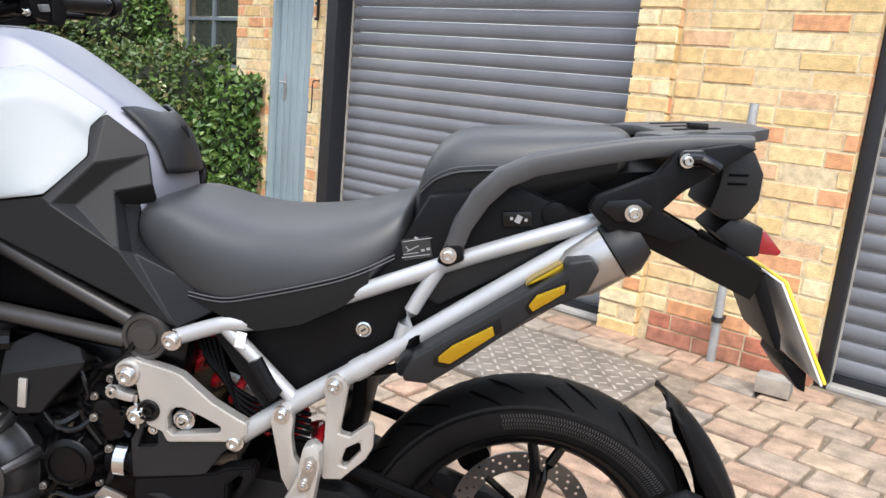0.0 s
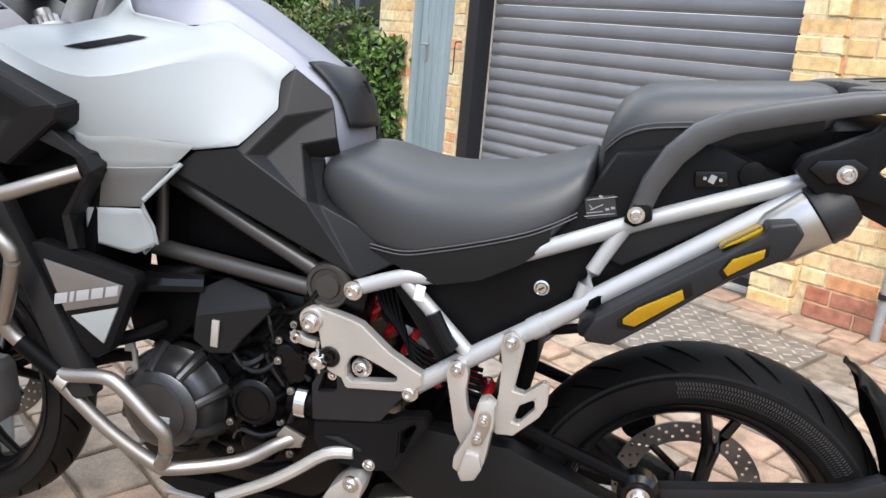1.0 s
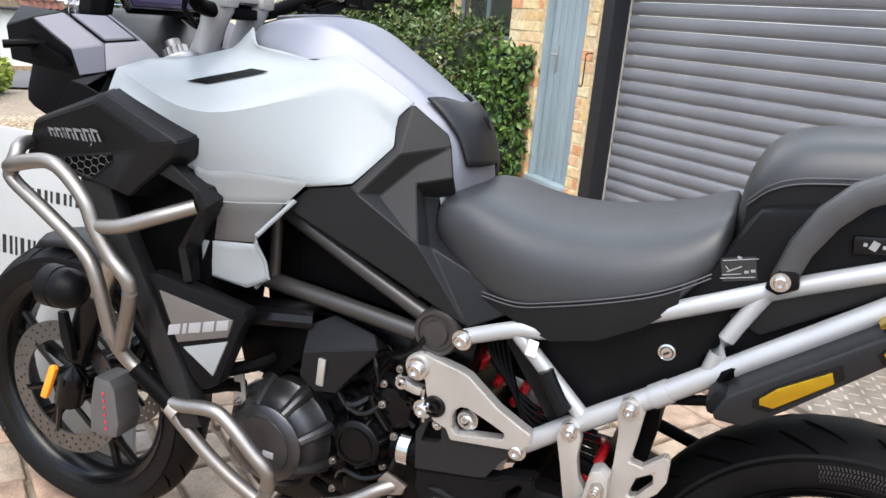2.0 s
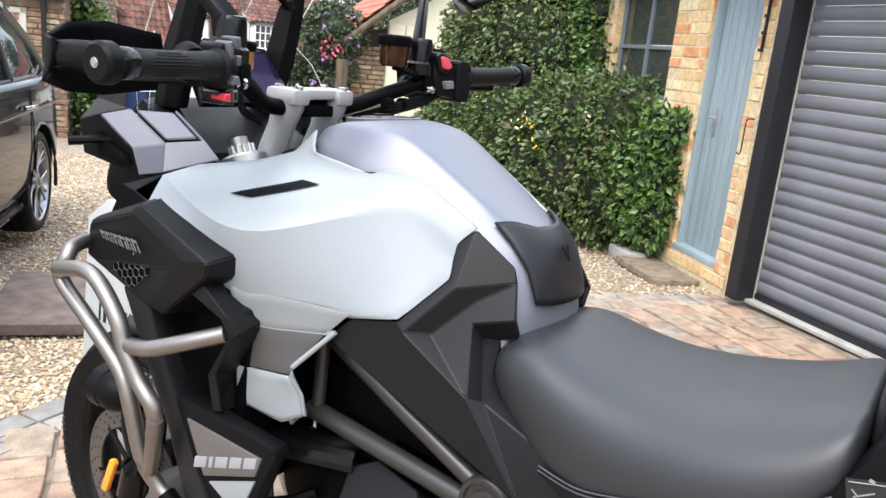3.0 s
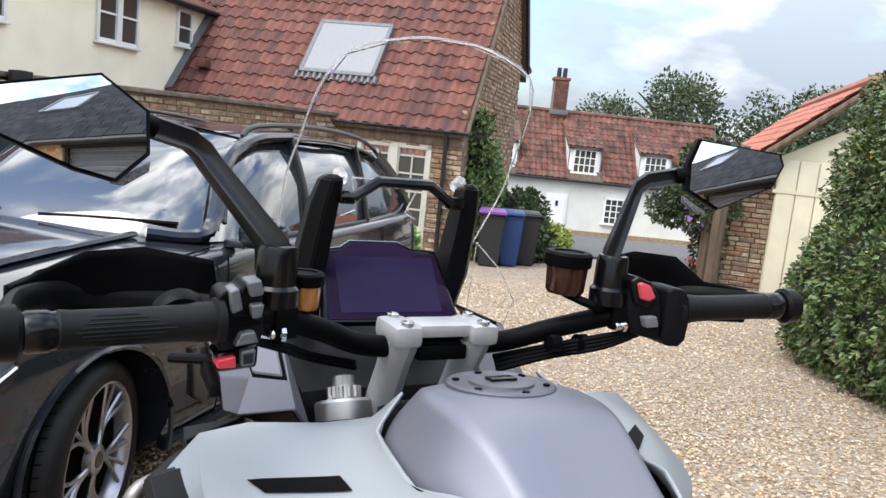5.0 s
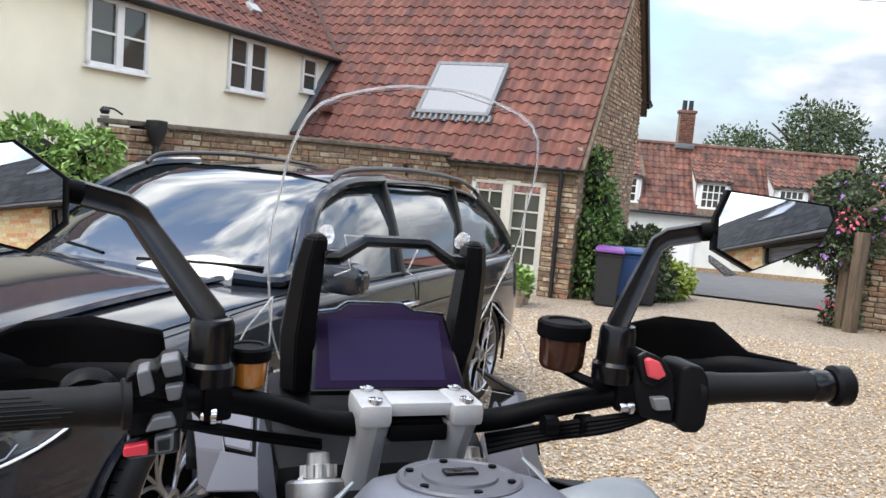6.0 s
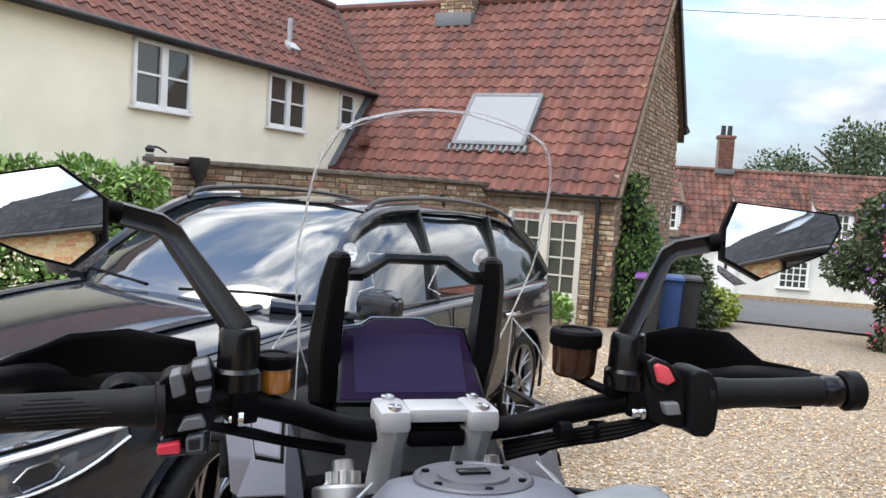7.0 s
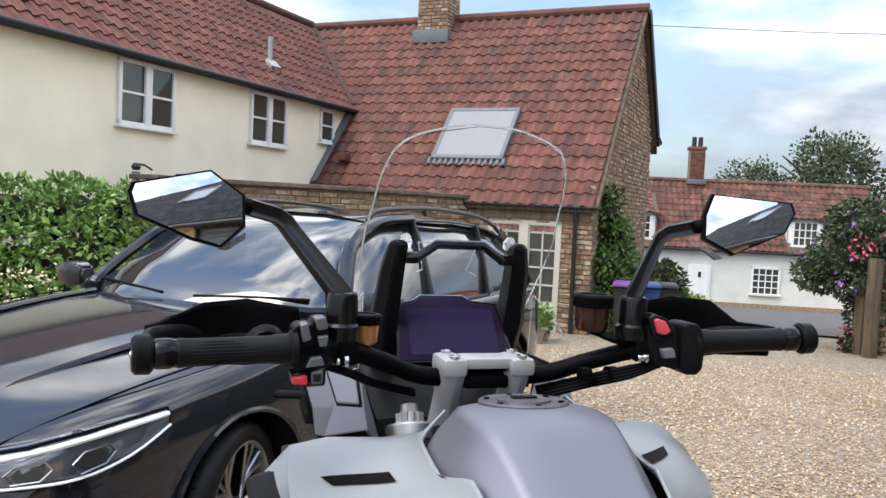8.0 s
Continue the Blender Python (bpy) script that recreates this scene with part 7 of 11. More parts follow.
md.target, md.wrap_method, md.wrap_mode, md.offset = tank, "NEAREST_SURFACEPOINT", "ABOVE_SURFACE", 0.005
md = pad.modifiers.new("shell", "SOLIDIFY")
md.thickness, md.offset = 0.005, -1
bm = bmesh.new()
for a, b in (((-0.009, 0.008), (0.009, 0.008)), ((0.009, 0.008), (0.0, -0.012)), ((0.0, -0.012), (-0.009, 0.008)), ((0, 0.006), (0, -0.006))):
    tube(bm, [(0.5235 - 0.55 * a[1], a[0] - 0.012, 1.047 + a[1]), (0.5235 - 0.55 * b[1], b[0] - 0.012, 1.047 + b[1])], 0.0012, 5, 1)
bp("pad_emblem", bm, BLACK_PLASTIC)

# white side cowl: shoulder, flank and tail of the panel
W = [(0.107, -0.091, 1.163), (0.146, -0.137, 1.138), (0.257, -0.142, 1.125), (0.31, -0.118, 1.138), (0.368, -0.11, 1.106), (0.427, -0.103, 1.073),
     (0.084, -0.115, 1.125), (0.138, -0.15, 1.114), (0.243, -0.152, 1.111), (0.303, -0.125, 1.128), (0.361, -0.116, 1.103), (0.4235, -0.108, 1.068),
     (0.045, -0.165, 1.107), (0.115, -0.18, 1.099), (0.207, -0.176, 1.096), (0.285, -0.146, 1.108), (0.351, -0.122, 1.098), (0.4185, -0.115, 1.061),
     (0.008, -0.24, 1.1), (0.082, -0.262, 1.087), (0.16, -0.25, 1.066), (0.263, -0.184, 1.085), (0.338, -0.129, 1.094), (0.411, -0.124, 1.05),
     (-0.008, -0.292, 1.085), (0.07, -0.302, 1.056), (0.165, -0.294, 1.026), (0.245, -0.214, 1.06), (0.322, -0.138, 1.087), (0.41, -0.13, 1.028),
     (0.012, -0.335, 1.048), (0.085, -0.304, 1.026), (0.165, -0.285, 0.998), (0.25, -0.228, 1.012), (0.332, -0.168, 1.018), (0.414, -0.14, 1.003),
     (0.06, -0.328, 1.02), (0.105, -0.292, 0.985), (0.165, -0.277, 0.965), (0.25, -0.235, 0.968), (0.326, -0.199, 0.96), (0.371, -0.193, 0.943),
     (0.115, -0.315, 0.99), (0.12, -0.287, 0.952), (0.155, -0.27, 0.934), (0.21, -0.252, 0.94), (0.262, -0.228, 0.942), (0.302, -0.211, 0.933)]
F6 = [(r * 6 + c, r * 6 + c + 1, r * 6 + c + 7, r * 6 + c + 6) for r in range(7) for c in range(5)]
WR = [(x, y - 0.03 * min(max((-y - 0.17) / 0.1, 0.0), 1.0), z + 0.012 * min(max((-y - 0.15) / 0.12, 0.0), 1.0)) for x, y, z in W]   # the other side stands a little wider
WR[0], WR[6] = (0.088, -0.1, 1.174), (0.06, -0.14, 1.142)
cowls = [bcage("side_cowl", w_, F6, WHITE_PAINT, "pearl white upper side cowl with sharp crease", sides=sd, creases=[(24, 25), (25, 26), (26, 27), (27, 28)], thick=0.004, edge=1.0, corners=0.9)[-1] for w_, sd in ((W, 1), (WR, 3))]
# lower flank: pale band, dark band and white tip
L1 = [(0.135, -0.284, 0.952), (0.155, -0.274, 0.944), (0.21, -0.256, 0.949), (0.304, -0.2135, 0.94), (0.14, -0.269, 0.899), (0.15, -0.266, 0.896), (0.2, -0.25, 0.897), (0.27, -0.222, 0.903)]
bcage("pale_band", L1, [(0, 1, 5, 4), (1, 2, 6, 5), (2, 3, 7, 6)], PALE_BAND, "pale grey decal band", thick=0.0035, edge=0.97)
L2 = [(0.14, -0.269, 0.896), (0.15, -0.266, 0.893), (0.2, -0.25, 0.894), (0.267, -0.223, 0.9), (0.135, -0.268, 0.829), (0.155, -0.264, 0.83), (0.195, -0.256, 0.832), (0.229, -0.25, 0.834)]
bcage("dark_band", L2, [(0, 1, 5, 4), (1, 2, 6, 5), (2, 3, 7, 6)], GREY_BAND, "dark grey decal band", thick=0.0035, edge=0.97)
L3 = [(0.14, -0.267, 0.827), (0.155, -0.264, 0.828), (0.195, -0.256, 0.83), (0.229, -0.25, 0.832), (0.14, -0.264, 0.789), (0.15, -0.262, 0.786), (0.2, -0.252, 0.778), (0.238, -0.236, 0.8), (0.142, -0.26, 0.77), (0.155, -0.258, 0.766), (0.213, -0.242, 0.752), (0.243, -0.232, 0.769)]
bcage("lower_tip", L3, [(0, 1, 5, 4), (1, 2, 6, 5), (2, 3, 7, 6), (4, 5, 9, 8), (5, 6, 10, 9), (6, 7, 11, 10)], WHITE_PAINT, "pearl white lower cowl tip", thick=0.006, edge=0.95)
both("cowl_rim", lambda: one_tube([(0.272, -0.223, 0.903), (0.285, -0.222, 0.908), (0.233, -0.25, 0.846), (0.231, -0.25, 0.834), (0.24, -0.237, 0.8), (0.245, -0.232, 0.77), (0.225, -0.238, 0.752)], 0.004, 8, 1), WHITE_PAINT, "white edge of the lower cowl")
both("band_line", lambda: one_tube([(0.14, -0.271, 0.898), (0.15, -0.2675, 0.8945), (0.2, -0.2515, 0.8955), (0.272, -0.223, 0.9015)], 0.0022, 6, 1), WHITE_PAINT, "thin white line between the bands")
# air slot in the shoulder
for sg, cowl in zip((1, -1), cowls):
    c4 = [Vector((0.105, -0.264, 1.2)), Vector((0.137, -0.252, 1.2)), Vector((0.202, -0.183, 1.2)), Vector((0.169, -0.185, 1.2))]
    bm = bmesh.new()
    loft(bm, [[Matrix.Diagonal((1, sg, 1)) @ c4[0].lerp(c4[3], u / 24).lerp(c4[1].lerp(c4[2], u / 24), w / 8) for w in range(9)] for u in range(25)], cap=False)
    slot = bp("cowl_vent", bm, MATT_BLACK, "black air slot in the white cowl")
    md = slot.modifiers.new("lie", "SHRINKWRAP")
    md.target, md.wrap_method, md.use_project_z, md.use_negative_direction, md.use_positive_direction, md.offset = cowl, "PROJECT", True, True, False, 0.0025

# dark side panel between tank, cowl and seat, of flat facets
K = {"a": (0.4285, -0.107, 1.072), "b": (0.49, -0.097, 1.03), "n": (0.409, -0.128, 1.05), "m": (0.4155, -0.1425, 1.005), "l": (0.37, -0.196, 0.9415), "k": (0.302, -0.2085, 0.931), "j": (0.262, -0.216, 0.893),
     "q": (0.498, -0.101, 1.011), "p": (0.43, -0.15, 0.995), "o": (0.383, -0.196, 0.93), "p2": (0.452, -0.128, 0.978), "o2": (0.408, -0.166, 0.927), "r1": (0.49, -0.1895, 0.866), "q2": (0.514, -0.124, 0.966),
     "s": (0.459, -0.143, 0.951), "s2": (0.465, -0.118, 0.926), "r2": (0.506, -0.171, 0.86), "d": (0.515, -0.107, 0.936), "e": (0.49, -0.112, 0.926), "e2": (0.494, -0.122, 0.895), "f": (0.512, -0.132, 0.867), "g": (0.577, -0.166, 0.83),
     "h": (0.652, -0.182, 0.786), "i": (0.585, -0.187, 0.747)}
facets("tank_side_panel", K, ["a b q p", "a p m n", "m p o l", "p q p2", "p p2 o2 o", "q q2 s p2", "p2 s r1 o2", "o o2 r1", "q2 d e s2 s", "s s2 r2 r1", "s2 e e2 f r2", "j k l o r1 i", "r1 r2 i", "r2 f g", "r2 g i", "g h i"], PANEL_BLACK, "satin dark grey tank side panel with a stepped recess", 0.0035, 0.01)

# nose side pods with hexagon mesh
POD = {"A": (-0.196, -0.295, 0.978), "B": (0.022, -0.351, 1.056), "B2": (0.004, -0.356, 1.039), "L": (-0.235, -0.276, 0.924), "L2": (-0.248, -0.268, 0.906), "D": (0.15, -0.336, 0.995), "D2": (0.11, -0.347, 0.987), "M": (0.078, -0.345, 0.972),
       "E": (0.142, -0.334, 0.972), "F2": (0.028, -0.346, 0.906), "F": (0.05, -0.334, 0.893), "A1": (-0.19, -0.285, 0.988), "Ai": (-0.2, -0.2, 1.0), "Bi": (0.01, -0.27, 1.07), "Di": (0.15, -0.28, 1.0), "Li": (-0.24, -0.2, 0.9), "Fi": (0.04, -0.26, 0.88), "Ei": (0.145, -0.28, 0.965)}
facets("nose_pod", POD, ["A B2 D2 M", "A M L2 L", "L2 M F2", "A A1 B B2", "B D D2 B2", "D E M D2", "E F F2 M", "A1 Ai Bi B", "B Bi Di D", "L2 F2 F Fi Li", "F E Ei Fi", "D Di Ei E", "A L L2 Li Ai A1"], PANEL_BLACK, "matt black nose side pod", 0.005, 0.012)
facets("nose_top", {"a": (-0.16, -0.28, 1.0), "b": (-0.105, -0.295, 1.058), "c": (-0.07, -0.3, 1.054), "d": (-0.03, -0.3, 1.04), "e": (-0.1, -0.22, 1.07), "f": (-0.17, -0.2, 1.0)}, ["a b c d", "b e c", "a f e b"], BLACK_PLASTIC, "", 0.003)


def pod_low(x, z):
    """The slanted lower face of the pod, where the mesh sits."""
    return -0.268 - 0.2806 * (x + 0.248) + 0.228 * (z - 0.906)


def pod_high(x, z):
    """The upper face of the pod, where the badge sits."""
    return -0.295 - 0.178 * (x + 0.196) - 0.4 * (z - 0.978)


MESH_HOLE = [(-0.128, 0.914), (-0.12, 0.93), (0.014, 0.958), (0.019, 0.947), (-0.03, 0.911)]


def in_mesh(x, z, grow=0.0):
    return all((b[0] - a[0]) * (z - a[1]) - (b[1] - a[1]) * (x - a[0]) < grow for a, b in zip(MESH_HOLE, MESH_HOLE[1:] + MESH_HOLE[:1]))


def hexes():
    """Hexagon wires, cut off at the rim of the opening."""
    bm = bmesh.new()
    sx, sz = 0.0135, 0.0072
    for i in range(14):
        for j in range(7):
            x, z = -0.15 + i * sx * 1.5, 0.9 + j * sz * 1.732 + (i % 2) * sz * 0.866
            ring = [(x + sx * math.cos(k * math.pi / 3), z + sz * math.sin(k * math.pi / 3)) for k in range(6)]
            for a, b in zip(ring, ring[1:] + ring[:1]):
                ends = [(a[0] + (b[0] - a[0]) * u, a[1] + (b[1] - a[1]) * u) for u in (0, 0.25, 0.5, 0.75, 1)]
                ends = [p_ for p_ in ends if in_mesh(*p_)]
                if len(ends) > 1:
                    tube(bm, [Vector((u, pod_low(u, w) - 0.0016, w)) for u, w in (ends[0], ends[-1])], 0.0009, 4, 1)
    return bm
both("hex_mesh", hexes, GREY_BAND, "hexagon mesh grille")


def recess():
    bm = bmesh.new()
    face(bm, [bm.verts.new((x, pod_low(x, z) - 0.0008, z)) for x, z in MESH_HOLE])
    return bm
both("mesh_recess", recess, GROOVE)
both("mesh_lip", lambda: one_tube([(x, pod_low(x, z) - 0.001, z) for x, z in MESH_HOLE[-1:] + MESH_HOLE], 0.0018, 6, 1), PANEL_BLACK)
for sgn in (-1, 1):
    for x, w in ((-0.15, 0.016), (-0.13, 0.017), (-0.108, 0.006), (-0.098, 0.018), (-0.076, 0.022), (-0.05, 0.018), (-0.028, 0.02)):
        bm = bmesh.new()
        z = 0.966 + 0.13 * (x + 0.15)
        for u0, u1, lo, hi in ((0, 0.28, -0.011, 0.011), (0.28, 1, 0.006, 0.011), (0.72, 1, -0.009, 0.004)):
            vs = [bm.verts.new((x + w * u, -sgn * (pod_high(x + w * u, z + h) - 0.0035), z + h)) for u, h in ((u0, lo), (u1, lo), (u1, hi), (u0, hi))]
            face(bm, vs)
        bp("badge_mark", bm, BADGE_DIM, "worn grey badge mark")
    bm = one_tube([(x, -sgn * (pod_high(x, z) - 0.0035), z) for x, z in ((-0.112, 0.955), (-0.092, 0.948), (-0.07, 0.948), (-0.05, 0.955), (-0.036, 0.966))], 0.0014, 5, 4)
    bp("badge_arc", bm, BADGE_DIM, "curved stroke under the badge")

# radiator shrouds, guards and the lettered panel
SHROUD = {"a": (0.091, -0.327, 0.943), "b": (0.168, -0.327, 0.918), "c": (0.177, -0.323, 0.892), "d": (0.129, -0.315, 0.819), "e": (0.136, -0.31, 0.762), "a1": (0.115, -0.325, 0.964), "b1": (0.179, -0.325, 0.923), "c1": (0.189, -0.32, 0.897), "d1": (0.14, -0.31, 0.822), "e1": (0.15, -0.305, 0.765),
          "a2": (0.116, -0.28, 0.965), "b2": (0.147, -0.264, 0.925), "c2": (0.176, -0.258, 0.902), "c3": (0.17, -0.262, 0.875), "d2": (0.136, -0.266, 0.81), "e2": (0.126, -0.268, 0.744), "ai": (0.09, -0.26, 0.94), "bi": (0.16, -0.25, 0.915), "ci": (0.17, -0.25, 0.89), "di": (0.125, -0.25, 0.82), "ei": (0.13, -0.25, 0.75)}
facets("radiator_shroud", SHROUD, ["a a1 b1 b", "b b1 c1 c", "c c1 d1 d", "d d1 e1 e", "a1 a2 b2 b1", "b1 b2 c2 c1", "c1 c2 c3", "c1 c3 d2 d1", "d1 d2 e2 e1", "a b bi ai", "b c ci bi", "c d di ci", "d e ei di"], PANEL_BLACK, "dark grey radiator shroud", 0.004, 0.006)
both("radiator_blade", lambda: prism([(-0.075, 0.905), (-0.005, 0.9), (0.012, 0.85), (0.045, 0.788), (0.089, 0.708), (0.14, 0.603), (0.178, 0.514), (0.129, 0.495), (0.085, 0.6), (0.039, 0.71), (-0.005, 0.781)], -0.318, -0.285, "y", 0.008), GREY_PLASTIC, "dark grey fairing blade")
both("radiator_core", lambda: prism([(-0.1, 0.95), (0.14, 0.96), (0.17, 0.9), (0.16, 0.8), (0.14, 0.6), (0.09, 0.58), (0.0, 0.75), (-0.09, 0.86)], -0.27, -0.1, "y", 0.006), MATT_BLACK)
def tilted(outline, d0, d1, bev):
    """A plate on the slanted flank of the engine side panel."""
    bm = prism(outline, d0, d1, "y", bev)
    for v in bm.verts:
        v.co.y += -0.33 + 0.4 * (v.co.x - 0.1)
    return bm
both("badge_panel", lambda: tilted([(0.085, 0.775), (0.1, 0.776), (0.232, 0.724), (0.236, 0.71), (0.226, 0.688), (0.193, 0.588), (0.168, 0.574), (0.15, 0.6)], 0.0, 0.03, 0.005), BLACK_PLASTIC, "black lettered engine side panel")
both("badge_field", lambda: tilted([(0.105, 0.748), (0.216, 0.706), (0.208, 0.676), (0.132, 0.66)], -0.0035, 0.002, 0.0015), BADGE_PANEL, "bronze grey badge field")
both("badge_wedge", lambda: tilted([(0.14, 0.652), (0.208, 0.668), (0.186, 0.604)], -0.0035, 0.002, 0.0015), PALE_BAND, "pale grey wedge")
x = 0.118
for w in (0.018, 0.006, 0.018, 0.017, 0.018):
    both("badge_bar", lambda: tilted([(x, 0.672 + 0.19 * (x - 0.118)), (x + w, 0.672 + 0.19 * (x + w - 0.118)), (x + w + 0.002, 0.69 + 0.19 * (x + w - 0.118)), (x + 0.002, 0.69 + 0.19 * (x - 0.118))], -0.005, 0.0, 0.0005), BADGE_DIM, "pale badge bar")
    x += w + 0.0035

# crash bars
CRASH = [(-0.25, -0.18, 0.92), (-0.225, -0.272, 0.938), (-0.192, -0.325, 0.942), (-0.182, -0.342, 0.93), (-0.189, -0.348, 0.905), (-0.183, -0.348, 0.885), (-0.109, -0.35, 0.842), (-0.03, -0.35, 0.788), (-0.004, -0.35, 0.738), (0.012, -0.34, 0.65), (0.03, -0.325, 0.605), (0.06, -0.318, 0.58)]
CRASH2 = [(-0.188, -0.352, 0.91), (-0.153, -0.37, 0.922), (-0.08, -0.375, 0.938), (-0.041, -0.375, 0.926), (0.001, -0.375, 0.885), (0.019, -0.375, 0.844), (0.046, -0.372, 0.802), (0.076, -0.368, 0.768), (0.07, -0.36, 0.729), (0.035, -0.34, 0.655), (0.022, -0.335, 0.63)]
CRASH3 = [(0.11, -0.318, 0.545), (0.135, -0.318, 0.545), (0.199, -0.315, 0.552), (0.232, -0.314, 0.536), (0.278, -0.312, 0.493), (0.304, -0.308, 0.465), (0.3, -0.3, 0.425), (0.285, -0.292, 0.395)]
CRASH4 = [(0.1, -0.312, 0.535), (0.185, -0.3, 0.45), (0.265, -0.286, 0.392), (0.3, -0.276, 0.382), (0.4, -0.23, 0.392), (0.46, -0.205, 0.425), (0.49, -0.185, 0.437)]
for pts in (CRASH, CRASH2, CRASH3, CRASH4, [(0.021, -0.372, 0.848), (0.067, -0.37, 0.856), (0.12, -0.352, 0.876), (0.17, -0.32, 0.896)]):
    both("crash_bar", lambda: one_tube(pts, 0.0125, 12, 5), CRASH_STEEL, "brushed stainless crash bar tube")
both("crash_bar_sleeve", lambda: one_tube([(0.045, -0.322, 0.592), (0.118, -0.315, 0.538)], 0.0165, 12, 1), MATT_BLACK, "black rubber sleeve")
both("crash_bar_tab", lambda: prism([(0.455, 0.44), (0.47, 0.46), (0.51, 0.445), (0.5, 0.425), (0.47, 0.415)], -0.2, -0.192, "y", 0.002), STEEL)
both("frame_stay", lambda: one_tube([(0.14, -0.24, 0.575), (0.2, -0.2, 0.59), (0.22, -0.17, 0.6)], 0.012, 10, 2), MATT_BLACK)

# engine
bm = prism([(0.1, 0.36), (0.16, 0.29), (0.5, 0.27), (0.6, 0.36), (0.6, 0.56), (0.52, 0.68), (0.3, 0.7), (0.18, 0.58)], -0.135, 0.135, "y", 0.02)
bp("crankcase", bm, ENGINE_BLK, "black engine block")
bm = prism([(0.2, 0.55), (0.36, 0.58), (0.34, 0.86), (0.16, 0.84)], -0.14, 0.14, "y", 0.015)
bp("cylinder_block", bm, MATT_BLACK)
for i in range(7):
    bm = bmesh.new()
    box(bm, (0.27, -0.145, 0.58 + 0.02 * i), (0.12, 0.03, 0.006))
    bp("cylinder_fin", bm, MATT_BLACK)
def cover(c, r, y0, y1, mat, name, label, lobes=8, seg=40, dome=0.5):
    bm = bmesh.new()
    m = Matrix.Translation((c[0], 0, c[1])) @ pose(0, 0, 0, 90, 0, 0)
    d = y1 - y0
    prof = [(r * q, -(y0 + d * e)) for q, e in ((1, 0), (1, 0.26), (0.95, 0.32), (0.9, 0.5), (0.82, 0.66), (0.74, 0.78), (0.735, 0.88), (0.69, 0.92), (0.55, 0.97), (0.54, 1.0), (0.4, 1.015), (0.05, 1.02))]
    lathe(bm, prof, seg, m)
    ob = bp(name, bm, mat, label)
    for i in range(lobes):
        a = 2 * math.pi * i / lobes + 0.3
        p = (c[0] + r * 0.97 * math.cos(a), y0 * 0.97, c[1] + r * 0.97 * math.sin(a))
        bm = bmesh.new()
        lathe(bm, [(0.014, -0.02), (0.0135, 0.012), (0.012, 0.0145), (0.0095, 0.0145), (0.009, 0.01)], 14, Matrix.Translation(p) @ pose(0, 0, 0, 90, 0, 0))
        bp("cover_lug", bm, mat, "", ob)
        bm = bmesh.new()
        lathe(bm, [(0.0065, 0.008), (0.0065, 0.016), (0.004, 0.017), (0.0035, 0.013)], 10, Matrix.Translation(p) @ pose(0, 0, 0, 90, 0, 0))
        bp("cover_bolt", bm, GLOSS_BLACK, "", ob)
        bm = bmesh.new()
        tube(bm, [(c[0] + r * q * math.cos(a), y0 + (y1 - y0) * e, c[1] + r * q * math.sin(a)) for q, e in ((0.98, 0.22), (0.88, 0.5), (0.7, 0.86))], 0.14 * r, 10, 3, rs=(0.15 * r, 0.09 * r))
        bp("cover_rib", bm, mat, "", ob)
    return ob
gen = cover((0.24, 0.457), 0.101, -0.14, -0.235, ENGINE, "generator_cover", "graphite grey finned generator cover", 8)
bm = bmesh.new()
box(bm, (0.258, -0.238, 0.447), (0.022, 0.003, 0.012), bev=0.001)
bp("cover_mark", bm, BADGE_DIM, "", gen)
clu = cover((0.405, 0.488), 0.06, -0.14, -0.195, ENGINE_BLK, "clutch_cover", "black round engine cover", 7)
bm = bmesh.new()
lathe(bm, [(0.034, -0.002), (0.034, 0.002), (0.031, 0.002), (0.031, -0.002)], 30, Matrix.Translation((0.405, -0.197, 0.488)) @ pose(0, 0, 0, 90, 0, 0), closed=True)
bp("cover_ring", bm, ENGINE_BLK, "", clu)
cover((0.4, 0.395), 0.036, -0.14, -0.175, ENGINE_BLK, "oil_cover", "small black engine cover", 5)
cover((0.46, 0.575), 0.034, -0.13, -0.17, ENGINE_BLK, "sensor_cover", "", 4)
facets("engine_side_cover", {"a": (0.292, -0.175, 0.682), "b": (0.342, -0.172, 0.711), "c": (0.421, -0.175, 0.693), "d": (0.439, -0.2, 0.68), "e": (0.303, -0.212, 0.646), "f": (0.436, -0.2, 0.666), "g": (0.391, -0.206, 0.613), "h": (0.37, -0.207, 0.582), "i": (0.327, -0.207, 0.575), "j": (0.296, -0.208, 0.597)},
       ["a b c d e", "e d f g h i j"], PANEL_BLACK, "dark plastic engine side cover", thick=0.05, bev=0.004)
bm = bmesh.new()
box(bm, (0.341, -0.2105, 0.617), (0.014, 0.006, 0.05), pose(0, 0, 0, 0, 4, 0), bev=0.002)
bp("cover_badge", bm, BRUSHED, "short silver bar badge")
for pts, r in (([(0.44, -0.16, 0.62), (0.48, -0.17, 0.6), (0.5, -0.16, 0.54)], 0.012), ([(0.3, -0.15, 0.36), (0.4, -0.17, 0.345), (0.47, -0.16, 0.36)], 0.011), ([(0.49, -0.19, 0.66), (0.488, -0.195, 0.64), (0.492, -0.19, 0.6)], 0.005), ([(0.45, -0.17, 0.66), (0.42, -0.18, 0.6), (0.46, -0.175, 0.56)], 0.006), ([(0.3, -0.16, 0.58), (0.33, -0.165, 0.55), (0.38, -0.16, 0.57), (0.44, -0.165, 0.54)], 0.01)):
    bp("hose", one_tube(pts, r, 8, 4), MATT_BLACK)
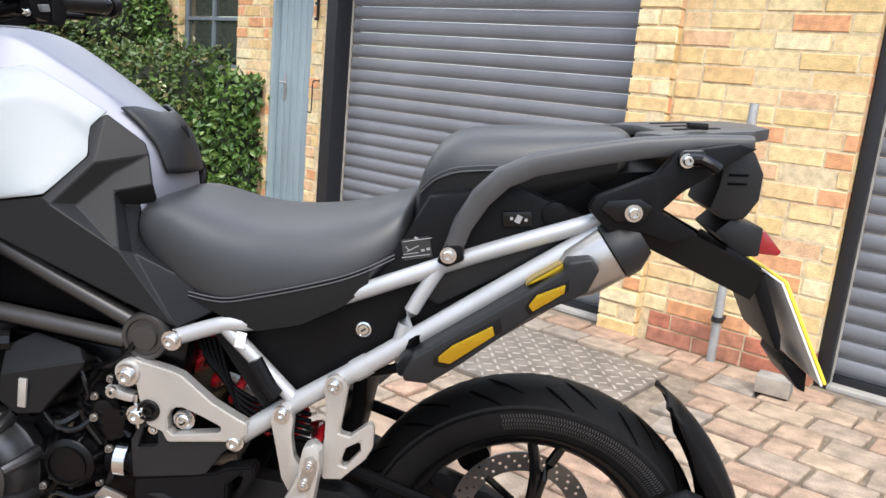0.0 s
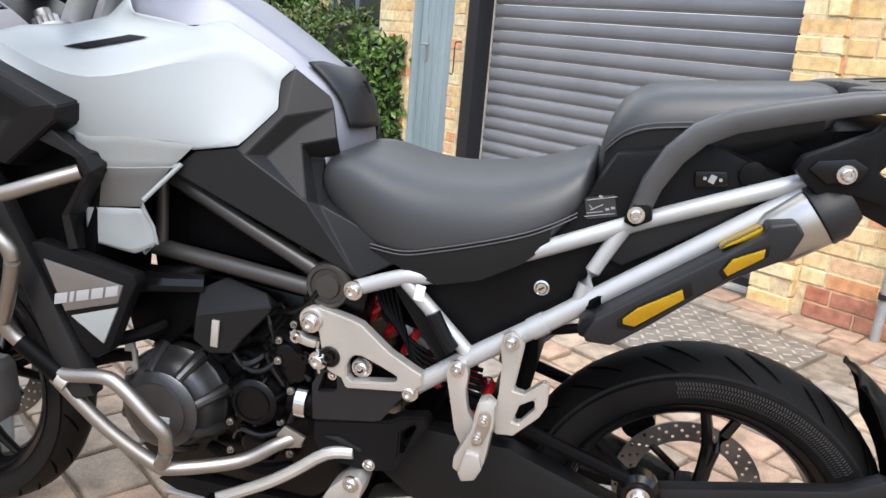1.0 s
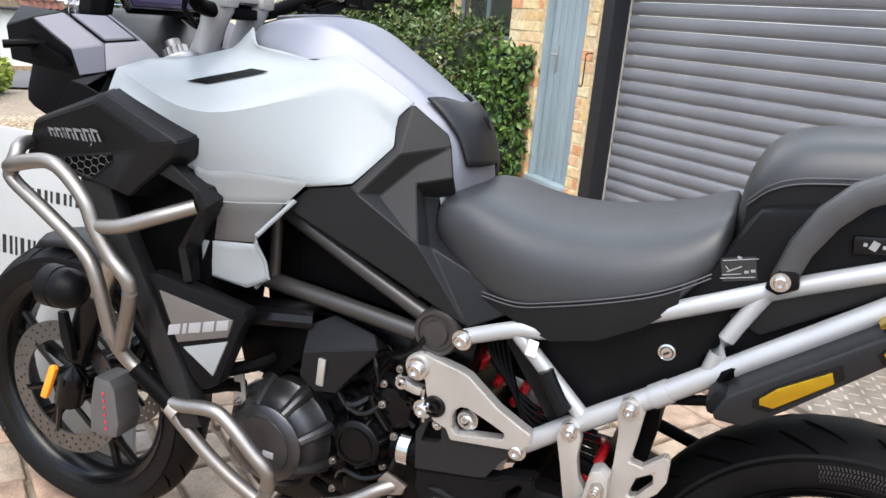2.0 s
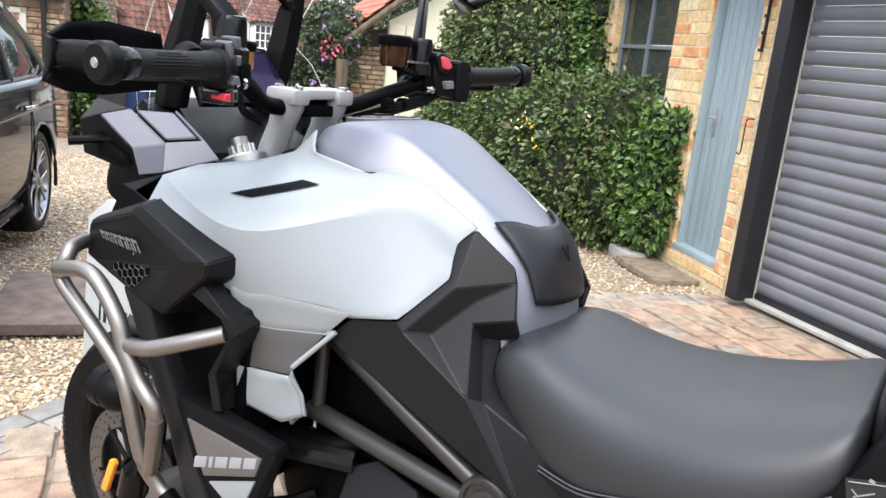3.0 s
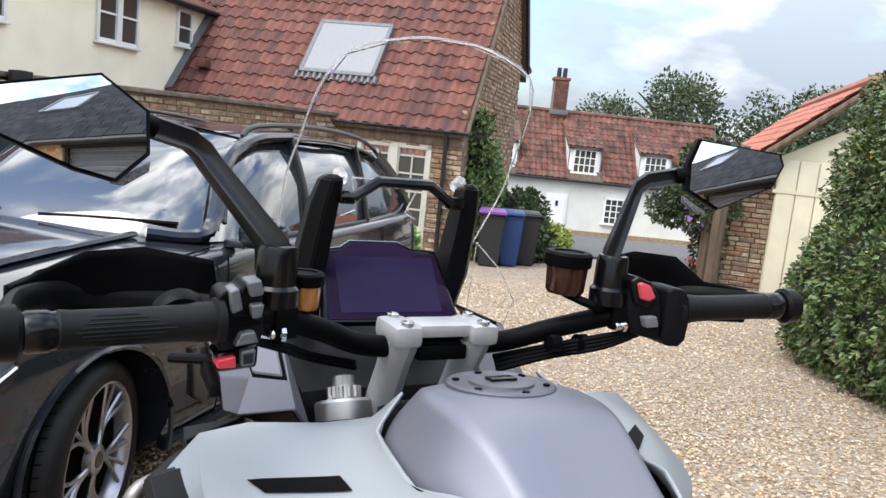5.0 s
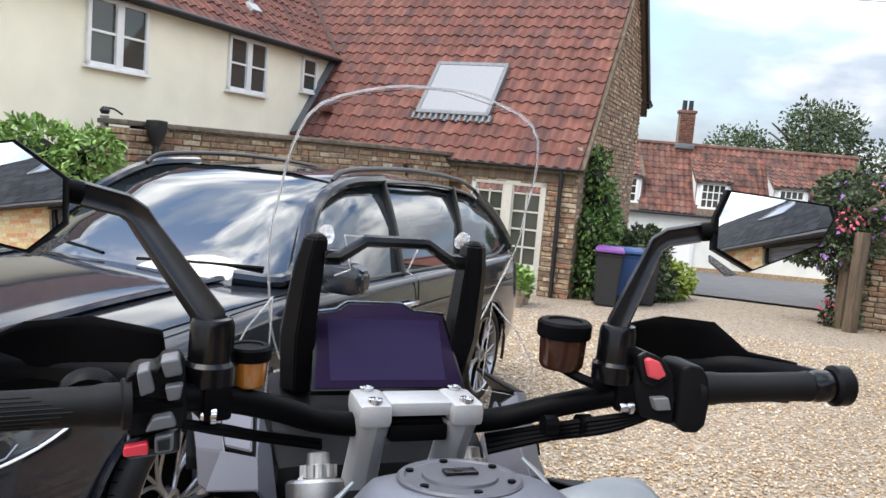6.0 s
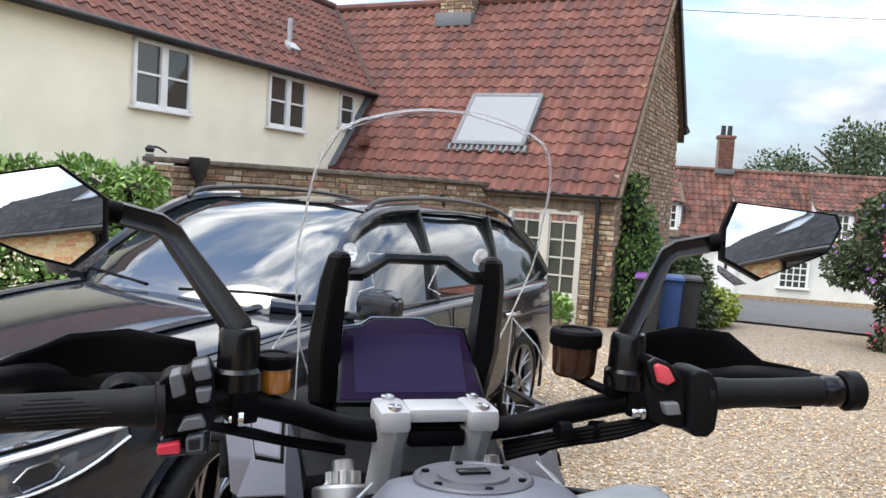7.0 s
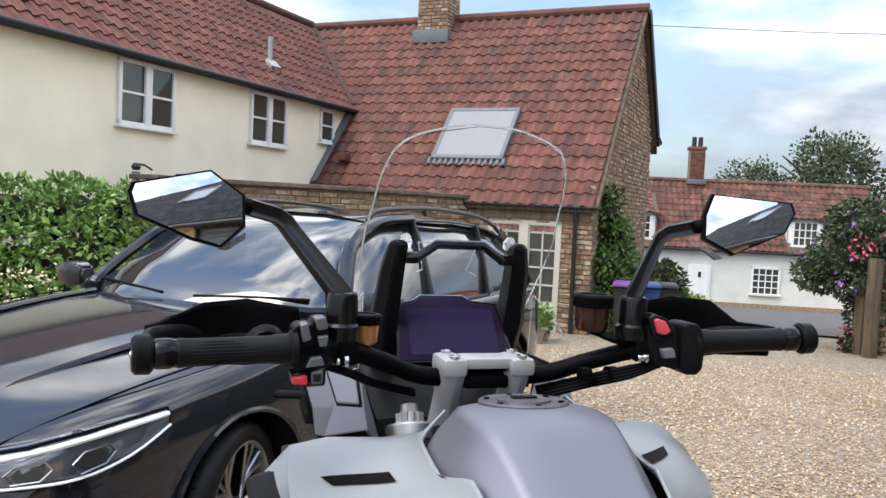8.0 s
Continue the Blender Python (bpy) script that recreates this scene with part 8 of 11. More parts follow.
for c in ((0.474, -0.18, 0.646), (0.446, -0.18, 0.612), (0.474, -0.185, 0.523), (0.491, -0.18, 0.42), (0.448, -0.185, 0.576), (0.356, -0.18, 0.437), (0.403, -0.18, 0.558), (0.45, -0.17, 0.45), (0.47, -0.17, 0.39), (0.35, -0.165, 0.37), (0.168, -0.206, 0.512)):
    bp("engine_bolt", bolt(c, 0.0045, depth=0.007), STEEL)
bm = prism([(0.474, 0.64), (0.49, 0.645), (0.504, 0.637), (0.525, 0.633), (0.522, 0.619), (0.508, 0.62), (0.487, 0.625)], -0.205, -0.185, "y", 0.004)
bp("shift_clamp", bm, BRUSHED, "silver gear linkage clamp")
bp("bolt", bolt((0.488, -0.205, 0.634), 0.0065, depth=0.004), CHROME)
bm = one_tube([(0.526, -0.2, 0.633), (0.527, -0.2, 0.6), (0.53, -0.2, 0.574)], 0.0035, 6, 2)
bp("shift_rod", bm, CHROME)
# starter housing, its ribs and bolts, mounting tab and wiring beside the covers
bm = bmesh.new()
lathe(bm, [(0.045, 0.12), (0.045, 0.165), (0.041, 0.172), (0.036, 0.172), (0.035, 0.178), (0.028, 0.18), (0.004, 0.18)], 24, Matrix.Translation((0.462, 0, 0.57)) @ pose(0, 0, 0, 90, 0, 0))
starter = bp("starter_housing", bm, ENGINE_BLK, "black ribbed starter motor housing")
for k in range(6):
    a = 0.5 + 2 * math.pi * k / 6
    bm = one_tube([(0.462 + q * math.cos(a), -0.17, 0.57 + q * math.sin(a)) for q in (0.03, 0.05)], 0.006, 8, 1)
    bp("housing_rib", bm, ENGINE_BLK, "", starter)
bp("housing_bolt", bolt((0.496, -0.18, 0.589), 0.008, depth=0.006), GLOSS_BLACK, "", starter)
bm = prism([(0.158, 0.57), (0.176, 0.572), (0.183, 0.515), (0.176, 0.498), (0.162, 0.497), (0.155, 0.512)], -0.203, -0.197, "y", 0.002)
bp("mount_tab", bm, BRUSHED, "silver engine mounting tab")
bp("mount_tube", one_tube([(0.1, -0.23, 0.528), (0.14, -0.2, 0.536), (0.172, -0.195, 0.54)], 0.013, 10, 2), MATT_BLACK)
for pts, r in (([(0.34, -0.17, 0.6), (0.38, -0.19, 0.56), (0.42, -0.195, 0.555), (0.45, -0.18, 0.58)], 0.005), ([(0.42, -0.18, 0.66), (0.44, -0.19, 0.62), (0.43, -0.19, 0.58), (0.46, -0.185, 0.53)], 0.004), ([(0.36, -0.175, 0.56), (0.395, -0.19, 0.562), (0.42, -0.17, 0.58)], 0.008),
               ([(0.45, -0.18, 0.41), (0.47, -0.19, 0.45), (0.485, -0.185, 0.5)], 0.006), ([(0.36, -0.17, 0.4), (0.38, -0.185, 0.43), (0.42, -0.185, 0.425), (0.46, -0.175, 0.44)], 0.005), ([(0.52, -0.19, 0.72), (0.5, -0.195, 0.69), (0.47, -0.19, 0.67), (0.44, -0.17, 0.66)], 0.005)):
    bp("wiring", one_tube(pts, r, 7, 4), GLOSS_BLACK)
both("bar_collar", lambda: one_tube([(0.114, -0.3155, 0.541), (0.13, -0.314, 0.53)], 0.0175, 14, 1), BRUSHED, "bright crash bar collar")
# swingarm pivot covers, pipe clamp, swingarm and stand
both("pivot_cover", lambda: holed([(0.518, 0.551), (0.534, 0.582), (0.566, 0.588), (0.579, 0.563), (0.675, 0.572), (0.694, 0.57), (0.669, 0.544), (0.646, 0.508), (0.631, 0.502), (0.522, 0.485)], [[(0.529, 0.539), (0.539, 0.577), (0.561, 0.579), (0.564, 0.55), (0.558, 0.544)]], -0.2, -0.18, 0.007), GREY_PLASTIC, "dark plastic swingarm pivot cover", 30)
both("pivot_plate", lambda: prism([(0.52, 0.55), (0.536, 0.578), (0.566, 0.583), (0.67, 0.565), (0.63, 0.505), (0.524, 0.49)], -0.186, -0.13, "y", 0.006), MATT_BLACK)
bp("bolt", bolt((0.551, -0.188, 0.569), 0.0055, depth=0.004), CHROME)
both("pivot_guard", lambda: holed([(0.525, 0.484), (0.661, 0.509), (0.676, 0.519), (0.724, 0.529), (0.728, 0.513), (0.717, 0.49), (0.678, 0.415), (0.626, 0.405), (0.542, 0.412), (0.524, 0.45)], [[(0.681, 0.49), (0.704, 0.513), (0.707, 0.504), (0.69, 0.456), (0.681, 0.447)]], -0.2, -0.165, 0.008), BLACK_PLASTIC, "black heel guard with a slot", 30)
both("guard_rib", lambda: prism([(0.546, 0.458), (0.572, 0.463), (0.616, 0.446), (0.612, 0.441), (0.57, 0.454)], -0.204, -0.195, "y", 0.002), GREY_PLASTIC)
bp("bolt", bolt((0.63, -0.2, 0.42), 0.0075, depth=0.006), CHROME)
bm = bmesh.new()
lathe(bm, [(0.028, -0.012), (0.031, -0.01), (0.031, 0.01), (0.028, 0.012)], 20, Matrix.Translation((0.495, -0.17, 0.5)) @ pose(0, 0, 0, 0, 90, 0))
bp("pipe_clamp", bm, CHROME, "bright steel hose clamp")
bm = one_tube([(0.47, -0.17, 0.5), (0.53, -0.17, 0.5)], 0.025, 14, 1)
bp("clamp_pipe", bm, MATT_BLACK)
bm = prism([(0.6, 0.38), (0.7, 0.47), (0.86, 0.46), (1.12, 0.37), (1.2, 0.34), (1.19, 0.3), (1.0, 0.29), (0.7, 0.31)], -0.125, -0.075, "y", 0.018)
bp("swingarm", bm, PANEL_BLACK, "black cast swingarm")
bm = prism([(0.6, 0.38), (0.7, 0.47), (0.86, 0.46), (1.12, 0.37), (1.2, 0.34), (1.19, 0.3), (1.0, 0.29), (0.7, 0.31)], 0.095, 0.14, "y", 0.018)
bp("swingarm", bm, PANEL_BLACK, "black cast swingarm")
both("torque_rod", lambda: one_tube([(0.74, -0.13, 0.555), (0.86, -0.135, 0.515), (1.08, -0.14, 0.45)], 0.012, 10, 2), MATT_BLACK, "black tie rod")
both("axle_cap", lambda: lathe(bmesh.new(), [(0.034, -0.02), (0.036, 0.01), (0.028, 0.02), (0.014, 0.02), (0.012, 0.032), (0.008, 0.034)], 18, Matrix.Translation((1.085, -0.135, 0.435)) @ pose(0, 0, 0, 90, 0, 0)), GLOSS_BLACK)
bp("bolt", bolt((1.085, -0.158, 0.435), 0.013), CHROME)
bm = one_tube([(0.35, -0.11, 0.225), (0.46, -0.12, 0.225), (0.56, -0.13, 0.22)], 0.02, 10, 2)
bp("sump_guard", prism([(0.18, 0.255), (0.22, 0.238), (0.5, 0.225), (0.6, 0.26), (0.6, 0.275), (0.2, 0.27)], -0.14, 0.14, "y", 0.004), BLACK_PLASTIC, "black sump guard")
bp("sump_lip", prism([(0.2, 0.232), (0.5, 0.218), (0.6, 0.252), (0.6, 0.257), (0.5, 0.224), (0.2, 0.238)], -0.145, 0.145, "y", 0.001), ALLOY, "thin silver lip of the sump guard")
bm = bmesh.new()
bm.free()
both("gear_pedal", lambda: one_tube([(0.35, -0.222, 0.3), (0.437, -0.215, 0.345), (0.491, -0.21, 0.38), (0.553, -0.205, 0.427), (0.6, -0.2, 0.436)], 0.011, 10, 4), BRUSHED, "silver foot pedal lever")
both("pedal_rubber", lambda: one_tube([(0.347, -0.222, 0.3), (0.347, -0.262, 0.297)], 0.013, 10, 1), MATT_BLACK)
both("rider_footpeg", lambda: prism([(0.55, 0.34), (0.566, 0.372), (0.589, 0.395), (0.618, 0.408), (0.63, 0.392), (0.622, 0.36), (0.6, 0.32), (0.56, 0.31)], -0.225, -0.17, "y", 0.006), BRUSHED, "cast rider footpeg bracket")
bp("bolt", bolt((0.607, -0.225, 0.391), 0.01, depth=0.006), CHROME)
both("footpeg_teeth", lambda: prism([(0.57, 0.295), (0.6, 0.303), (0.602, 0.28), (0.575, 0.275)], -0.33, -0.25, "y", 0.004), MATT_BLACK)
both("exhaust_box", lambda: prism([(0.6, 0.3), (0.7, 0.33), (0.82, 0.33), (0.86, 0.26), (0.8, 0.2), (0.62, 0.21)], -0.125, -0.06, "y", 0.02), STEEL)
both("stand_leg", lambda: one_tube([(0.66, -0.13, 0.25), (0.74, -0.15, 0.1), (0.78, -0.16, 0.012)], 0.014, 10, 2), MATT_BLACK, "black centre stand leg")
# shock absorber with red spring
bm = bmesh.new()
n = 90
pts = []
a0, a1 = Vector((0.585, -0.06, 0.675)), Vector((0.8, -0.055, 0.5))
d = (a1 - a0).normalized()
s1 = d.cross(Vector((0, 1, 0))).normalized()
s2 = d.cross(s1)
for k in range(n):
    f = k / (n - 1)
    ang = f * 2 * math.pi * 6.5
    pts.append(a0 + (a1 - a0) * f + (s1 * math.cos(ang) + s2 * math.sin(ang)) * 0.036)
tube(bm, pts, 0.0085, 8, 1)
shock = bp("shock_spring", bm, RED_SPRING, "glossy red coil spring")
bp("shock_body", one_tube([tuple(a0 - d * 0.02), tuple(a1 + d * 0.03)], 0.022, 14, 1), STEEL)
for k in range(5):
    bp("cable", one_tube([(0.6 + 0.01 * k, -0.14, 0.735 - 0.004 * k), (0.63 + 0.008 * k, -0.15, 0.68 - 0.006 * k), (0.7, -0.148 - 0.004 * k, 0.625 - 0.008 * k), (0.8, -0.13, 0.6 - 0.012 * k)], 0.0042, 6, 5), MATT_BLACK)
both("shock_guard", lambda: prism([(0.64, 0.74), (0.665, 0.745), (0.78, 0.62), (0.77, 0.6), (0.74, 0.6)], -0.172, -0.155, "y", 0.006), BLACK_PLASTIC)
bm = bmesh.new()
box(bm, (0.695, -0.2, 0.745), (0.016, 0.002, 0.026), pose(0, 0, 0, 0, 8, 0))
bp("paper_tag", bm, LABEL_W, "small white paper tag")
bm = one_tube([(0.72, -0.202, 0.715), (0.745, -0.205, 0.675), (0.758, -0.205, 0.66)], 0.013, 10, 2)
bp("cable_boot", bm, BLACK_PLASTIC)
bm = prism([(0.8, 0.5), (0.858, 0.6), (0.862, 0.7), (0.885, 0.71), (0.888, 0.61), (0.87, 0.5)], -0.09, 0.09, "y", 0.01)
bp("inner_fender", bm, MATT_BLACK)
bm = prism([(0.4, 0.9), (0.48, 0.92), (0.62, 0.83), (0.66, 0.76), (0.58, 0.74), (0.42, 0.8)], -0.1, 0.1, "y", 0.01)
bp("seat_base", bm, MATT_BLACK)
both("engine_front_cover", lambda: prism([(0.12, 0.67), (0.3, 0.67), (0.29, 0.62), (0.22, 0.55), (0.15, 0.56)], -0.165, -0.1, "y", 0.012), MATT_BLACK)
both("coolant_pipe", lambda: one_tube([(0.09, -0.175, 0.672), (0.14, -0.2, 0.682), (0.2, -0.2, 0.687), (0.3, -0.17, 0.69)], 0.02, 10, 4), GLOSS_BLACK)
bm = prism([(0.62, 0.66), (0.8, 0.62), (1.2, 0.92), (1.4, 1.08), (1.25, 1.06), (0.95, 0.93), (0.66, 0.8)], -0.12, 0.12, "y", 0.01)
bp("under_tray", bm, MATT_BLACK)
bm = prism([(0.02, 1.12), (0.1, 1.13), (0.42, 1.03), (0.48, 0.9), (0.4, 0.78), (0.2, 0.76), (0.05, 0.9)], -0.088, 0.088, "y", 0.01)
bp("airbox", bm, MATT_BLACK)

# handlebar
BAR = [(0.133, 0.45, 1.268), (0.112, 0.33, 1.261), (0.08, 0.245, 1.248), (0.036, 0.17, 1.219), (0.006, 0.113, 1.194), (0.0, 0.06, 1.187), (0.0, 0.0, 1.187), (0.0, -0.06, 1.187), (0.006, -0.113, 1.195), (0.036, -0.173, 1.222), (0.075, -0.24, 1.246), (0.128, -0.33, 1.257), (0.146, -0.45, 1.256)]
bars = bp("handlebar", one_tube(BAR, 0.014, 14, 5), MATT_BLACK, "matt black tapered handlebar")
bm = bmesh.new()
box(bm, (0.0, 0, 1.212), (0.05, 0.075, 0.017), bev=0.005)
clamp = bp("bar_clamp", bm, ALLOY, "silver handlebar clamp with four bolts")
for y in (-0.055, 0.055):
    bm = bmesh.new()
    box(bm, (0.0, y, 1.207), (0.07, 0.04, 0.028), bev=0.009)
    bp("clamp_lug", bm, ALLOY, "", clamp)
for y in (-0.048, 0.048):
    for x in (-0.022, 0.022):
        bm = bmesh.new()
        lathe(bm, [(0.0085, 0.0), (0.0085, 0.006), (0.006, 0.0065), (0.005, 0.003)], 14, Matrix.Translation((x * 1.05, y * 1.14, 1.219)))
        bp("clamp_bolt", bm, CHROME)
    bm = bmesh.new()
    loft(bm, [[(ox + 0.026 * s * math.cos(a * math.pi / 6), y * 1.1 + 0.019 * s * math.sin(a * math.pi / 6), z) for a in range(12)] for z, s, ox in ((1.07, 1.25, -0.045), (1.12, 1.1, -0.03), (1.16, 1.05, -0.012), (1.185, 1.2, -0.002), (1.197, 1.25, 0.0))], wrap=True)
    bp("bar_riser", bm, ALLOY, "silver cast bar riser")
bm = bmesh.new()
box(bm, (-0.035, 0, 1.075), (0.09, 0.26, 0.024), bev=0.01)
bp("top_yoke", bm, BLACK_PLASTIC, "black top yoke")
bm = bmesh.new()
box(bm, (0.013, 0, 1.183), (0.02, 0.07, 0.02), bev=0.004)
bp("clamp_plate", bm, MATT_BLACK)
for sgn in (-1, 1):
    e0, e1 = (Vector((0.133, 0.445, 1.2685)), Vector((0.111, 0.322, 1.2605))) if sgn > 0 else (Vector((0.147, -0.452, 1.256)), Vector((0.13, -0.333, 1.257)))
    ax = (e1 - e0).normalized()
    gm_ = axes(e0, ax, (0, 0, 1))
    rm = gm_ @ pose(0, 0, 0, 0, 90, 0)
    bm = bmesh.new()
    lathe(bm, [(0.0165, 0.0), (0.0185, 0.003), (0.0175, 0.012), (0.0172, 0.06), (0.0178, 0.11), (0.0185, 0.118), (0.0195, 0.124), (0.0195, 0.138), (0.023, 0.14), (0.023, 0.147), (0.015, 0.148)], 22, rm)
    g = bp("grip", bm, RUBBER, "black ribbed rubber grip")
    bm = bmesh.new()
    for k in range(9):
        tube(bm, [rm @ Vector((0.0175 * math.cos(a), 0.0175 * math.sin(a), z)) for a, z in ((2.2 + 0.22 * k, 0.015 + 0.004 * abs(k - 4)), (2.2 + 0.22 * k, 0.1 - 0.008 * abs(k - 4)))], 0.0007, 4, 1)
    bp("grip_ribbing", bm, RUBBER, "", g, None)["kind"] = "stuff"
    bm = bmesh.new()
    lathe(bm, [(0.017, -0.026), (0.019, -0.022), (0.019, -0.006), (0.0175, -0.003), (0.0175, 0.001)], 22, rm)
    bp("bar_end", bm, GLOSS_BLACK, "gloss black bar end")
    bm = bmesh.new()
    lathe(bm, [(0.02, -0.05), (0.024, -0.046), (0.0245, -0.03), (0.02, -0.026)], 22, rm)
    bp("bar_weight", bm, BLACK_PLASTIC)
    bm = bmesh.new()
    lathe(bm, [(0.006, -0.051), (0.006, -0.046), (0.004, -0.052)], 14, rm)
    bp("bar_end_bolt", bm, CHROME)
    # hand guard: arm from the bar end round the front, and its blade
    lo, go = (0.0, 0.0) if sgn > 0 else (0.014, -0.012)
    arm = [(0.144 if sgn > 0 else 0.155, 0.487 * sgn, 1.266 if sgn > 0 else 1.258), (0.115, (0.5 + go) * sgn, 1.262), (0.05, (0.492 + go) * sgn, 1.258), (-0.02, (0.46 + go) * sgn, 1.25), (-0.05, 0.4 * sgn, 1.24), (-0.03, 0.3 * sgn, 1.235), (0.03, 0.23 * sgn, 1.235)]
    bp("guard_arm", tube(bmesh.new(), arm, 0.016, 10, 5, flat=0.6), BLACK_PLASTIC, "black hand guard arm")
    GB = [(0.06, 0.494 * sgn, 1.264), (0.0, 0.478 * sgn, 1.26), (-0.042, 0.44 * sgn, 1.262), (-0.05, 0.36 * sgn, 1.262), (-0.03, 0.28 * sgn, 1.262),
          (0.055, 0.494 * sgn, 1.276), (-0.008, 0.47 * sgn, 1.275), (-0.04, (0.436 - lo) * sgn, 1.308 - lo), (-0.05, 0.36 * sgn, 1.313 - lo), (-0.03, 0.285 * sgn, 1.303 - lo),
          (0.04, 0.49 * sgn, 1.235), (-0.01, 0.472 * sgn, 1.22), (-0.05, 0.42 * sgn, 1.205), (-0.055, 0.36 * sgn, 1.2), (-0.03, 0.29 * sgn, 1.21)]
    bcage("guard_blade", GB, [(5, 6, 1, 0), (6, 7, 2, 1), (7, 8, 3, 2), (8, 9, 4, 3), (0, 1, 11, 10), (1, 2, 12, 11), (2, 3, 13, 12), (3, 4, 14, 13)], MATT_BLACK, "matt black hand guard blade", sides=1, thick=0.005, edge=1.0, corners=1.0)
    # lever
    lv = [(0.045, 0.25 * sgn, 1.238), (0.01, 0.28 * sgn, 1.235), (0.04, 0.36 * sgn, 1.236), (0.085, 0.46 * sgn, 1.24)]
    bp("lever", tube(bmesh.new(), lv, 0.008, 8, 5, flat=1.3), MATT_BLACK, "black hand lever")
    bm = bmesh.new()
    box(bm, (0.07, 0.235 * sgn, 1.243), (0.045, 0.03, 0.036), pose(0, 0, 0, 0, 0, 18 * -sgn), bev=0.006)
    bp("lever_perch", bm, MATT_BLACK)
    bp("bolt", bolt((0.088, 0.232 * sgn, 1.232), 0.006), CHROME)
    # mirror stem boss and stem
    bm = bmesh.new()
    lathe(bm, [(0.026, -0.01), (0.0265, 0.01), (0.0225, 0.014), (0.0215, 0.05), (0.019, 0.056), (0.014, 0.057), (0.013, 0.05)], 22, Matrix.Translation((0.066, (0.22 if sgn > 0 else 0.237) * sgn, 1.268)))
    bp("mirror_boss", bm, GLOSS_BLACK, "gloss black mirror stem boss")
    by = 0.22 if sgn > 0 else 0.237
    stem = [(0.06, by, 1.293), (0.057, by + 0.004, 1.325), (0.016, by + 0.066, 1.402), (0.01, by + 0.076, 1.416), (0.012, by + 0.09, 1.426), (0.024, by + 0.13, 1.436)]
    bm = bmesh.new()
    loft(bm, [[tuple(Vector((x, y * sgn, z)) + Vector((0.008 * k * b, (a * c_ - b * 0.004) * k * sgn, -a * s_ * k))) for a, b in ((-0.016, -1.3), (-0.018, 0.2), (-0.014, 1.1), (-0.006, 0.5), (0.006, 0.5), (0.014, 1.1), (0.018, 0.2), (0.016, -1.3))]
              for (x, y, z), k, c_, s_ in zip(stem, (0.95, 0.9, 0.7, 0.7, 0.7, 0.72), (1.0, 0.9, 0.82, 0.7, 0.3, 0.0), (0.0, 0.35, 0.57, 0.71, 0.95, 1.0))], wrap=True)
    bmesh.ops.recalc_face_normals(bm, faces=bm.faces)
    bp("mirror_stem", bm, STEM_BLACK, "satin black grooved mirror stem", None, 40)
    bm = bmesh.new()
    tube(bm, [(0.024, (by + 0.128) * sgn, 1.436), (0.034, (by + 0.15) * sgn, 1.44)], 0.012, 12, 1)
    bp("mirror_joint", bm, MATT_BLACK)

# mirrors: outline round a middle, glass, rim and dark shell
MIR = [((0.062, -0.44, 1.432), [(-0.074, 0.016), (-0.07, 0.027), (0.022, 0.048), (0.064, 0.018), (0.065, -0.022), (0.036, -0.049), (0.0, -0.04), (-0.066, -0.012)], Vector((1.0, 0.12, 0.13))),
       ((0.058, 0.425, 1.445), [(-0.068, 0.01), (-0.055, 0.044), (0.068, 0.036), (0.074, 0.02), (0.058, -0.012), (-0.022, -0.05), (-0.068, -0.027)], Vector((1.0, -0.33, 0.15)))]
for (c, out, way) in MIR:
    way.normalize()
    sx = Vector((0, 0, 1)).cross(way).normalized()
    sy_ = way.cross(sx)
    m = Matrix(((sx.x, sy_.x, way.x, c[0]), (sx.y, sy_.y, way.y, c[1]), (sx.z, sy_.z, way.z, c[2]), (0, 0, 0, 1)))
    def ring(k, dz):
        return [m @ Vector((x * k, y * k, dz)) for x, y in out]
    bm = bmesh.new()
    loft(bm, [ring(1.0, 0.003), ring(1.06, 0.004), ring(1.08, -0.004), ring(0.95, -0.022), ring(0.5, -0.034)], wrap=True)
    mir = bp("mirror", bm, BLACK_PLASTIC, "black angular rear-view mirror", None, 40)
    bm = bmesh.new()
    fine = [Vector(out[i]).lerp(Vector(out[(i + 1) % len(out)]), k / 5) for i in range(len(out)) for k in range(5)]
    lens_r, r0 = 0.8, 0.097
    loft(bm, [[m @ Vector((q.x * kk, q.y * kk, 0.0042 + (r0 ** 2 - (q.length * kk) ** 2) / (2 * lens_r))) for q in fine] for kk in (0.99, 0.9, 0.75, 0.6, 0.45, 0.3, 0.15, 0.002)], cap=False, wrap=True)
    bmesh.ops.recalc_face_normals(bm, faces=bm.faces)
    bp("mirror_glass", bm, MIRROR, "silvered convex mirror glass", mir, 180)
    sg = 1 if c[1] < 0 else -1
    bm = prism([(0.07, -0.03), (0.069, -0.04), (0.046, -0.055), (0.033, -0.053)] if sg > 0 else [(-0.073, -0.036), (-0.072, -0.045), (-0.05, -0.061), (-0.036, -0.058)], -0.008, 0.0015, "z", 0.001)
    bm.transform(m)
    bp("mirror_reflector", bm, REFLECT, "pale mesh indicator lens", mir)

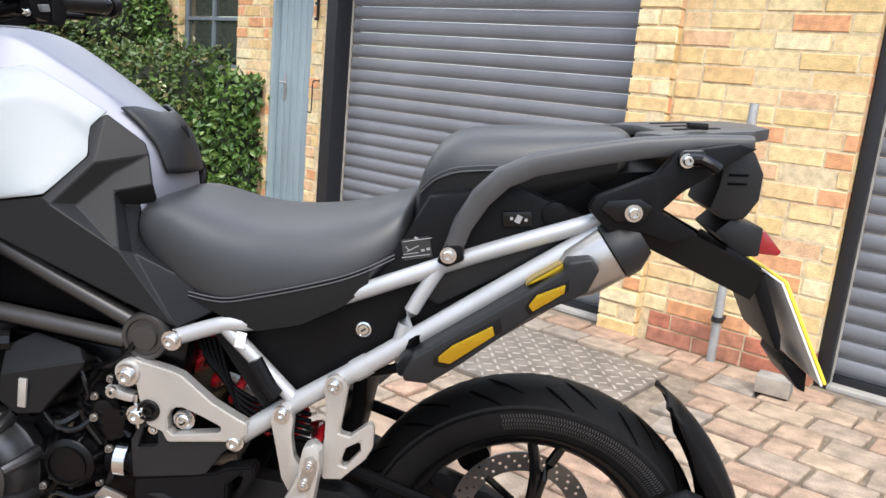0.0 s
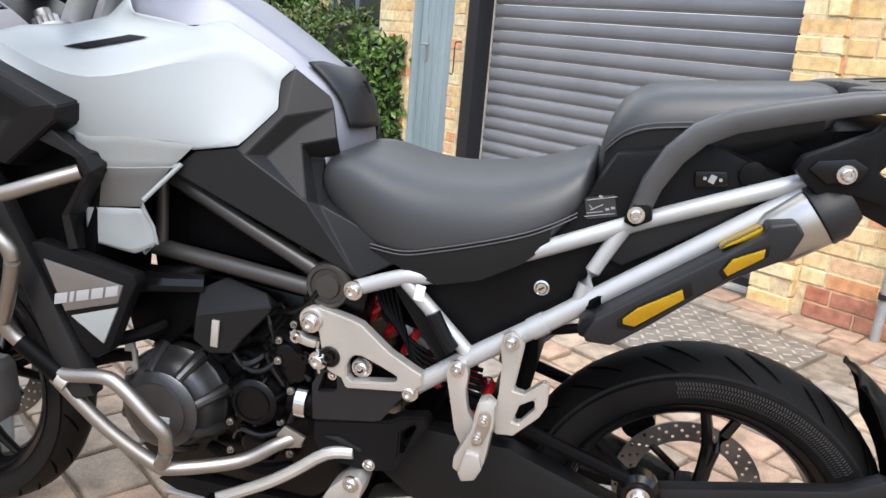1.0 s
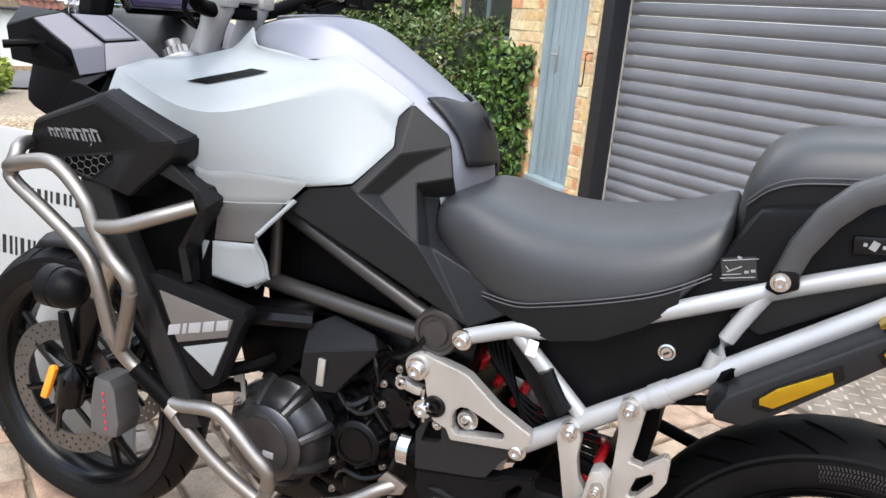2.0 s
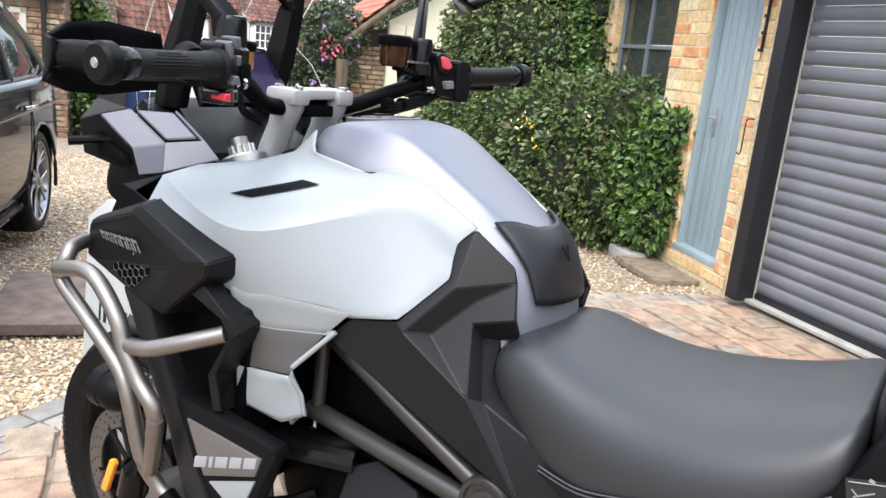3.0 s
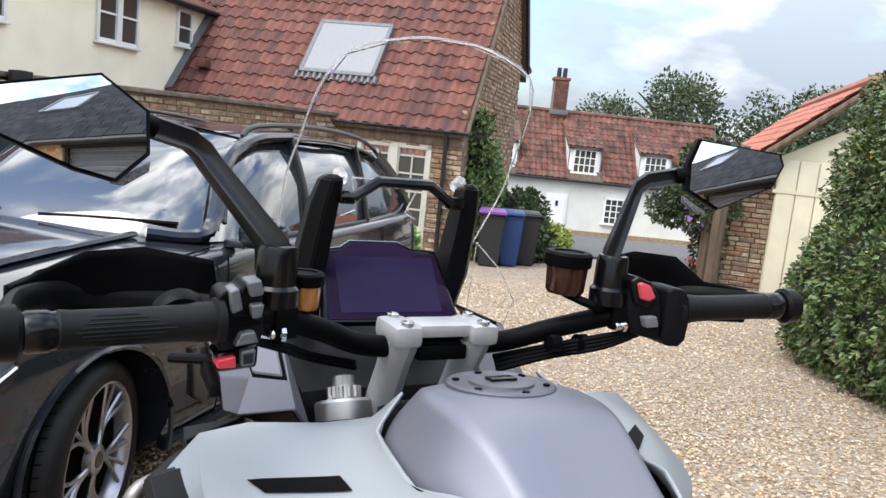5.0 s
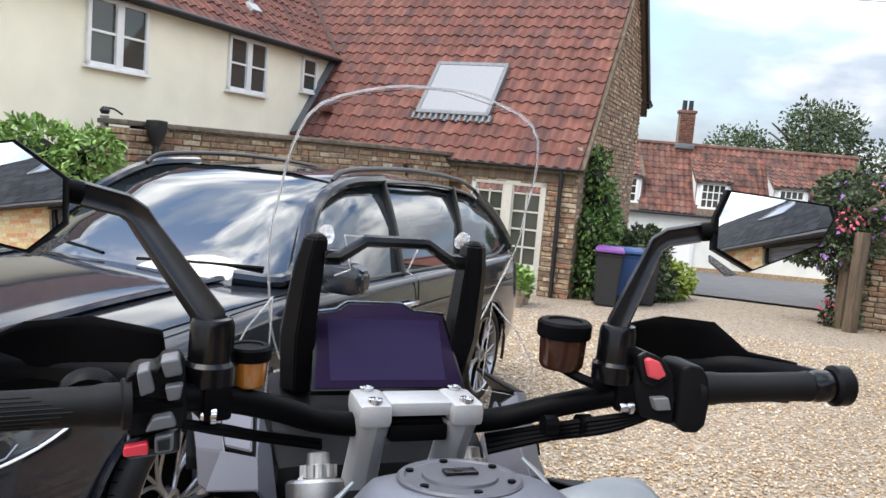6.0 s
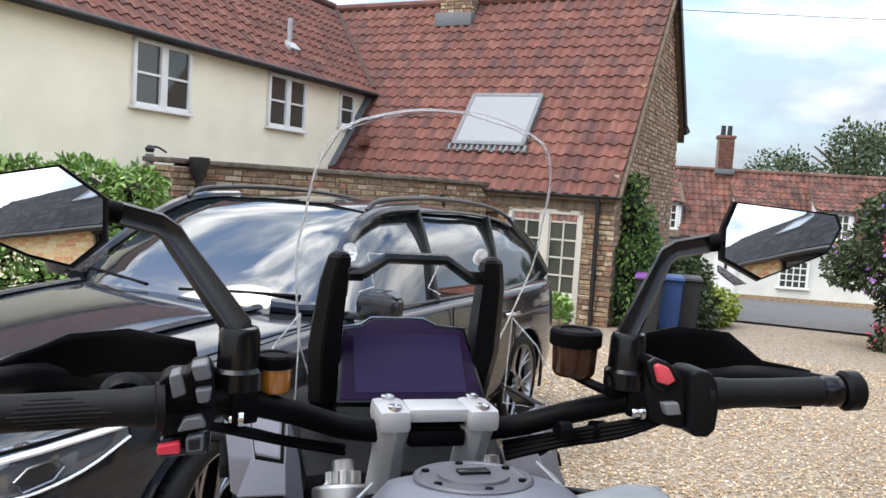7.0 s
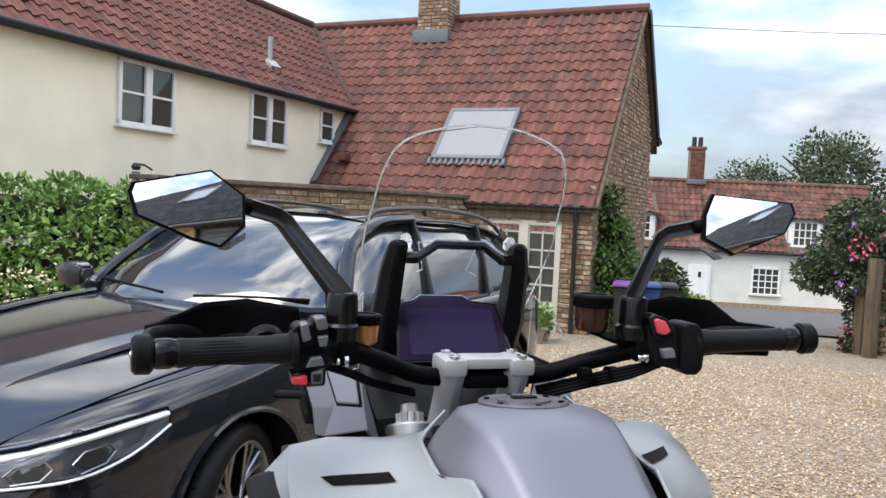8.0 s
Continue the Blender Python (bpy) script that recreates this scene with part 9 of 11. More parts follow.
# switchgear
def block(name, c, s, mat, turn=0, bev=0.004, label="", parent=None, tip=0):
    bm = bmesh.new()
    box(bm, c, s, pose(0, 0, 0, 0, tip, turn), bev=bev)
    return bp(name, bm, mat, label, parent)
def slab_x(outline, x0, x1, lean=0.0, mid=0.0, bev=0.003):
    """An outline in y and z pushed along x, its face swung with the bar."""
    bm = prism(outline, x0, x1, "x", bev, 3)
    for v in bm.verts:
        v.co.x += lean * (v.co.y - mid)
    return bm
LM, RM_ = (-0.55, -0.285), (0.45, 0.265)
lsw = bp("left_switchgear", slab_x([(-0.312, 1.273), (-0.311, 1.284), (-0.303, 1.288), (-0.287, 1.286), (-0.282, 1.294), (-0.268, 1.294), (-0.262, 1.286), (-0.258, 1.255), (-0.257, 1.238), (-0.262, 1.226), (-0.306, 1.226), (-0.312, 1.246)], 0.075, 0.12, *LM, 0.006), BLACK_PLASTIC, "black left switch housing", None, 30)
bp("switch_foot", slab_x([(-0.311, 1.225), (-0.262, 1.228), (-0.262, 1.202), (-0.308, 1.206)], 0.078, 0.121, *LM, 0.006), GLOSS_BLACK, "", lsw, 30)
bp("switch_waist", slab_x([(-0.305, 1.264), (-0.262, 1.254), (-0.26, 1.247), (-0.308, 1.25)], 0.09, 0.123, *LM, 0.003), MATT_BLACK, "", lsw, 30)
for out, x1, mt, lb in (([(-0.302, 1.289), (-0.292, 1.291), (-0.286, 1.269), (-0.298, 1.266)], 0.131, GREY_BTN, ""),
                        ([(-0.283, 1.296), (-0.267, 1.297), (-0.263, 1.281), (-0.278, 1.28)], 0.131, GREY_BTN, ""),
                        ([(-0.278, 1.272), (-0.262, 1.272), (-0.264, 1.258), (-0.275, 1.258)], 0.132, GREY_BTN, ""),
                        ([(-0.293, 1.233), (-0.287, 1.245), (-0.271, 1.245), (-0.266, 1.233)], 0.133, GREY_BTN, "grey indicator switch"),
                        ([(-0.31, 1.222), (-0.29, 1.222), (-0.289, 1.21), (-0.31, 1.213)], 0.129, RED_BTN, "red horn button"),
                        ([(-0.285, 1.226), (-0.268, 1.226), (-0.268, 1.209), (-0.284, 1.21)], 0.13, GREY_BTN, "grey square button")):
    bp("switch_button", slab_x(out, 0.1, x1, *LM, 0.003), mt, lb, lsw, 30)
bp("button_face", slab_x([(-0.282, 1.223), (-0.271, 1.223), (-0.271, 1.212), (-0.281, 1.213)], 0.12, 0.1325, *LM, 0.001), GREY_PLASTIC, "", lsw, 30)
bm = bmesh.new()
lathe(bm, [(0.024, 0), (0.026, 0.004), (0.026, 0.016), (0.02, 0.02)], 18, axes((0.115, -0.342, 1.256), (0.33, 0, 0.94), (0, 0.94, 0.3)))
bp("grip_collar", bm, BLACK_PLASTIC, "", lsw)
rsw = bp("right_switchgear", slab_x([(0.232, 1.254), (0.231, 1.291), (0.241, 1.298), (0.259, 1.294), (0.271, 1.276), (0.276, 1.249), (0.276, 1.217), (0.241, 1.223)], 0.07, 0.11, *RM_, 0.006), BLACK_PLASTIC, "black right switch housing", None, 30)
bp("throttle_housing", slab_x([(0.277, 1.286), (0.284, 1.291), (0.298, 1.29), (0.305, 1.278), (0.309, 1.25), (0.307, 1.222), (0.3, 1.212), (0.286, 1.211), (0.278, 1.22)], 0.065, 0.112, *RM_, 0.009), BLACK_PLASTIC, "", rsw, 30)
bp("kill_frame", slab_x([(0.2273, 1.2959), (0.2350, 1.3027), (0.2520, 1.2967), (0.2630, 1.2755), (0.2511, 1.2619), (0.2358, 1.2661)], 0.09, 0.117, *RM_, 0.003), GLOSS_BLACK, "", rsw, 30)
bp("kill_switch", slab_x([(0.2341, 1.2931), (0.2383, 1.2959), (0.2488, 1.2924), (0.2565, 1.2777), (0.2495, 1.2714), (0.2397, 1.2735)], 0.1, 0.122, *RM_, 0.003), PINK_BTN, "faded red engine stop switch", rsw, 30)
bp("home_button", slab_x([(0.247, 1.249), (0.263, 1.252), (0.267, 1.238), (0.252, 1.235)], 0.1, 0.119, *RM_, 0.002), GREY_BTN, "grey home button", rsw, 30)
for y0, y1 in ((-0.18, -0.27), (0.16, 0.27)):
    for k in range(2 if y0 < 0 else 4):
        bp("cable", tube(bmesh.new(), [(-0.01 + 0.004 * k, y0 * 0.6, 1.165 - 0.005 * k), (0.03, y0, 1.19 - 0.005 * k), (0.075, (y0 + y1) / 2, 1.215 - 0.005 * k), (0.095, y1, 1.228)], 0.0042, 6, 5), MATT_BLACK)
for y in (0.195, 0.15):
    bm = bmesh.new()
    lathe(bm, [(0.012, -0.008), (0.012, 0.008)], 10, axes((0.052, y, 1.2), (0, 0, 1), (1, 0, 0)))
    bp("cable_clip", bm, MATT_BLACK)
bp("brake_cable", one_tube([(-0.02, -0.03, 1.09), (-0.02, -0.055, 1.15), (0.0, -0.05, 1.18)], 0.003, 6, 4), MATT_BLACK)
# fluid reservoirs
for c, k, lab in (((0.05, 0.158, 1.269), 1.15, "dark amber brake fluid reservoir with black cap"), ((0.043, -0.199, 1.249), 0.86, "amber clutch fluid reservoir with black cap")):
    rm = Matrix.Translation(c) @ Matrix.Scale(k, 4)
    bm = bmesh.new()
    lathe(bm, [(0.02, 0.0), (0.0225, 0.004), (0.024, 0.034)], 22, rm)
    rs_ = bp("fluid_reservoir", bm, AMBER_FLUID if k > 1 else AMBER_LIGHT, lab)
    bm = bmesh.new()
    lathe(bm, [(0.0265, 0.032), (0.0275, 0.034), (0.0275, 0.046), (0.025, 0.049), (0.018, 0.049), (0.017, 0.047), (0.004, 0.047)], 28, rm)
    bp("reservoir_cap", bm, MATT_BLACK, "black screw cap", rs_)
    sg = 1 if c[1] > 0 else -1
    bp("reservoir_arm", one_tube([(c[0], c[1], c[2]), (c[0] + 0.03, c[1] + 0.025 * sg, c[2] - 0.01), (0.06, 0.235 * sg, 1.245)], 0.006, 8, 3), MATT_BLACK)

# instrument screen, posts and brace
TM = axes((-0.2, 0.009, 1.232), (0, 1, 0), (-0.6, 0, 0.8)) @ Matrix.Diagonal((0.955, 1, 1, 1))
bm = prism([(-0.112, -0.068), (-0.102, 0.052), (-0.07, 0.056), (-0.052, 0.068), (0.032, 0.068), (0.052, 0.056), (0.1, 0.052), (0.12, -0.068)], -0.02, 0.0, "z", 0.004)
bm.transform(TM)
tft = bp("instrument_screen", bm, GLOSS_BLACK, "black instrument housing with dark purple screen")
bm = prism([(-0.106, -0.064), (-0.097, 0.046), (-0.068, 0.05), (-0.05, 0.062), (0.03, 0.062), (0.05, 0.05), (0.095, 0.046), (0.114, -0.064)], 0.0005, 0.002, "z", 0.0005)
bm.transform(TM)
bp("screen_glass", bm, SCREEN_TFT, "dark purple glass", tft)
bm = bmesh.new()
box(bm, (0.002, -0.008, 0.0024), (0.172, 0.092, 0.0008))
bm.transform(TM)
bp("screen_panel", bm, SCREEN_IN, "slightly lighter display panel", tft)
# thin bright bead added to draw the highlight along the housing's top edge
bm = one_tube([TM @ Vector(p) for p in ((-0.1, 0.051, 0.0), (-0.07, 0.055, 0.0), (-0.052, 0.067, 0.0), (0.032, 0.067, 0.0), (0.052, 0.055, 0.0), (0.099, 0.051, 0.0))], 0.0014, 6, 1)
bp("screen_rim", bm, CHROME, "", tft)
for sgn in (-1, 1):
    yc = 0.008
    pts = [(-0.245, 0.114, 1.16), (-0.218, 0.12, 1.245), (-0.186, 0.115, 1.345), (-0.172, 0.11, 1.384), (-0.166, 0.11, 1.39)]
    bm = bmesh.new()
    loft(bm, [[(x + dx * k, yc + (y + dy * k) * sgn, z) for dx, dy in ((0.016, -0.011), (0.02, 0.004), (0.008, 0.014), (-0.012, 0.012), (-0.016, -0.009))] for (x, y, z), k in zip(pts, (1.7, 1.8, 1.5, 1.2, 0.6))], wrap=True)
    bmesh.ops.recalc_face_normals(bm, faces=bm.faces)
    bmesh.ops.bevel(bm, geom=bm.edges[:], offset=0.002, segments=2, affect="EDGES")
    bp("screen_post", bm, BLACK_PLASTIC, "black angular screen support post", None, 30)
    bm = bmesh.new()
    lathe(bm, [(0.007, -0.016), (0.0095, -0.008), (0.0095, 0.006), (0.006, 0.009)], 12, Matrix.Translation((-0.176, yc + 0.096 * sgn, 1.39)) @ pose(0, 0, 0, 0, 60 * sgn, 0))
    bp("post_knob", bm, CLEAR_EDGE, "clear screen fixing knob")
bp("screen_brace", tube(bmesh.new(), [(-0.158, -0.088, 1.36), (-0.15, -0.072, 1.362), (-0.146, -0.04, 1.385), (-0.15, 0.044, 1.385), (-0.158, 0.084, 1.36), (-0.165, 0.1, 1.358)], 0.0085, 8, 1), GLOSS_BLACK, "black cross brace")
for y in (-0.082, 0.094):
    bm = bmesh.new()
    box(bm, (-0.163, y, 1.36), (0.024, 0.024, 0.02), bev=0.004)
    bp("brace_lug", bm, GLOSS_BLACK)
for y0, y1 in ((-0.058, -0.043), (0.054, 0.04)):
    bp("screen_slot_edge", one_tube([(-0.205, y0, 1.385), (-0.222, y1, 1.335), (-0.226, y1 * 1.5, 1.325)], 0.0012, 6, 1), CLEAR_EDGE, "clear edge of the screen slot")
bp("screen_slot_edge", one_tube([(-0.205, -0.058, 1.385), (-0.205, 0.054, 1.385)], 0.0012, 6, 1), CLEAR_EDGE)
# clear windscreen
def scr(y, z, dx=0.0):
    return (-0.31 + 0.62 * (z - 1.2) + dx, y, z)
OUTL = [(0.14, 1.18), (0.16, 1.24), (0.172, 1.32), (0.178, 1.385), (0.172, 1.44), (0.165, 1.5), (0.138, 1.553), (0.06, 1.58), (0.0, 1.584)]
bm = bmesh.new()
zs = [1.18, 1.24, 1.3, 1.36, 1.41, 1.46, 1.51, 1.55, 1.57, 1.583]
def half_w(z):
    pts = sorted((b, a) for a, b in OUTL)
    for (z0, w0), (z1, w1) in zip(pts, pts[1:]):
        if z <= z1:
            return w0 + (w1 - w0) * (z - z0) / (z1 - z0 + 1e-9)
    return 0.01
rows = []
for z in zs:
    w = max(half_w(z), 0.02)
    rows.append([scr(0.018 + w * k / 6, z) for k in range(-6, 7)])
loft(bm, rows, cap=False)
ws = bp("windscreen", bm, CLEAR, "tall clear touring windscreen", None, None)
ws.visible_shadow = False
md = ws.modifiers.new("shell", "SOLIDIFY")
md.thickness = 0.003
edge = [scr(0.018 - a, b) for a, b in OUTL] + [scr(0.018 + a, b) for a, b in OUTL[-2::-1]]
ob = bp("screen_edge", one_tube(edge, 0.0017, 6, 3), CLEAR_EDGE, "polished clear rim", ws)
# lower clear deflectors
for sgn in (-1, 1):
    bm = bmesh.new()
    pts = [(-0.25 + 0.8 * (a - 0.165) + 0.1 * (z - 1.15), 0.018 + a * sgn, z) for a, z in ((0.165, 1.29), (0.2, 1.25), (0.225, 1.2), (0.215, 1.15), (0.165, 1.15))]
    vs = [bm.verts.new(p) for p in pts]
    face(bm, vs)
    ob = bp("wind_deflector", bm, CLEAR, "small clear wind deflector", None, None)
    ob.visible_shadow = False
    ob.modifiers.new("shell", "SOLIDIFY").thickness = 0.002
    bp("deflector_edge", one_tube(pts + pts[:1], 0.0012, 6, 1), CLEAR_EDGE, "", ob)
# headlamp cowl behind the screen and silver upper cowl
bm = prism([(-0.4, 0.98), (-0.36, 1.1), (-0.28, 1.18), (-0.2, 1.14), (-0.1, 1.1), (-0.08, 0.98), (-0.2, 0.9)], -0.15, 0.15, "y", 0.03)
bp("headlamp_cowl", bm, BLACK_PLASTIC, "black headlamp cowl")
SC = {"ul": (-0.2, -0.218, 1.163), "ur": (-0.15, -0.168, 1.163), "lr": (-0.068, -0.174, 1.123), "ll": (-0.116, -0.209, 1.115), "sr": (-0.03, -0.176, 1.098), "sl": (-0.098, -0.226, 1.07), "o": (-0.162, -0.242, 1.103),
      "ou": (-0.235, -0.252, 1.15), "ob": (-0.15, -0.236, 1.058), "ir": (-0.035, -0.15, 1.06), "iu": (-0.15, -0.15, 1.1), "f1": (-0.32, -0.235, 1.13), "f2": (-0.32, -0.2, 1.168), "f3": (-0.32, -0.228, 1.07)}
facets("upper_cowl", SC, ["ll lr sr sl", "lr ur iu ir sr"], SILVER_MID, "satin silver upper cowl", 0.004)
facets("upper_cowl_side", SC, ["o ll sl ob", "ou ul ll o"], SILVER_DARK, "satin grey side of the upper cowl", 0.004)
facets("upper_cowl_flank", SC, ["f2 ul ou f1", "f1 ou o ob f3", "sl sr ir ob"], BLACK_PLASTIC, "black lower cowl flank", 0.004)
SP = [Vector(SC[k]) for k in ("ul", "ur", "lr", "ll")]
SCM = sum(SP, Vector()) / 4
SCN = (SP[1] - SP[0]).cross(SP[3] - SP[0]).normalized()
SCN = SCN if SCN.z > 0 else -SCN
for nm, k, up, mt, lb in (("inlay_groove", 0.9, 0.0015, MATT_BLACK, ""), ("cowl_inlay", 0.83, 0.004, SILVER_MID, "raised satin silver inlay plate")):
    q4 = [SCM + (p - SCM) * k + SCN * up for p in SP]
    facets(nm, {i: tuple(q) for i, q in zip("abcd", q4)}, ["a b c d"], mt, lb, 0.002)
both("cowl_slot", lambda: prism([(-0.25, 1.12), (-0.17, 1.09), (-0.16, 1.075), (-0.24, 1.082)], -0.252, -0.236, "y", 0.002), MATT_BLACK)
both("indicator", lambda: tube(bmesh.new(), [(-0.2, -0.2, 1.112), (-0.225, -0.237, 1.108), (-0.262, -0.29, 1.102)], 0.0075, 10, 3, flat=1.5), MATT_BLACK, "black stalk indicator")
both("spot_lamp", lambda: lathe(bmesh.new(), [(0.006, -0.054), (0.02, -0.05), (0.031, -0.04), (0.037, -0.022), (0.039, -0.018), (0.039, 0.0), (0.041, 0.002), (0.041, 0.03), (0.034, 0.036)], 22, Matrix.Translation((-0.21, -0.24, 0.66)) @ pose(0, 0, 0, 0, -90, 0)), BLACK_PLASTIC, "round black spot lamp")

# ---- the parked estate car: x forwards, y to its left, front axle at the origin ----
CF, CL = Vector((0.75, -0.66, 0.022)), Vector((0.66, 0.75, 0))
KM = axes((-2.374, -0.945, ground_z(-2.374, -0.945) + 0.005), CF, CL)
car = thing("car", tuple(KM.translation), "dark grey metallic estate car parked on the gravel", "car")
KI = Matrix.Translation(-car.location)


def kp(name, bm, mat, label="", parent=None, sharp=35):
    bm.transform(KI @ KM)
    return part(name, bm, mat, parent or car, label, sharp)


def kboth(name, make, mat, label="", sharp=35):
    a = make()
    for sg in (1, -1):
        bm = make()
        if sg < 0:
            flipped(bm)
        kp(name, bm, mat, label, None, sharp)
    a.free()


BODY = [(0.89, 0.55, 0.6, 0.55, 0.57, 0.38, 0.62, 0.645), (0.84, 0.7, 0.76, 0.7, 0.65, 0.5, 0.70, 0.725), (0.72, 0.78, 0.86, 0.81, 0.725, 0.6, 0.77, 0.795), (0.55, 0.82, 0.9, 0.87, 0.785, 0.66, 0.825, 0.85),
        (0.3, 0.84, 0.925, 0.9, 0.83, 0.7, 0.87, 0.905), (0.0, 0.84, 0.935, 0.915, 0.85, 0.72, 0.915, 0.955), (-0.4, 0.84, 0.93, 0.91, 0.9, 0.75, 0.965, 1.005), (-0.75, 0.84, 0.93, 0.905, 0.93, 0.78, 0.985, 1.02),
        (-1.2, 0.84, 0.935, 0.91, 0.94, 0.8, 0.975, 0.985), (-2.0, 0.84, 0.935, 0.915, 0.955, 0.81, 0.985, 0.99), (-2.9, 0.84, 0.94, 0.92, 0.97, 0.8, 1.0, 1.0), (-3.5, 0.82, 0.91, 0.89, 0.98, 0.76, 1.01, 1.01), (-3.9, 0.74, 0.84, 0.8, 0.97, 0.68, 1.0, 1.0), (-4.02, 0.6, 0.7, 0.66, 0.9, 0.5, 0.95, 0.95)]
rows = []
for x, ys, ym, ysh, zsh, yt, zt, zc in BODY:
    half = [(x, 0, 0.17), (x, ys * 0.8, 0.17), (x, ys, 0.22), (x, ym * 0.985, 0.34), (x, ym, 0.5), (x, ym * 0.995, 0.5 + (zsh - 0.5) * 0.55), (x, ysh, zsh), (x, (ysh + yt) / 2 + 0.015, (zsh + zt) / 2 + 0.012), (x, yt, zt), (x, yt * 0.55, zt + (zc - zt) * 0.75), (x, 0, zc)]
    rows.append(half + [(a, -b, c) for a, b, c in half[-2:0:-1]])
bm = bmesh.new()
loft(bm, rows, wrap=True)
bmesh.ops.recalc_face_normals(bm, faces=bm.faces)
body = kp("body", bm, CAR, "", None, 180)
md = body.modifiers.new("round", "SUBSURF")
md.levels = md.render_levels = 2
cutters = []
for x in (0.0, -2.975):
    bm = bmesh.new()
    lathe(bm, [(0.375, -1.2), (0.375, 1.2)], 48, Matrix.Translation((x, 0, 0.34)) @ pose(0, 0, 0, 90, 0, 0))
    for v in bm.verts:
        if abs(v.co.y) < 0.1:
            v.co.y = 0
    c = kp("cutter", bm, MATT_BLACK)
    md = body.modifiers.new("arch", "BOOLEAN")
    md.operation, md.object, md.solver = "DIFFERENCE", c, "EXACT"
    cutters.append(c)
me = bpy.data.meshes.new_from_object(body.evaluated_get(bpy.context.evaluated_depsgraph_get()))
body.modifiers.clear()
body.data = me
me.polygons.foreach_set("use_smooth", [True] * len(me.polygons))
me.set_sharp_from_angle(angle=radians(40))
for c in cutters:
    bpy.data.objects.remove(c)
# inner wheel housings
for x in (0.0, -2.975):
    bm = bmesh.new()
    box(bm, (x, 0, 0.45), (0.74, 1.3, 0.4))
    kp("wheel_housing", bm, MATT_BLACK)
    kboth("arch_lip", lambda: tube(bmesh.new(), [(x + 0.378 * math.cos(a), 0.925, 0.34 + 0.378 * math.sin(a)) for a in [math.pi * (-0.08 + 1.16 * k / 24) for k in range(25)]], 0.012, 6, 1), CAR)
# greenhouse: glass shell, roof, pillars, rails
GH = [(-0.5, 0.5, 0.88, 0.3, 0.955, 0.965), (-0.8, 0.78, 0.985, 0.56, 1.12, 1.16), (-1.1, 0.82, 0.975, 0.6, 1.30, 1.345), (-1.4, 0.83, 0.975, 0.615, 1.42, 1.46), (-1.8, 0.83, 0.98, 0.62, 1.455, 1.49), (-2.4, 0.83, 0.985, 0.615, 1.46, 1.495), (-3.0, 0.82, 0.99, 0.6, 1.435, 1.47), (-3.5, 0.78, 1.0, 0.57, 1.39, 1.43), (-3.75, 0.74, 1.0, 0.55, 1.3, 1.34), (-3.97, 0.68, 1.0, 0.52, 1.02, 1.04)]
rows = []
for x, yb, zb, yr, zr, zc in GH:
    half = [(x, yb, zb), (x, yb + (yr - yb) * 0.45 + 0.02, zb + (zr - zb) * 0.5), (x, yr, zr), (x, yr * 0.55, zr + (zc - zr) * 0.8), (x, 0, zc)]
    rows.append(half + [(a, -b, c) for a, b, c in half[-2::-1]])
bm = bmesh.new()
loft(bm, rows)
kp("glass", bm, CARGLASS, "dark reflective car windows", None, 60)
bm = bmesh.new()
rows = []
for x, yb, zb, yr, zr, zc in GH[3:9]:
    half = [(x, yr + 0.015, zr - 0.015), (x, yr, zr + 0.006), (x, yr * 0.55, zr + (zc - zr) * 0.8 + 0.008), (x, 0, zc + 0.008)]
    rows.append(half + [(a, -b, c) for a, b, c in half[-2::-1]])
loft(bm, rows, cap=False)
kp("roof", bm, CAR, "", None, 60)
kboth("pillar", lambda: tube(bmesh.new(), [(-0.62, 0.6, 1.015), (-0.8, 0.775, 1.03), (-1.1, 0.65, 1.3), (-1.4, 0.625, 1.43), (-1.8, 0.63, 1.465)], 0.03, 8, 4, flat=1.2), CAR)
kboth("window_pillar", lambda: tube(bmesh.new(), [(-1.72, 0.845, 0.975), (-1.76, 0.75, 1.22), (-1.8, 0.635, 1.45)], 0.035, 8, 3, flat=0.4), CAR_TRIM)
kboth("window_pillar", lambda: tube(bmesh.new(), [(-2.6, 0.845, 0.985), (-2.72, 0.745, 1.22), (-2.85, 0.62, 1.44)], 0.035, 8, 3, flat=0.4), CAR_TRIM)
kboth("rear_pillar", lambda: tube(bmesh.new(), [(-3.85, 0.72, 1.02), (-3.65, 0.66, 1.22), (-3.35, 0.59, 1.4)], 0.07, 8, 3, flat=0.5), CAR)
kboth("window_trim", lambda: tube(bmesh.new(), [(-0.9, 0.845, 0.99), (-1.4, 0.85, 0.985), (-2.4, 0.853, 0.99), (-3.2, 0.83, 1.0), (-3.6, 0.77, 1.05)], 0.009, 6, 3), CAR_TRIM)
kboth("window_trim", lambda: tube(bmesh.new(), [(-0.9, 0.79, 1.06), (-1.15, 0.665, 1.31), (-1.45, 0.64, 1.425), (-2.2, 0.645, 1.46), (-3.0, 0.62, 1.43), (-3.45, 0.6, 1.34), (-3.6, 0.72, 1.1)], 0.011, 6, 4), CAR_TRIM)
kboth("roof_rail", lambda: tube(bmesh.new(), [(-1.35, 0.6, 1.44), (-1.5, 0.6, 1.5), (-2.2, 0.6, 1.535), (-3.0, 0.585, 1.51), (-3.45, 0.565, 1.43)], 0.014, 8, 4), CAR_TRIM, "black roof rail")
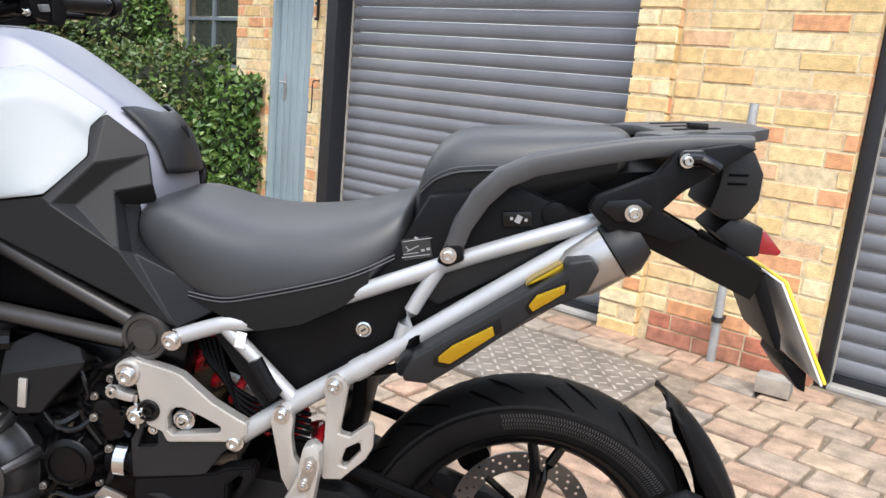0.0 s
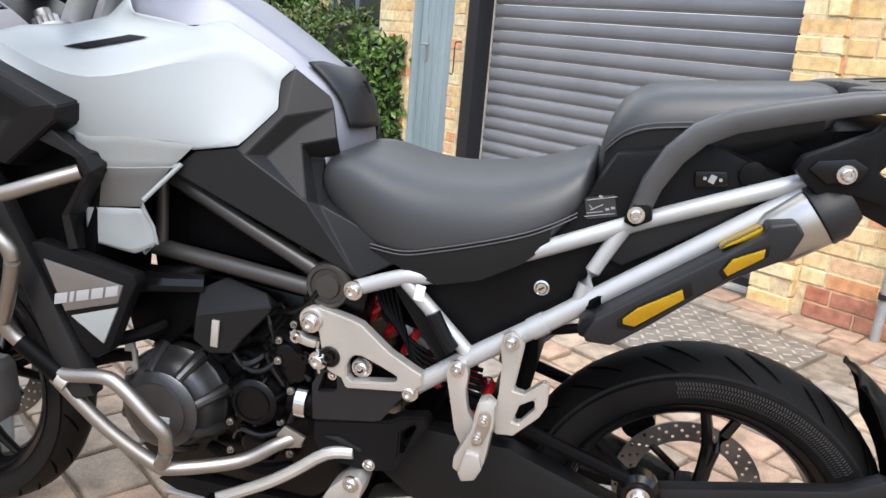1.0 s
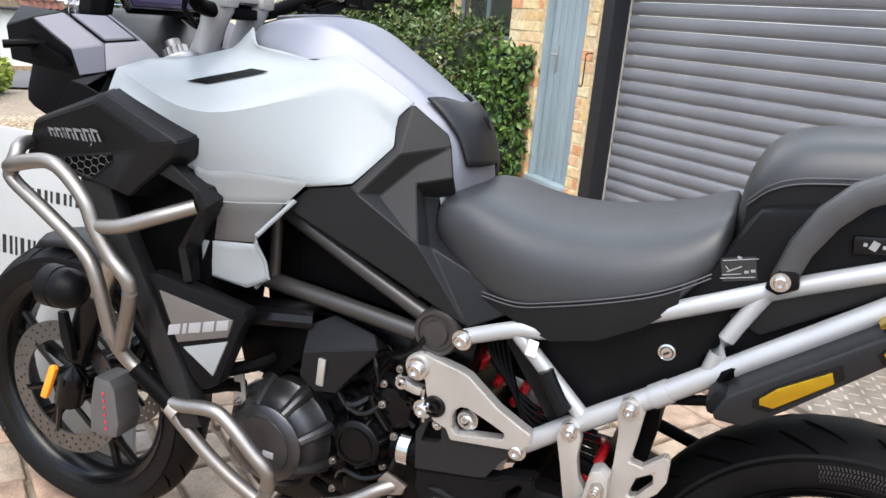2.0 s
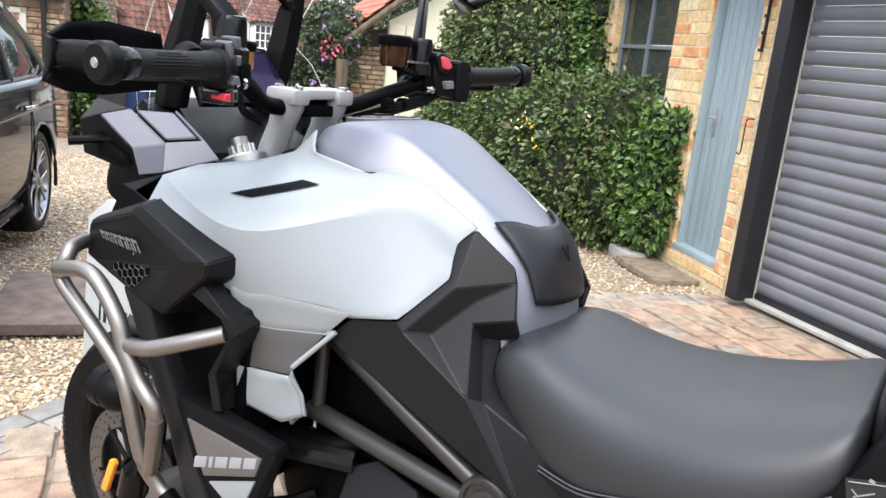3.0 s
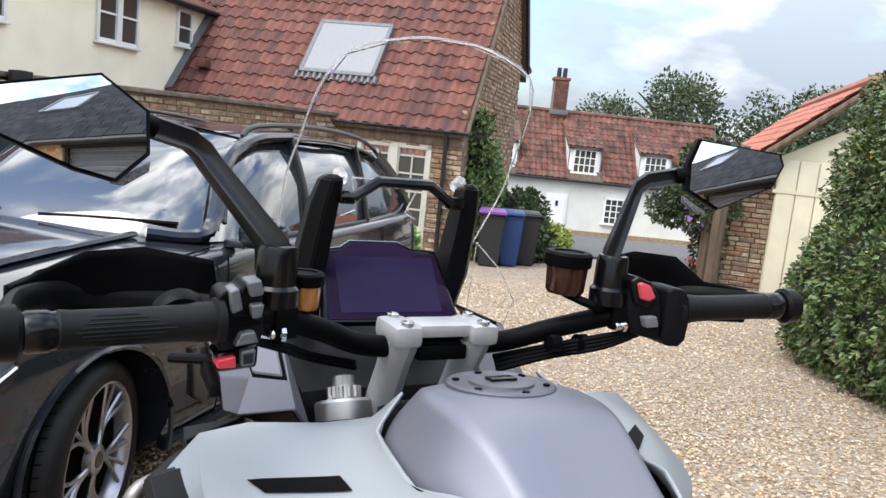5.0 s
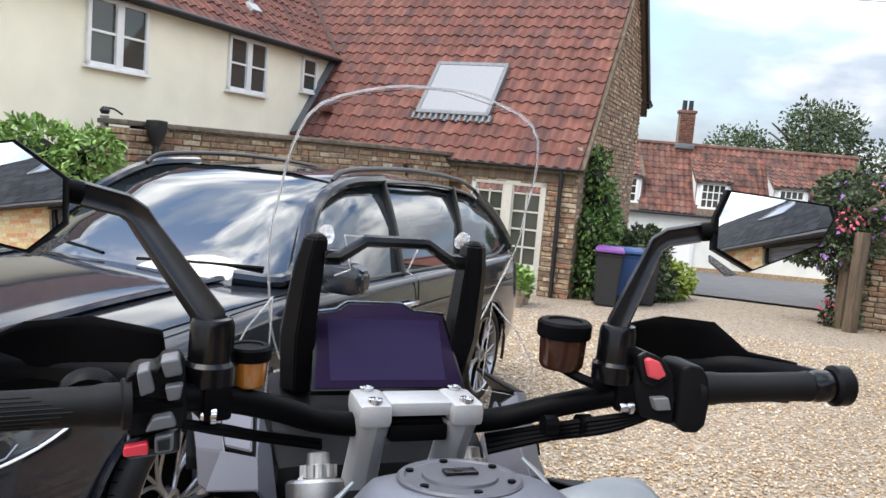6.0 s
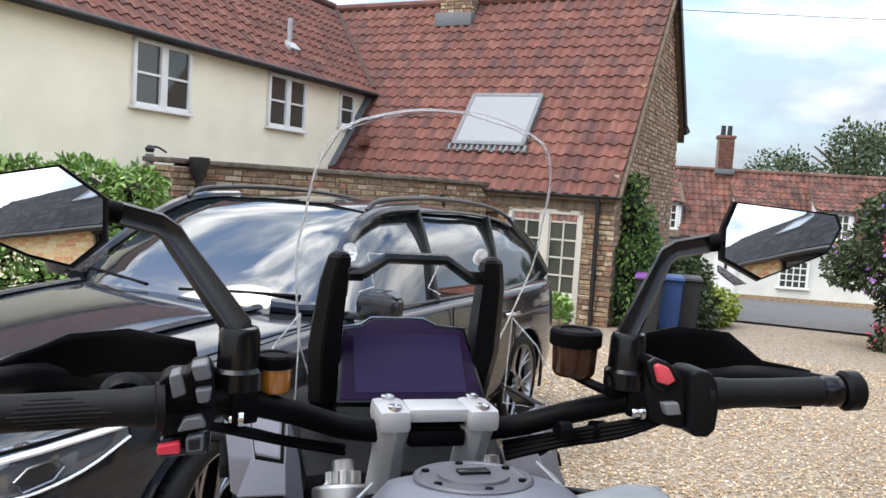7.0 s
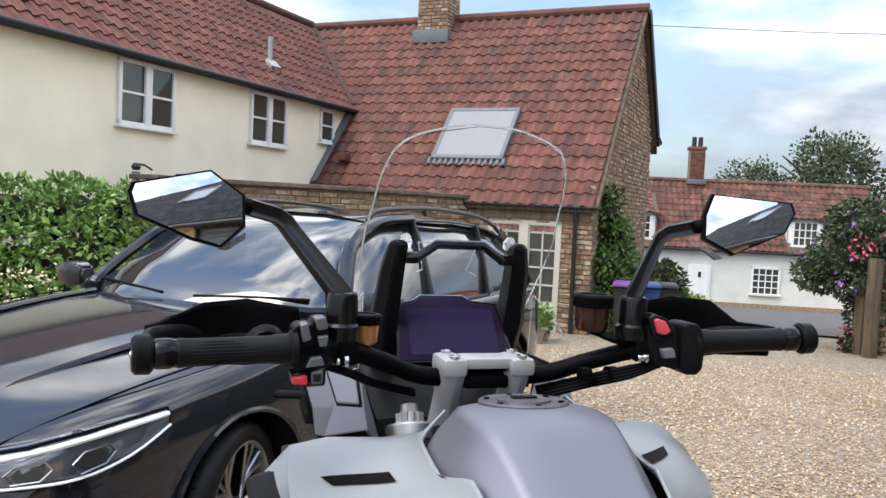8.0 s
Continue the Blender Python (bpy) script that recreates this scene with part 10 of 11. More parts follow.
# bonnet lines, shut lines, handles, mirror, vent
kboth("bonnet_line", lambda: tube(bmesh.new(), [(0.8, 0.62, 0.715), (0.6, 0.72, 0.8), (0.3, 0.79, 0.872), (-0.2, 0.83, 0.935), (-0.7, 0.84, 0.975)], 0.004, 5, 4), MATT_BLACK)
kboth("bonnet_crease", lambda: tube(bmesh.new(), [(0.8, 0.3, 0.725), (0.5, 0.4, 0.842), (0.0, 0.5, 0.945), (-0.6, 0.56, 1.005)], 0.012, 6, 4, flat=1.8), CAR)
for xs_ in ((-0.72, -0.68), (-1.78, -1.8), (-2.72, -2.62)):
    kboth("door_gap", lambda: tube(bmesh.new(), [(xs_[0], 0.92, 0.95), (xs_[0], 0.942, 0.6), (xs_[1], 0.93, 0.3)], 0.004, 5, 3), MATT_BLACK)
kboth("sill_trim", lambda: tube(bmesh.new(), [(-0.42, 0.87, 0.24), (-1.5, 0.875, 0.22), (-2.6, 0.87, 0.24)], 0.03, 8, 3), CAR)
kboth("swage_line", lambda: tube(bmesh.new(), [(-0.45, 0.93, 0.78), (-1.6, 0.941, 0.8), (-3.4, 0.922, 0.83)], 0.012, 6, 3, flat=0.5), CAR)
for x in (-1.62, -2.62):
    kboth("door_handle", lambda: tube(bmesh.new(), [(x + 0.1, 0.94, 0.84), (x + 0.03, 0.965, 0.845), (x - 0.08, 0.962, 0.845), (x - 0.11, 0.94, 0.842)], 0.012, 8, 4), CAR_CHROME, "bright door handle")
kboth("side_vent", lambda: prism([(-0.46, 0.62), (-0.5, 0.62), (-0.63, 0.42), (-0.58, 0.37), (-0.5, 0.42)], 0.925, 0.944, "y", 0.006), CAR_TRIM, "dark side vent")
bm = bmesh.new()
for k in range(3):
    box(bm, (-0.47 - 0.02 * k, 0.946, 0.7), (0.014, 0.003, 0.022))
kp("wing_badge", bm, BADGE)
def door_mirror():
    bm = bmesh.new()
    loft(bm, [[(-0.86 + dx, y, 1.04 + dz) for dx, dz in ((0.05 * s, -0.06 * s), (0.07 * s, 0.0), (0.05 * s, 0.065 * s), (-0.05 * s, 0.07 * s), (-0.07 * s, 0.0), (-0.05 * s, -0.065 * s))] for y, s in ((0.9, 0.7), (0.94, 1.0), (1.06, 1.0), (1.1, 0.6))], wrap=True)
    bmesh.ops.recalc_face_normals(bm, faces=bm.faces)
    bmesh.ops.bevel(bm, geom=bm.edges[:], offset=0.012, segments=2, affect="EDGES")
    box(bm, (-0.86, 0.88, 0.985), (0.06, 0.1, 0.03), bev=0.006)
    return bm
kboth("door_mirror", door_mirror, CAR, "dark door mirror")
kboth("wiper", lambda: tube(bmesh.new(), [(-0.6, 0.1, 1.03), (-0.66, 0.4, 1.045), (-0.75, 0.66, 1.05)], 0.009, 6, 3), MATT_BLACK)
# headlamps
def prism_face(pts):
    bm = bmesh.new()
    face(bm, [bm.verts.new(p) for p in pts])
    return bm


LU = [(0.40, 0.906, 0.802), (0.55, 0.894, 0.792), (0.68, 0.855, 0.772), (0.79, 0.76, 0.738), (0.86, 0.62, 0.705), (0.885, 0.46, 0.69)]
LD = [(0.4, 0.922, 0.745), (0.55, 0.914, 0.682), (0.7, 0.874, 0.643), (0.815, 0.778, 0.628), (0.885, 0.63, 0.61), (0.91, 0.46, 0.605)]
def lamp_glass():
    bm = bmesh.new()
    mid = [((a[0] + b[0]) / 2 + 0.012, (a[1] + b[1]) / 2 + 0.012, (a[2] + b[2]) / 2) for a, b in zip(LU, LD)]
    inn = [(a[0] - 0.05, a[1] - 0.05, a[2]) for a in LU]
    ind = [(a[0] - 0.05, a[1] - 0.05, a[2]) for a in LD]
    return loft(bm, [inn, LU, mid, LD, ind], cap=False)
kboth("headlamp", lamp_glass, LAMP_GLASS, "slim clear headlamp with white light guides", 60)
kboth("light_guide", lambda: tube(bmesh.new(), [(a[0] + 0.006, a[1] + 0.01, a[2] - 0.016) for a in LU], 0.0095, 6, 4), LAMP_WHITE, "white light guide")
kboth("light_guide", lambda: tube(bmesh.new(), [(a[0] + 0.006, a[1] + 0.008, a[2] + 0.008) for a in LD], 0.0045, 6, 4), LAMP_WHITE)
def on_lamp(u, v):
    i = min(int(u), 4)
    a, b = [Vector(r[i]).lerp(Vector(r[i + 1]), u - i) for r in (LU, LD)]
    return a.lerp(b, v) + Vector((0.014, 0.016, 0)) * (1 - abs(2 * v - 1) * 0.3)
for u in (1.3, 2.5, 3.6):
    hexa = [on_lamp(u + du, v) for du, v in ((0.0, 0.62), (0.15, 0.4), (0.65, 0.4), (0.85, 0.6), (0.7, 0.84), (0.2, 0.84), (0.0, 0.62))]
    kboth("lamp_frame", lambda: tube(bmesh.new(), hexa, 0.0032, 5, 1), RIM_CUT)
    kboth("lamp_lens", lambda: prism_face([on_lamp(u + du, v) for du, v in ((0.2, 0.46), (0.62, 0.46), (0.72, 0.62), (0.6, 0.78), (0.25, 0.78), (0.12, 0.62))]), CAR_TRIM)
kboth("lamp_surround", lambda: tube(bmesh.new(), [LU[0]] + LU + LD[::-1] + [LU[0]], 0.006, 6, 1), MATT_BLACK)
bm = bmesh.new()
box(bm, (0.885, 0, 0.56), (0.05, 0.8, 0.16), bev=0.02)
kp("grille", bm, MATT_BLACK)
kboth("lower_grille", lambda: prism([(0.45, 0.3), (0.86, 0.26), (0.86, 0.4), (0.72, 0.42)], 0.5, 0.72, "y", 0.02), MATT_BLACK)
bm = bmesh.new()
box(bm, (0.8, 0.72, 0.47), (0.003, 0.09, 0.05), pose(0, 0, 0, 0, 0, 32), bev=0.001)
kp("washer_flap", bm, CAR)


def car_wheel(x, y, sg, steer=0):
    t = thing("wheel", (0, 0, 0))
    t.parent = car
    t["label"] = "machined twin-spoke alloy wheel with low tyre"
    m = Matrix.Translation((x, y, 0.335)) @ pose(0, 0, 0, 0, 0, steer) @ pose(0, 0, 0, -90 if sg > 0 else 90, 0, 0)     # local z outwards
    bm = bmesh.new()
    lathe(bm, [(0.255, 0.0), (0.262, 0.012), (0.29, 0.018), (0.318, 0.008), (0.332, -0.015), (0.335, -0.06), (0.335, -0.18), (0.328, -0.22), (0.25, -0.23)], 64, m, closed=True)
    kp("tyre", bm, RUBBER, "low profile tyre", t, 50)
    bm = bmesh.new()
    for i in range(56):
        a = 2 * math.pi * i / 56
        r0 = [m @ Vector((0.3362 * math.cos(a + d), 0.3362 * math.sin(a + d), z)) for d, z in ((0, -0.03), (0.012, -0.03), (0.05, -0.11), (0.038, -0.11))]
        vs = [bm.verts.new(p) for p in r0]
        face(bm, vs)
    for z in (-0.06, -0.12, -0.17):
        lathe(bm, [(0.3364, z), (0.3364, z + 0.008)], 64, m)
    kp("tread_pattern", bm, GROOVE, "", t, None)["kind"] = "stuff"
    bm = bmesh.new()
    lathe(bm, [(0.256, -0.2), (0.256, -0.005), (0.262, 0.008), (0.254, 0.01), (0.247, 0.002), (0.24, -0.06), (0.235, -0.2)], 56, m, closed=True)
    kp("rim", bm, RIM_CUT, "machined rim", t)
    bm = bmesh.new()
    lathe(bm, [(0.24, -0.15), (0.05, -0.12)], 40, m)
    kp("rim_barrel", bm, MATT_BLACK, "", t)
    for i in range(5):
        a = 2 * math.pi * i / 5 + 0.35
        for sp, (o0, o1) in enumerate(((-0.05, -0.42), (-0.02, -0.16), (0.02, 0.16), (0.05, 0.42))):
            bm = bmesh.new()
            tube(bm, [m @ Vector(((0.045) * math.cos(a + o0), 0.045 * math.sin(a + o0), -0.012)), m @ Vector((0.13 * math.cos(a + o1 * 0.35), 0.13 * math.sin(a + o1 * 0.35), -0.02)), m @ Vector((0.252 * math.cos(a + o1), 0.252 * math.sin(a + o1), -0.004))], 0.0075, 6, 4, up=tuple(m.to_3x3() @ Vector((0, 0, 1))))
            kp("spoke", bm, RIM_CUT, "", t)
    bm = bmesh.new()
    lathe(bm, [(0.055, -0.03), (0.05, 0.0), (0.032, 0.004), (0.03, 0.002), (0.003, 0.003)], 24, m)
    kp("hub", bm, RIM_CUT, "", t)
    bm = bmesh.new()
    lathe(bm, [(0.028, 0.002), (0.028, 0.005), (0.002, 0.006)], 20, m)
    kp("hub_cap", bm, CAR_TRIM, "round dark centre cap", t)


for x in (0.0, -2.975):
    car_wheel(x, 0.9, 1, 14 if x == 0 else 0)
    car_wheel(x, -0.9, -1, 14 if x == 0 else 0)

# ---- plants ----
def blob_spots(blobs, n, seed, shell=0.25, low=None):
    """Spots on the outer skin of overlapping rounded clumps, with the way out of the clump."""
    r = np.random.default_rng(seed)
    c, a = np.array([b[0] for b in blobs], float), np.array([b[1] for b in blobs], float)
    wts = (a[:, 0] * a[:, 1] + a[:, 0] * a[:, 2] + a[:, 1] * a[:, 2])
    out, tries = [], 0
    while len(out) < n and tries < 40:
        tries += 1
        k = r.choice(len(blobs), 4 * n, p=wts / wts.sum())
        d = r.normal(0, 1, (4 * n, 3))
        d /= np.linalg.norm(d, axis=1)[:, None]
        s = 1 + shell * (r.random((4 * n, 1)) - 0.75) + 0.1 * np.sin(d[:, :1] * 9 + k[:, None]) * np.cos(d[:, 2:] * 8 + 2.0 * k[:, None])
        p = c[k] + d * a[k] * s
        ok = np.ones(len(p), bool)
        for j in range(len(blobs)):
            q = np.linalg.norm((p - c[j]) / a[j], axis=1)
            ok &= (q > 0.8) | (k == j)
        if low is not None:
            ok &= p[:, 2] > np.array([low(x, y) for x, y in p[:, :2]])
        for pp, dd in zip(p[ok], d[ok]):
            out.append((pp, dd))
            if len(out) >= n:
                break
    return out


def core(blobs, k=0.8, seed=1):
    bm = bmesh.new()
    for (c, a) in blobs:
        t = bmesh.new()
        bmesh.ops.create_icosphere(t, subdivisions=2, radius=1.0)
        for v in t.verts:
            v.co = Vector(c) + Vector((v.co.x * a[0], v.co.y * a[1], v.co.z * a[2])) * k * (1 + 0.12 * noise.noise(v.co * 3))
        merge(bm, t)
    return bm


def shrub(name, blobs, n, size, mat, label, category, seed, low=ground_z, k=0.8, stems=True):
    t = thing(name, (blobs[0][0][0], blobs[0][0][1], ground_z(blobs[0][0][0], blobs[0][0][1])), label, category)
    back = Matrix.Translation(-t.location)
    # solid dark clumps put in as the shade deep among the leaves
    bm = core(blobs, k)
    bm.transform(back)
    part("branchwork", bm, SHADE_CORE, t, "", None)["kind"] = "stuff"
    sp = [(np.array(p) - np.array(t.location), d) for p, d in blob_spots(blobs, n, seed, low=low)]
    leaves("foliage", sp, size, mat, t, "", np.random.default_rng(seed))
    return t


PL = random.Random(21)
# hedge of honeysuckle along the wall: a low front and a tall back
hedge_blobs = []
front_line = [(-1.35, 4.98), (-1.75, 5.0), (-2.2, 5.2), (-2.7, 5.45), (-3.2, 5.72), (-3.7, 6.05), (-4.0, 6.45)]
for x, y in front_line:
    z = ground_z(x, y)
    hedge_blobs.append(((x, y, z + 0.5), (0.42, 0.42, 0.6)))
    hedge_blobs.append(((x + PL.uniform(-0.1, 0.1), y + 0.1, z + 0.95), (0.42, 0.4, 0.42)))
for x, y, z, r in ((-2.9, 6.1, 1.5, 0.55), (-3.4, 6.4, 1.55, 0.6), (-3.85, 6.85, 1.35, 0.55), (-3.1, 6.35, 2.15, 0.55), (-3.65, 6.8, 2.1, 0.55), (-3.0, 6.6, 2.55, 0.5), (-2.75, 6.3, 2.3, 0.4), (-2.5, 5.85, 1.35, 0.4)):
    hedge_blobs.append(((x, y, z), (r, r, r)))
hedge = shrub("hedge", hedge_blobs, 44000, 0.054, HEDGE, "dense dark green honeysuckle hedge with yellow flowers", "hedge", 31, k=0.7)
back = Matrix.Translation(-hedge.location)
sp = [(np.array(p) - np.array(hedge.location), d) for p, d in blob_spots([((-2.15, 4.75, 0.75), (0.12, 0.1, 0.12)), ((-1.95, 4.72, 0.66), (0.06, 0.06, 0.06)), ((-3.6, 6.05, 1.75), (0.06, 0.06, 0.06))], 24, 5)]
leaves("blossom", sp, 0.036, PETAL_Y, hedge, "yellow honeysuckle blossom")
sp = [(np.array(p) - np.array(hedge.location), d) for p, d in blob_spots([((-2.17, 4.73, 0.82), (0.1, 0.08, 0.06)), ((-3.0, 5.25, 0.95), (0.05, 0.05, 0.05)), ((-3.3, 5.95, 1.9), (0.06, 0.06, 0.06)), ((-1.6, 4.65, 0.95), (0.05, 0.05, 0.05))], 26, 6)]
leaves("pale_blossom", sp, 0.036, PETAL_C, hedge, "cream honeysuckle blossom")
# ivy between window and door, and up the wall left of the window
ivy_blobs = []
for s, z, r in ((-0.95, 0.25, 0.22), (-1.15, 0.3, 0.28), (-1.0, 0.55, 0.25), (-1.25, 0.65, 0.28), (-1.5, 0.8, 0.25), (-1.05, 0.85, 0.2), (-1.4, 0.5, 0.3), (-0.86, 0.6, 0.12), (-0.82, 0.95, 0.1), (-1.25, 0.98, 0.14)):
    p = GW2 @ Vector((s, -0.05, z))
    ivy_blobs.append(((p.x, p.y, p.z), (r, r, r * 1.05)))
shrub("ivy", ivy_blobs, 5200, 0.06, IVY, "glossy green ivy climbing the brick wall", "ivy", 32, k=0.75)
ivy_blobs = []
for k in range(12):
    p = GW2 @ Vector((-2.42 - PL.uniform(0, 0.35) - 0.02 * k, -0.02, 1.0 + 0.13 * k))
    ivy_blobs.append(((p.x, p.y, p.z), (0.2, 0.2, 0.2)))
shrub("ivy", ivy_blobs, 4200, 0.06, IVY, "light green ivy hanging beside the window", "ivy", 33, k=0.6)

# shrubs by the yard wall, with daisies
fern_blobs = [((-8.9, -1.9, 1.25), (0.5, 0.5, 0.35)), ((-8.95, -2.6, 1.2), (0.5, 0.5, 0.35)), ((-8.8, -3.2, 1.0), (0.5, 0.5, 0.4)), ((-8.7, -1.3, 1.3), (0.4, 0.3, 0.25)), ((-8.75, -1.75, 0.55), (0.75, 0.75, 0.75)), ((-8.85, -2.4, 0.4), (0.8, 0.7, 0.8)), ((-8.8, -1.45, 1.0), (0.45, 0.4, 0.4)), ((-8.6, -2.9, 0.3), (0.7, 0.7, 0.7)), ((-9.0, -2.2, 1.0), (0.4, 0.4, 0.35)), ((-8.4, -1.9, 0.0), (0.9, 0.9, 0.6)), ((-8.3, -3.4, 0.1), (0.7, 0.7, 0.6))]
fern = shrub("shrub", fern_blobs, 10000, 0.1, FERNY, "feathery light green shrub before the cream wall", "shrub", 34, k=0.5)
sp = [(np.array(p) - np.array(fern.location), d) for p, d in blob_spots([((-7.7, -2.2, 0.45), (0.2, 0.3, 0.16)), ((-7.75, -1.9, 0.6), (0.1, 0.1, 0.08))], 130, 8)]
leaves("daisy_petal", sp, 0.05, PETAL_C, fern, "white daisies")
# lime shrub and dark shrub by the bins, climber on the gable
shrub("shrub", [((-11.9, 8.5, -0.35), (0.4, 0.45, 0.4)), ((-12.3, 9.0, -0.4), (0.4, 0.4, 0.35))], 1800, 0.09, LIME, "bright lime green low shrub beside the road", "shrub", 35)
shrub("shrub", [((-11.9, 7.9, -0.1), (0.5, 0.5, 0.6)), ((-12.3, 8.2, 0.1), (0.5, 0.5, 0.5)), ((-11.6, 8.0, -0.4), (0.4, 0.4, 0.4))], 2600, 0.11, TREE, "dark evergreen shrub behind the bins", "shrub", 36)
cl = []
for v, z, r in ((0.5, -0.2, 0.35), (0.7, 0.3, 0.4), (0.9, 0.8, 0.4), (0.8, 1.2, 0.35), (1.1, 0.2, 0.45), (0.6, 1.5, 0.2), (0.7, 1.8, 0.2), (1.3, 0.6, 0.4), (0.45, 0.6, 0.25)):
    p = H(0.15, v, z)
    cl.append(((p.x, p.y, p.z), (r, r, r)))
shrub("climber", cl, 3600, 0.1, IVY, "green climbing plant on the stone gable", "climber", 37, k=0.7)
# flowering shrub at the gate
fl = [((-9.15, 10.15, 0.1), (0.3, 0.3, 0.7)), ((-9.25, 9.85, 0.9), (0.65, 0.65, 0.6)), ((-9.1, 10.05, 1.45), (0.6, 0.6, 0.45)), ((-9.6, 9.55, 0.7), (0.4, 0.4, 0.35)), ((-9.4, 10.2, 1.6), (0.55, 0.55, 0.35)), ((-9.1, 10.0, -0.5), (0.3, 0.3, 0.25))]
gate_shrub = shrub("shrub", fl, 5200, 0.085, TREE, "tall flowering shrub with purple and red blooms", "shrub", 38, k=0.7)
sp = [(np.array(p) - np.array(gate_shrub.location), d) for p, d in blob_spots(fl[1:4], 160, 9, shell=0.05)]
leaves("purple_bloom", sp, 0.08, PETAL_P, gate_shrub, "purple blooms")
sp = [(np.array(p) - np.array(gate_shrub.location), d) for p, d in blob_spots([((-8.8, 9.6, 1.15), (0.2, 0.2, 0.2)), ((-9.2, 9.85, -0.35), (0.15, 0.15, 0.2))], 110, 10)]
leaves("red_bloom", sp, 0.07, PETAL_R, gate_shrub, "red roses")


def tree(at, top, crown, n, size, seed, label):
    """A far tree: tapered trunk, limbs, crown of clumps."""
    t = thing("tree", at, label, "tree")
    r = random.Random(seed)
    bm = bmesh.new()
    tube(bm, [(0, 0, -0.5), (0.1, 0, top * 0.3), (0, 0.1, top * 0.6)], 0.3, 10, 3, rs=(0.45, 0.22))
    for k in range(7):
        a = k * 0.9
        tube(bm, [(0, 0, top * (0.3 + 0.04 * k)), (1.2 * math.cos(a), 1.2 * math.sin(a), top * (0.5 + 0.04 * k)), (2.6 * math.cos(a), 2.6 * math.sin(a), top * (0.62 + 0.04 * k))], 0.1, 6, 3, rs=(0.16, 0.04))
    part("trunk", bm, BARK, t)
    blobs = [((r.uniform(-1, 1) * crown[0], r.uniform(-1, 1) * crown[1], top - crown[2] + r.uniform(-1, 0.75) * crown[2]), (r.uniform(0.7, 1.5),) * 3) for _ in range(26)]
    leaves("crown", blob_spots(blobs, n, seed, shell=0.7), size, TREE, t, "", np.random.default_rng(seed), droop=0.1)
    return t


tree((-35.5, 33.5, -2), 9.0, (3.0, 2.6, 2.6), 9000, 0.26, 41, "leafy green tree behind the cottage roof")
tree((-31.5, 38.5, -2), 7.6, (2.6, 2.6, 2.2), 6000, 0.26, 42, "dark green tree behind the cottage roof")
tree((-38.5, 31.0, -2), 6.3, (1.6, 1.6, 1.4), 2500, 0.24, 43, "thin light green tree behind the cottage")
tree((-30, 44, -2), 8.5, (3.5, 3, 2.4), 7000, 0.28, 44, "dark green tree beyond the road")

# ---- bins, pots, gate, wire, display board ----
def wheelie_bin(at, turn, body, lid, label):
    t = thing("wheelie_bin", (*at, ground_z(*at) - 0.01), label, "bin", "bins by the house")
    m = pose(0, 0, 0, 0, 0, turn) @ Matrix.Scale(0.9, 4)
    bm = bmesh.new()
    loft(bm, [[(x * s, y * s * 1.1, z) for x, y in ((-0.24, -0.26), (0.24, -0.26), (0.24, 0.26), (-0.24, 0.26))] for z, s in ((0.02, 0.8), (0.95, 1.0), (0.96, 1.06), (1.0, 1.06))], wrap=True)
    bmesh.ops.bevel(bm, geom=bm.edges[:], offset=0.02, segments=2, affect="EDGES")
    bm.transform(m)
    part("body", bm, body, t)
    bm = bmesh.new()
    loft(bm, [[(x * s, y * s * 1.1, z) for x, y in ((-0.24, -0.28), (0.24, -0.28), (0.24, 0.3), (-0.24, 0.3))] for z, s in ((1.0, 1.09), (1.04, 1.09), (1.08, 0.9))], wrap=True)
    bmesh.ops.bevel(bm, geom=bm.edges[:], offset=0.015, segments=2, affect="EDGES")
    bm.transform(m)
    part("lid", bm, lid, t)
    bm = bmesh.new()
    tube(bm, [(-0.22, 0.34, 0.98), (0.22, 0.34, 0.98)], 0.016, 8, 1)
    bm.transform(m)
    part("handle", bm, body, t)
    for x in (-0.22, 0.22):
        bm = bmesh.new()
        lathe(bm, [(0.1, -0.025), (0.1, 0.025)], 16, m @ Matrix.Translation((x, 0.24, 0.1)) @ pose(0, 0, 0, 0, 90, 0))
        part("wheel", bm, RUBBER, t)


wheelie_bin((-10.45, 6.4), 60, BIN_BLACK, BIN_PURPLE, "black wheelie bin with purple lid")
wheelie_bin((-10.62, 6.88), 60, BIN_BLUE, BIN_BLUE, "blue wheelie bin by the house")
wheelie_bin((-10.82, 7.36), 60, BIN_BLACK, BIN_BLACK, "black wheelie bin by the house")

for (x, y, r, h, n) in ((-9.75, 4.45, 0.16, 0.26, 500), (-10.1, 4.75, 0.12, 0.2, 350)):
    z = ground_z(x, y) - 0.01
    t = thing("plant_pot", (x, y, z), "weathered stone plant pot by the glazed doors", "plant pot")
    bm = bmesh.new()
    lathe(bm, [(r * 0.7, 0), (r, h * 0.8), (r * 1.1, h * 0.82), (r * 1.1, h), (r * 0.95, h), (r * 0.9, h * 0.8)], 18)
    part("pot", bm, POT, t)
    leaves("leaves", blob_spots([((0, 0, h + 0.12), (r, r, 0.2))], n, 51), 0.09, FERNY, t, droop=-0.5)
x, y = H(-1.6, -0.35, 0).x, H(-1.6, -0.35, 0).y
t = thing("spiky_plant", (x, y, ground_z(x, y)), "tall spiky green plant before the glazed doors", "plant")
bm = bmesh.new()
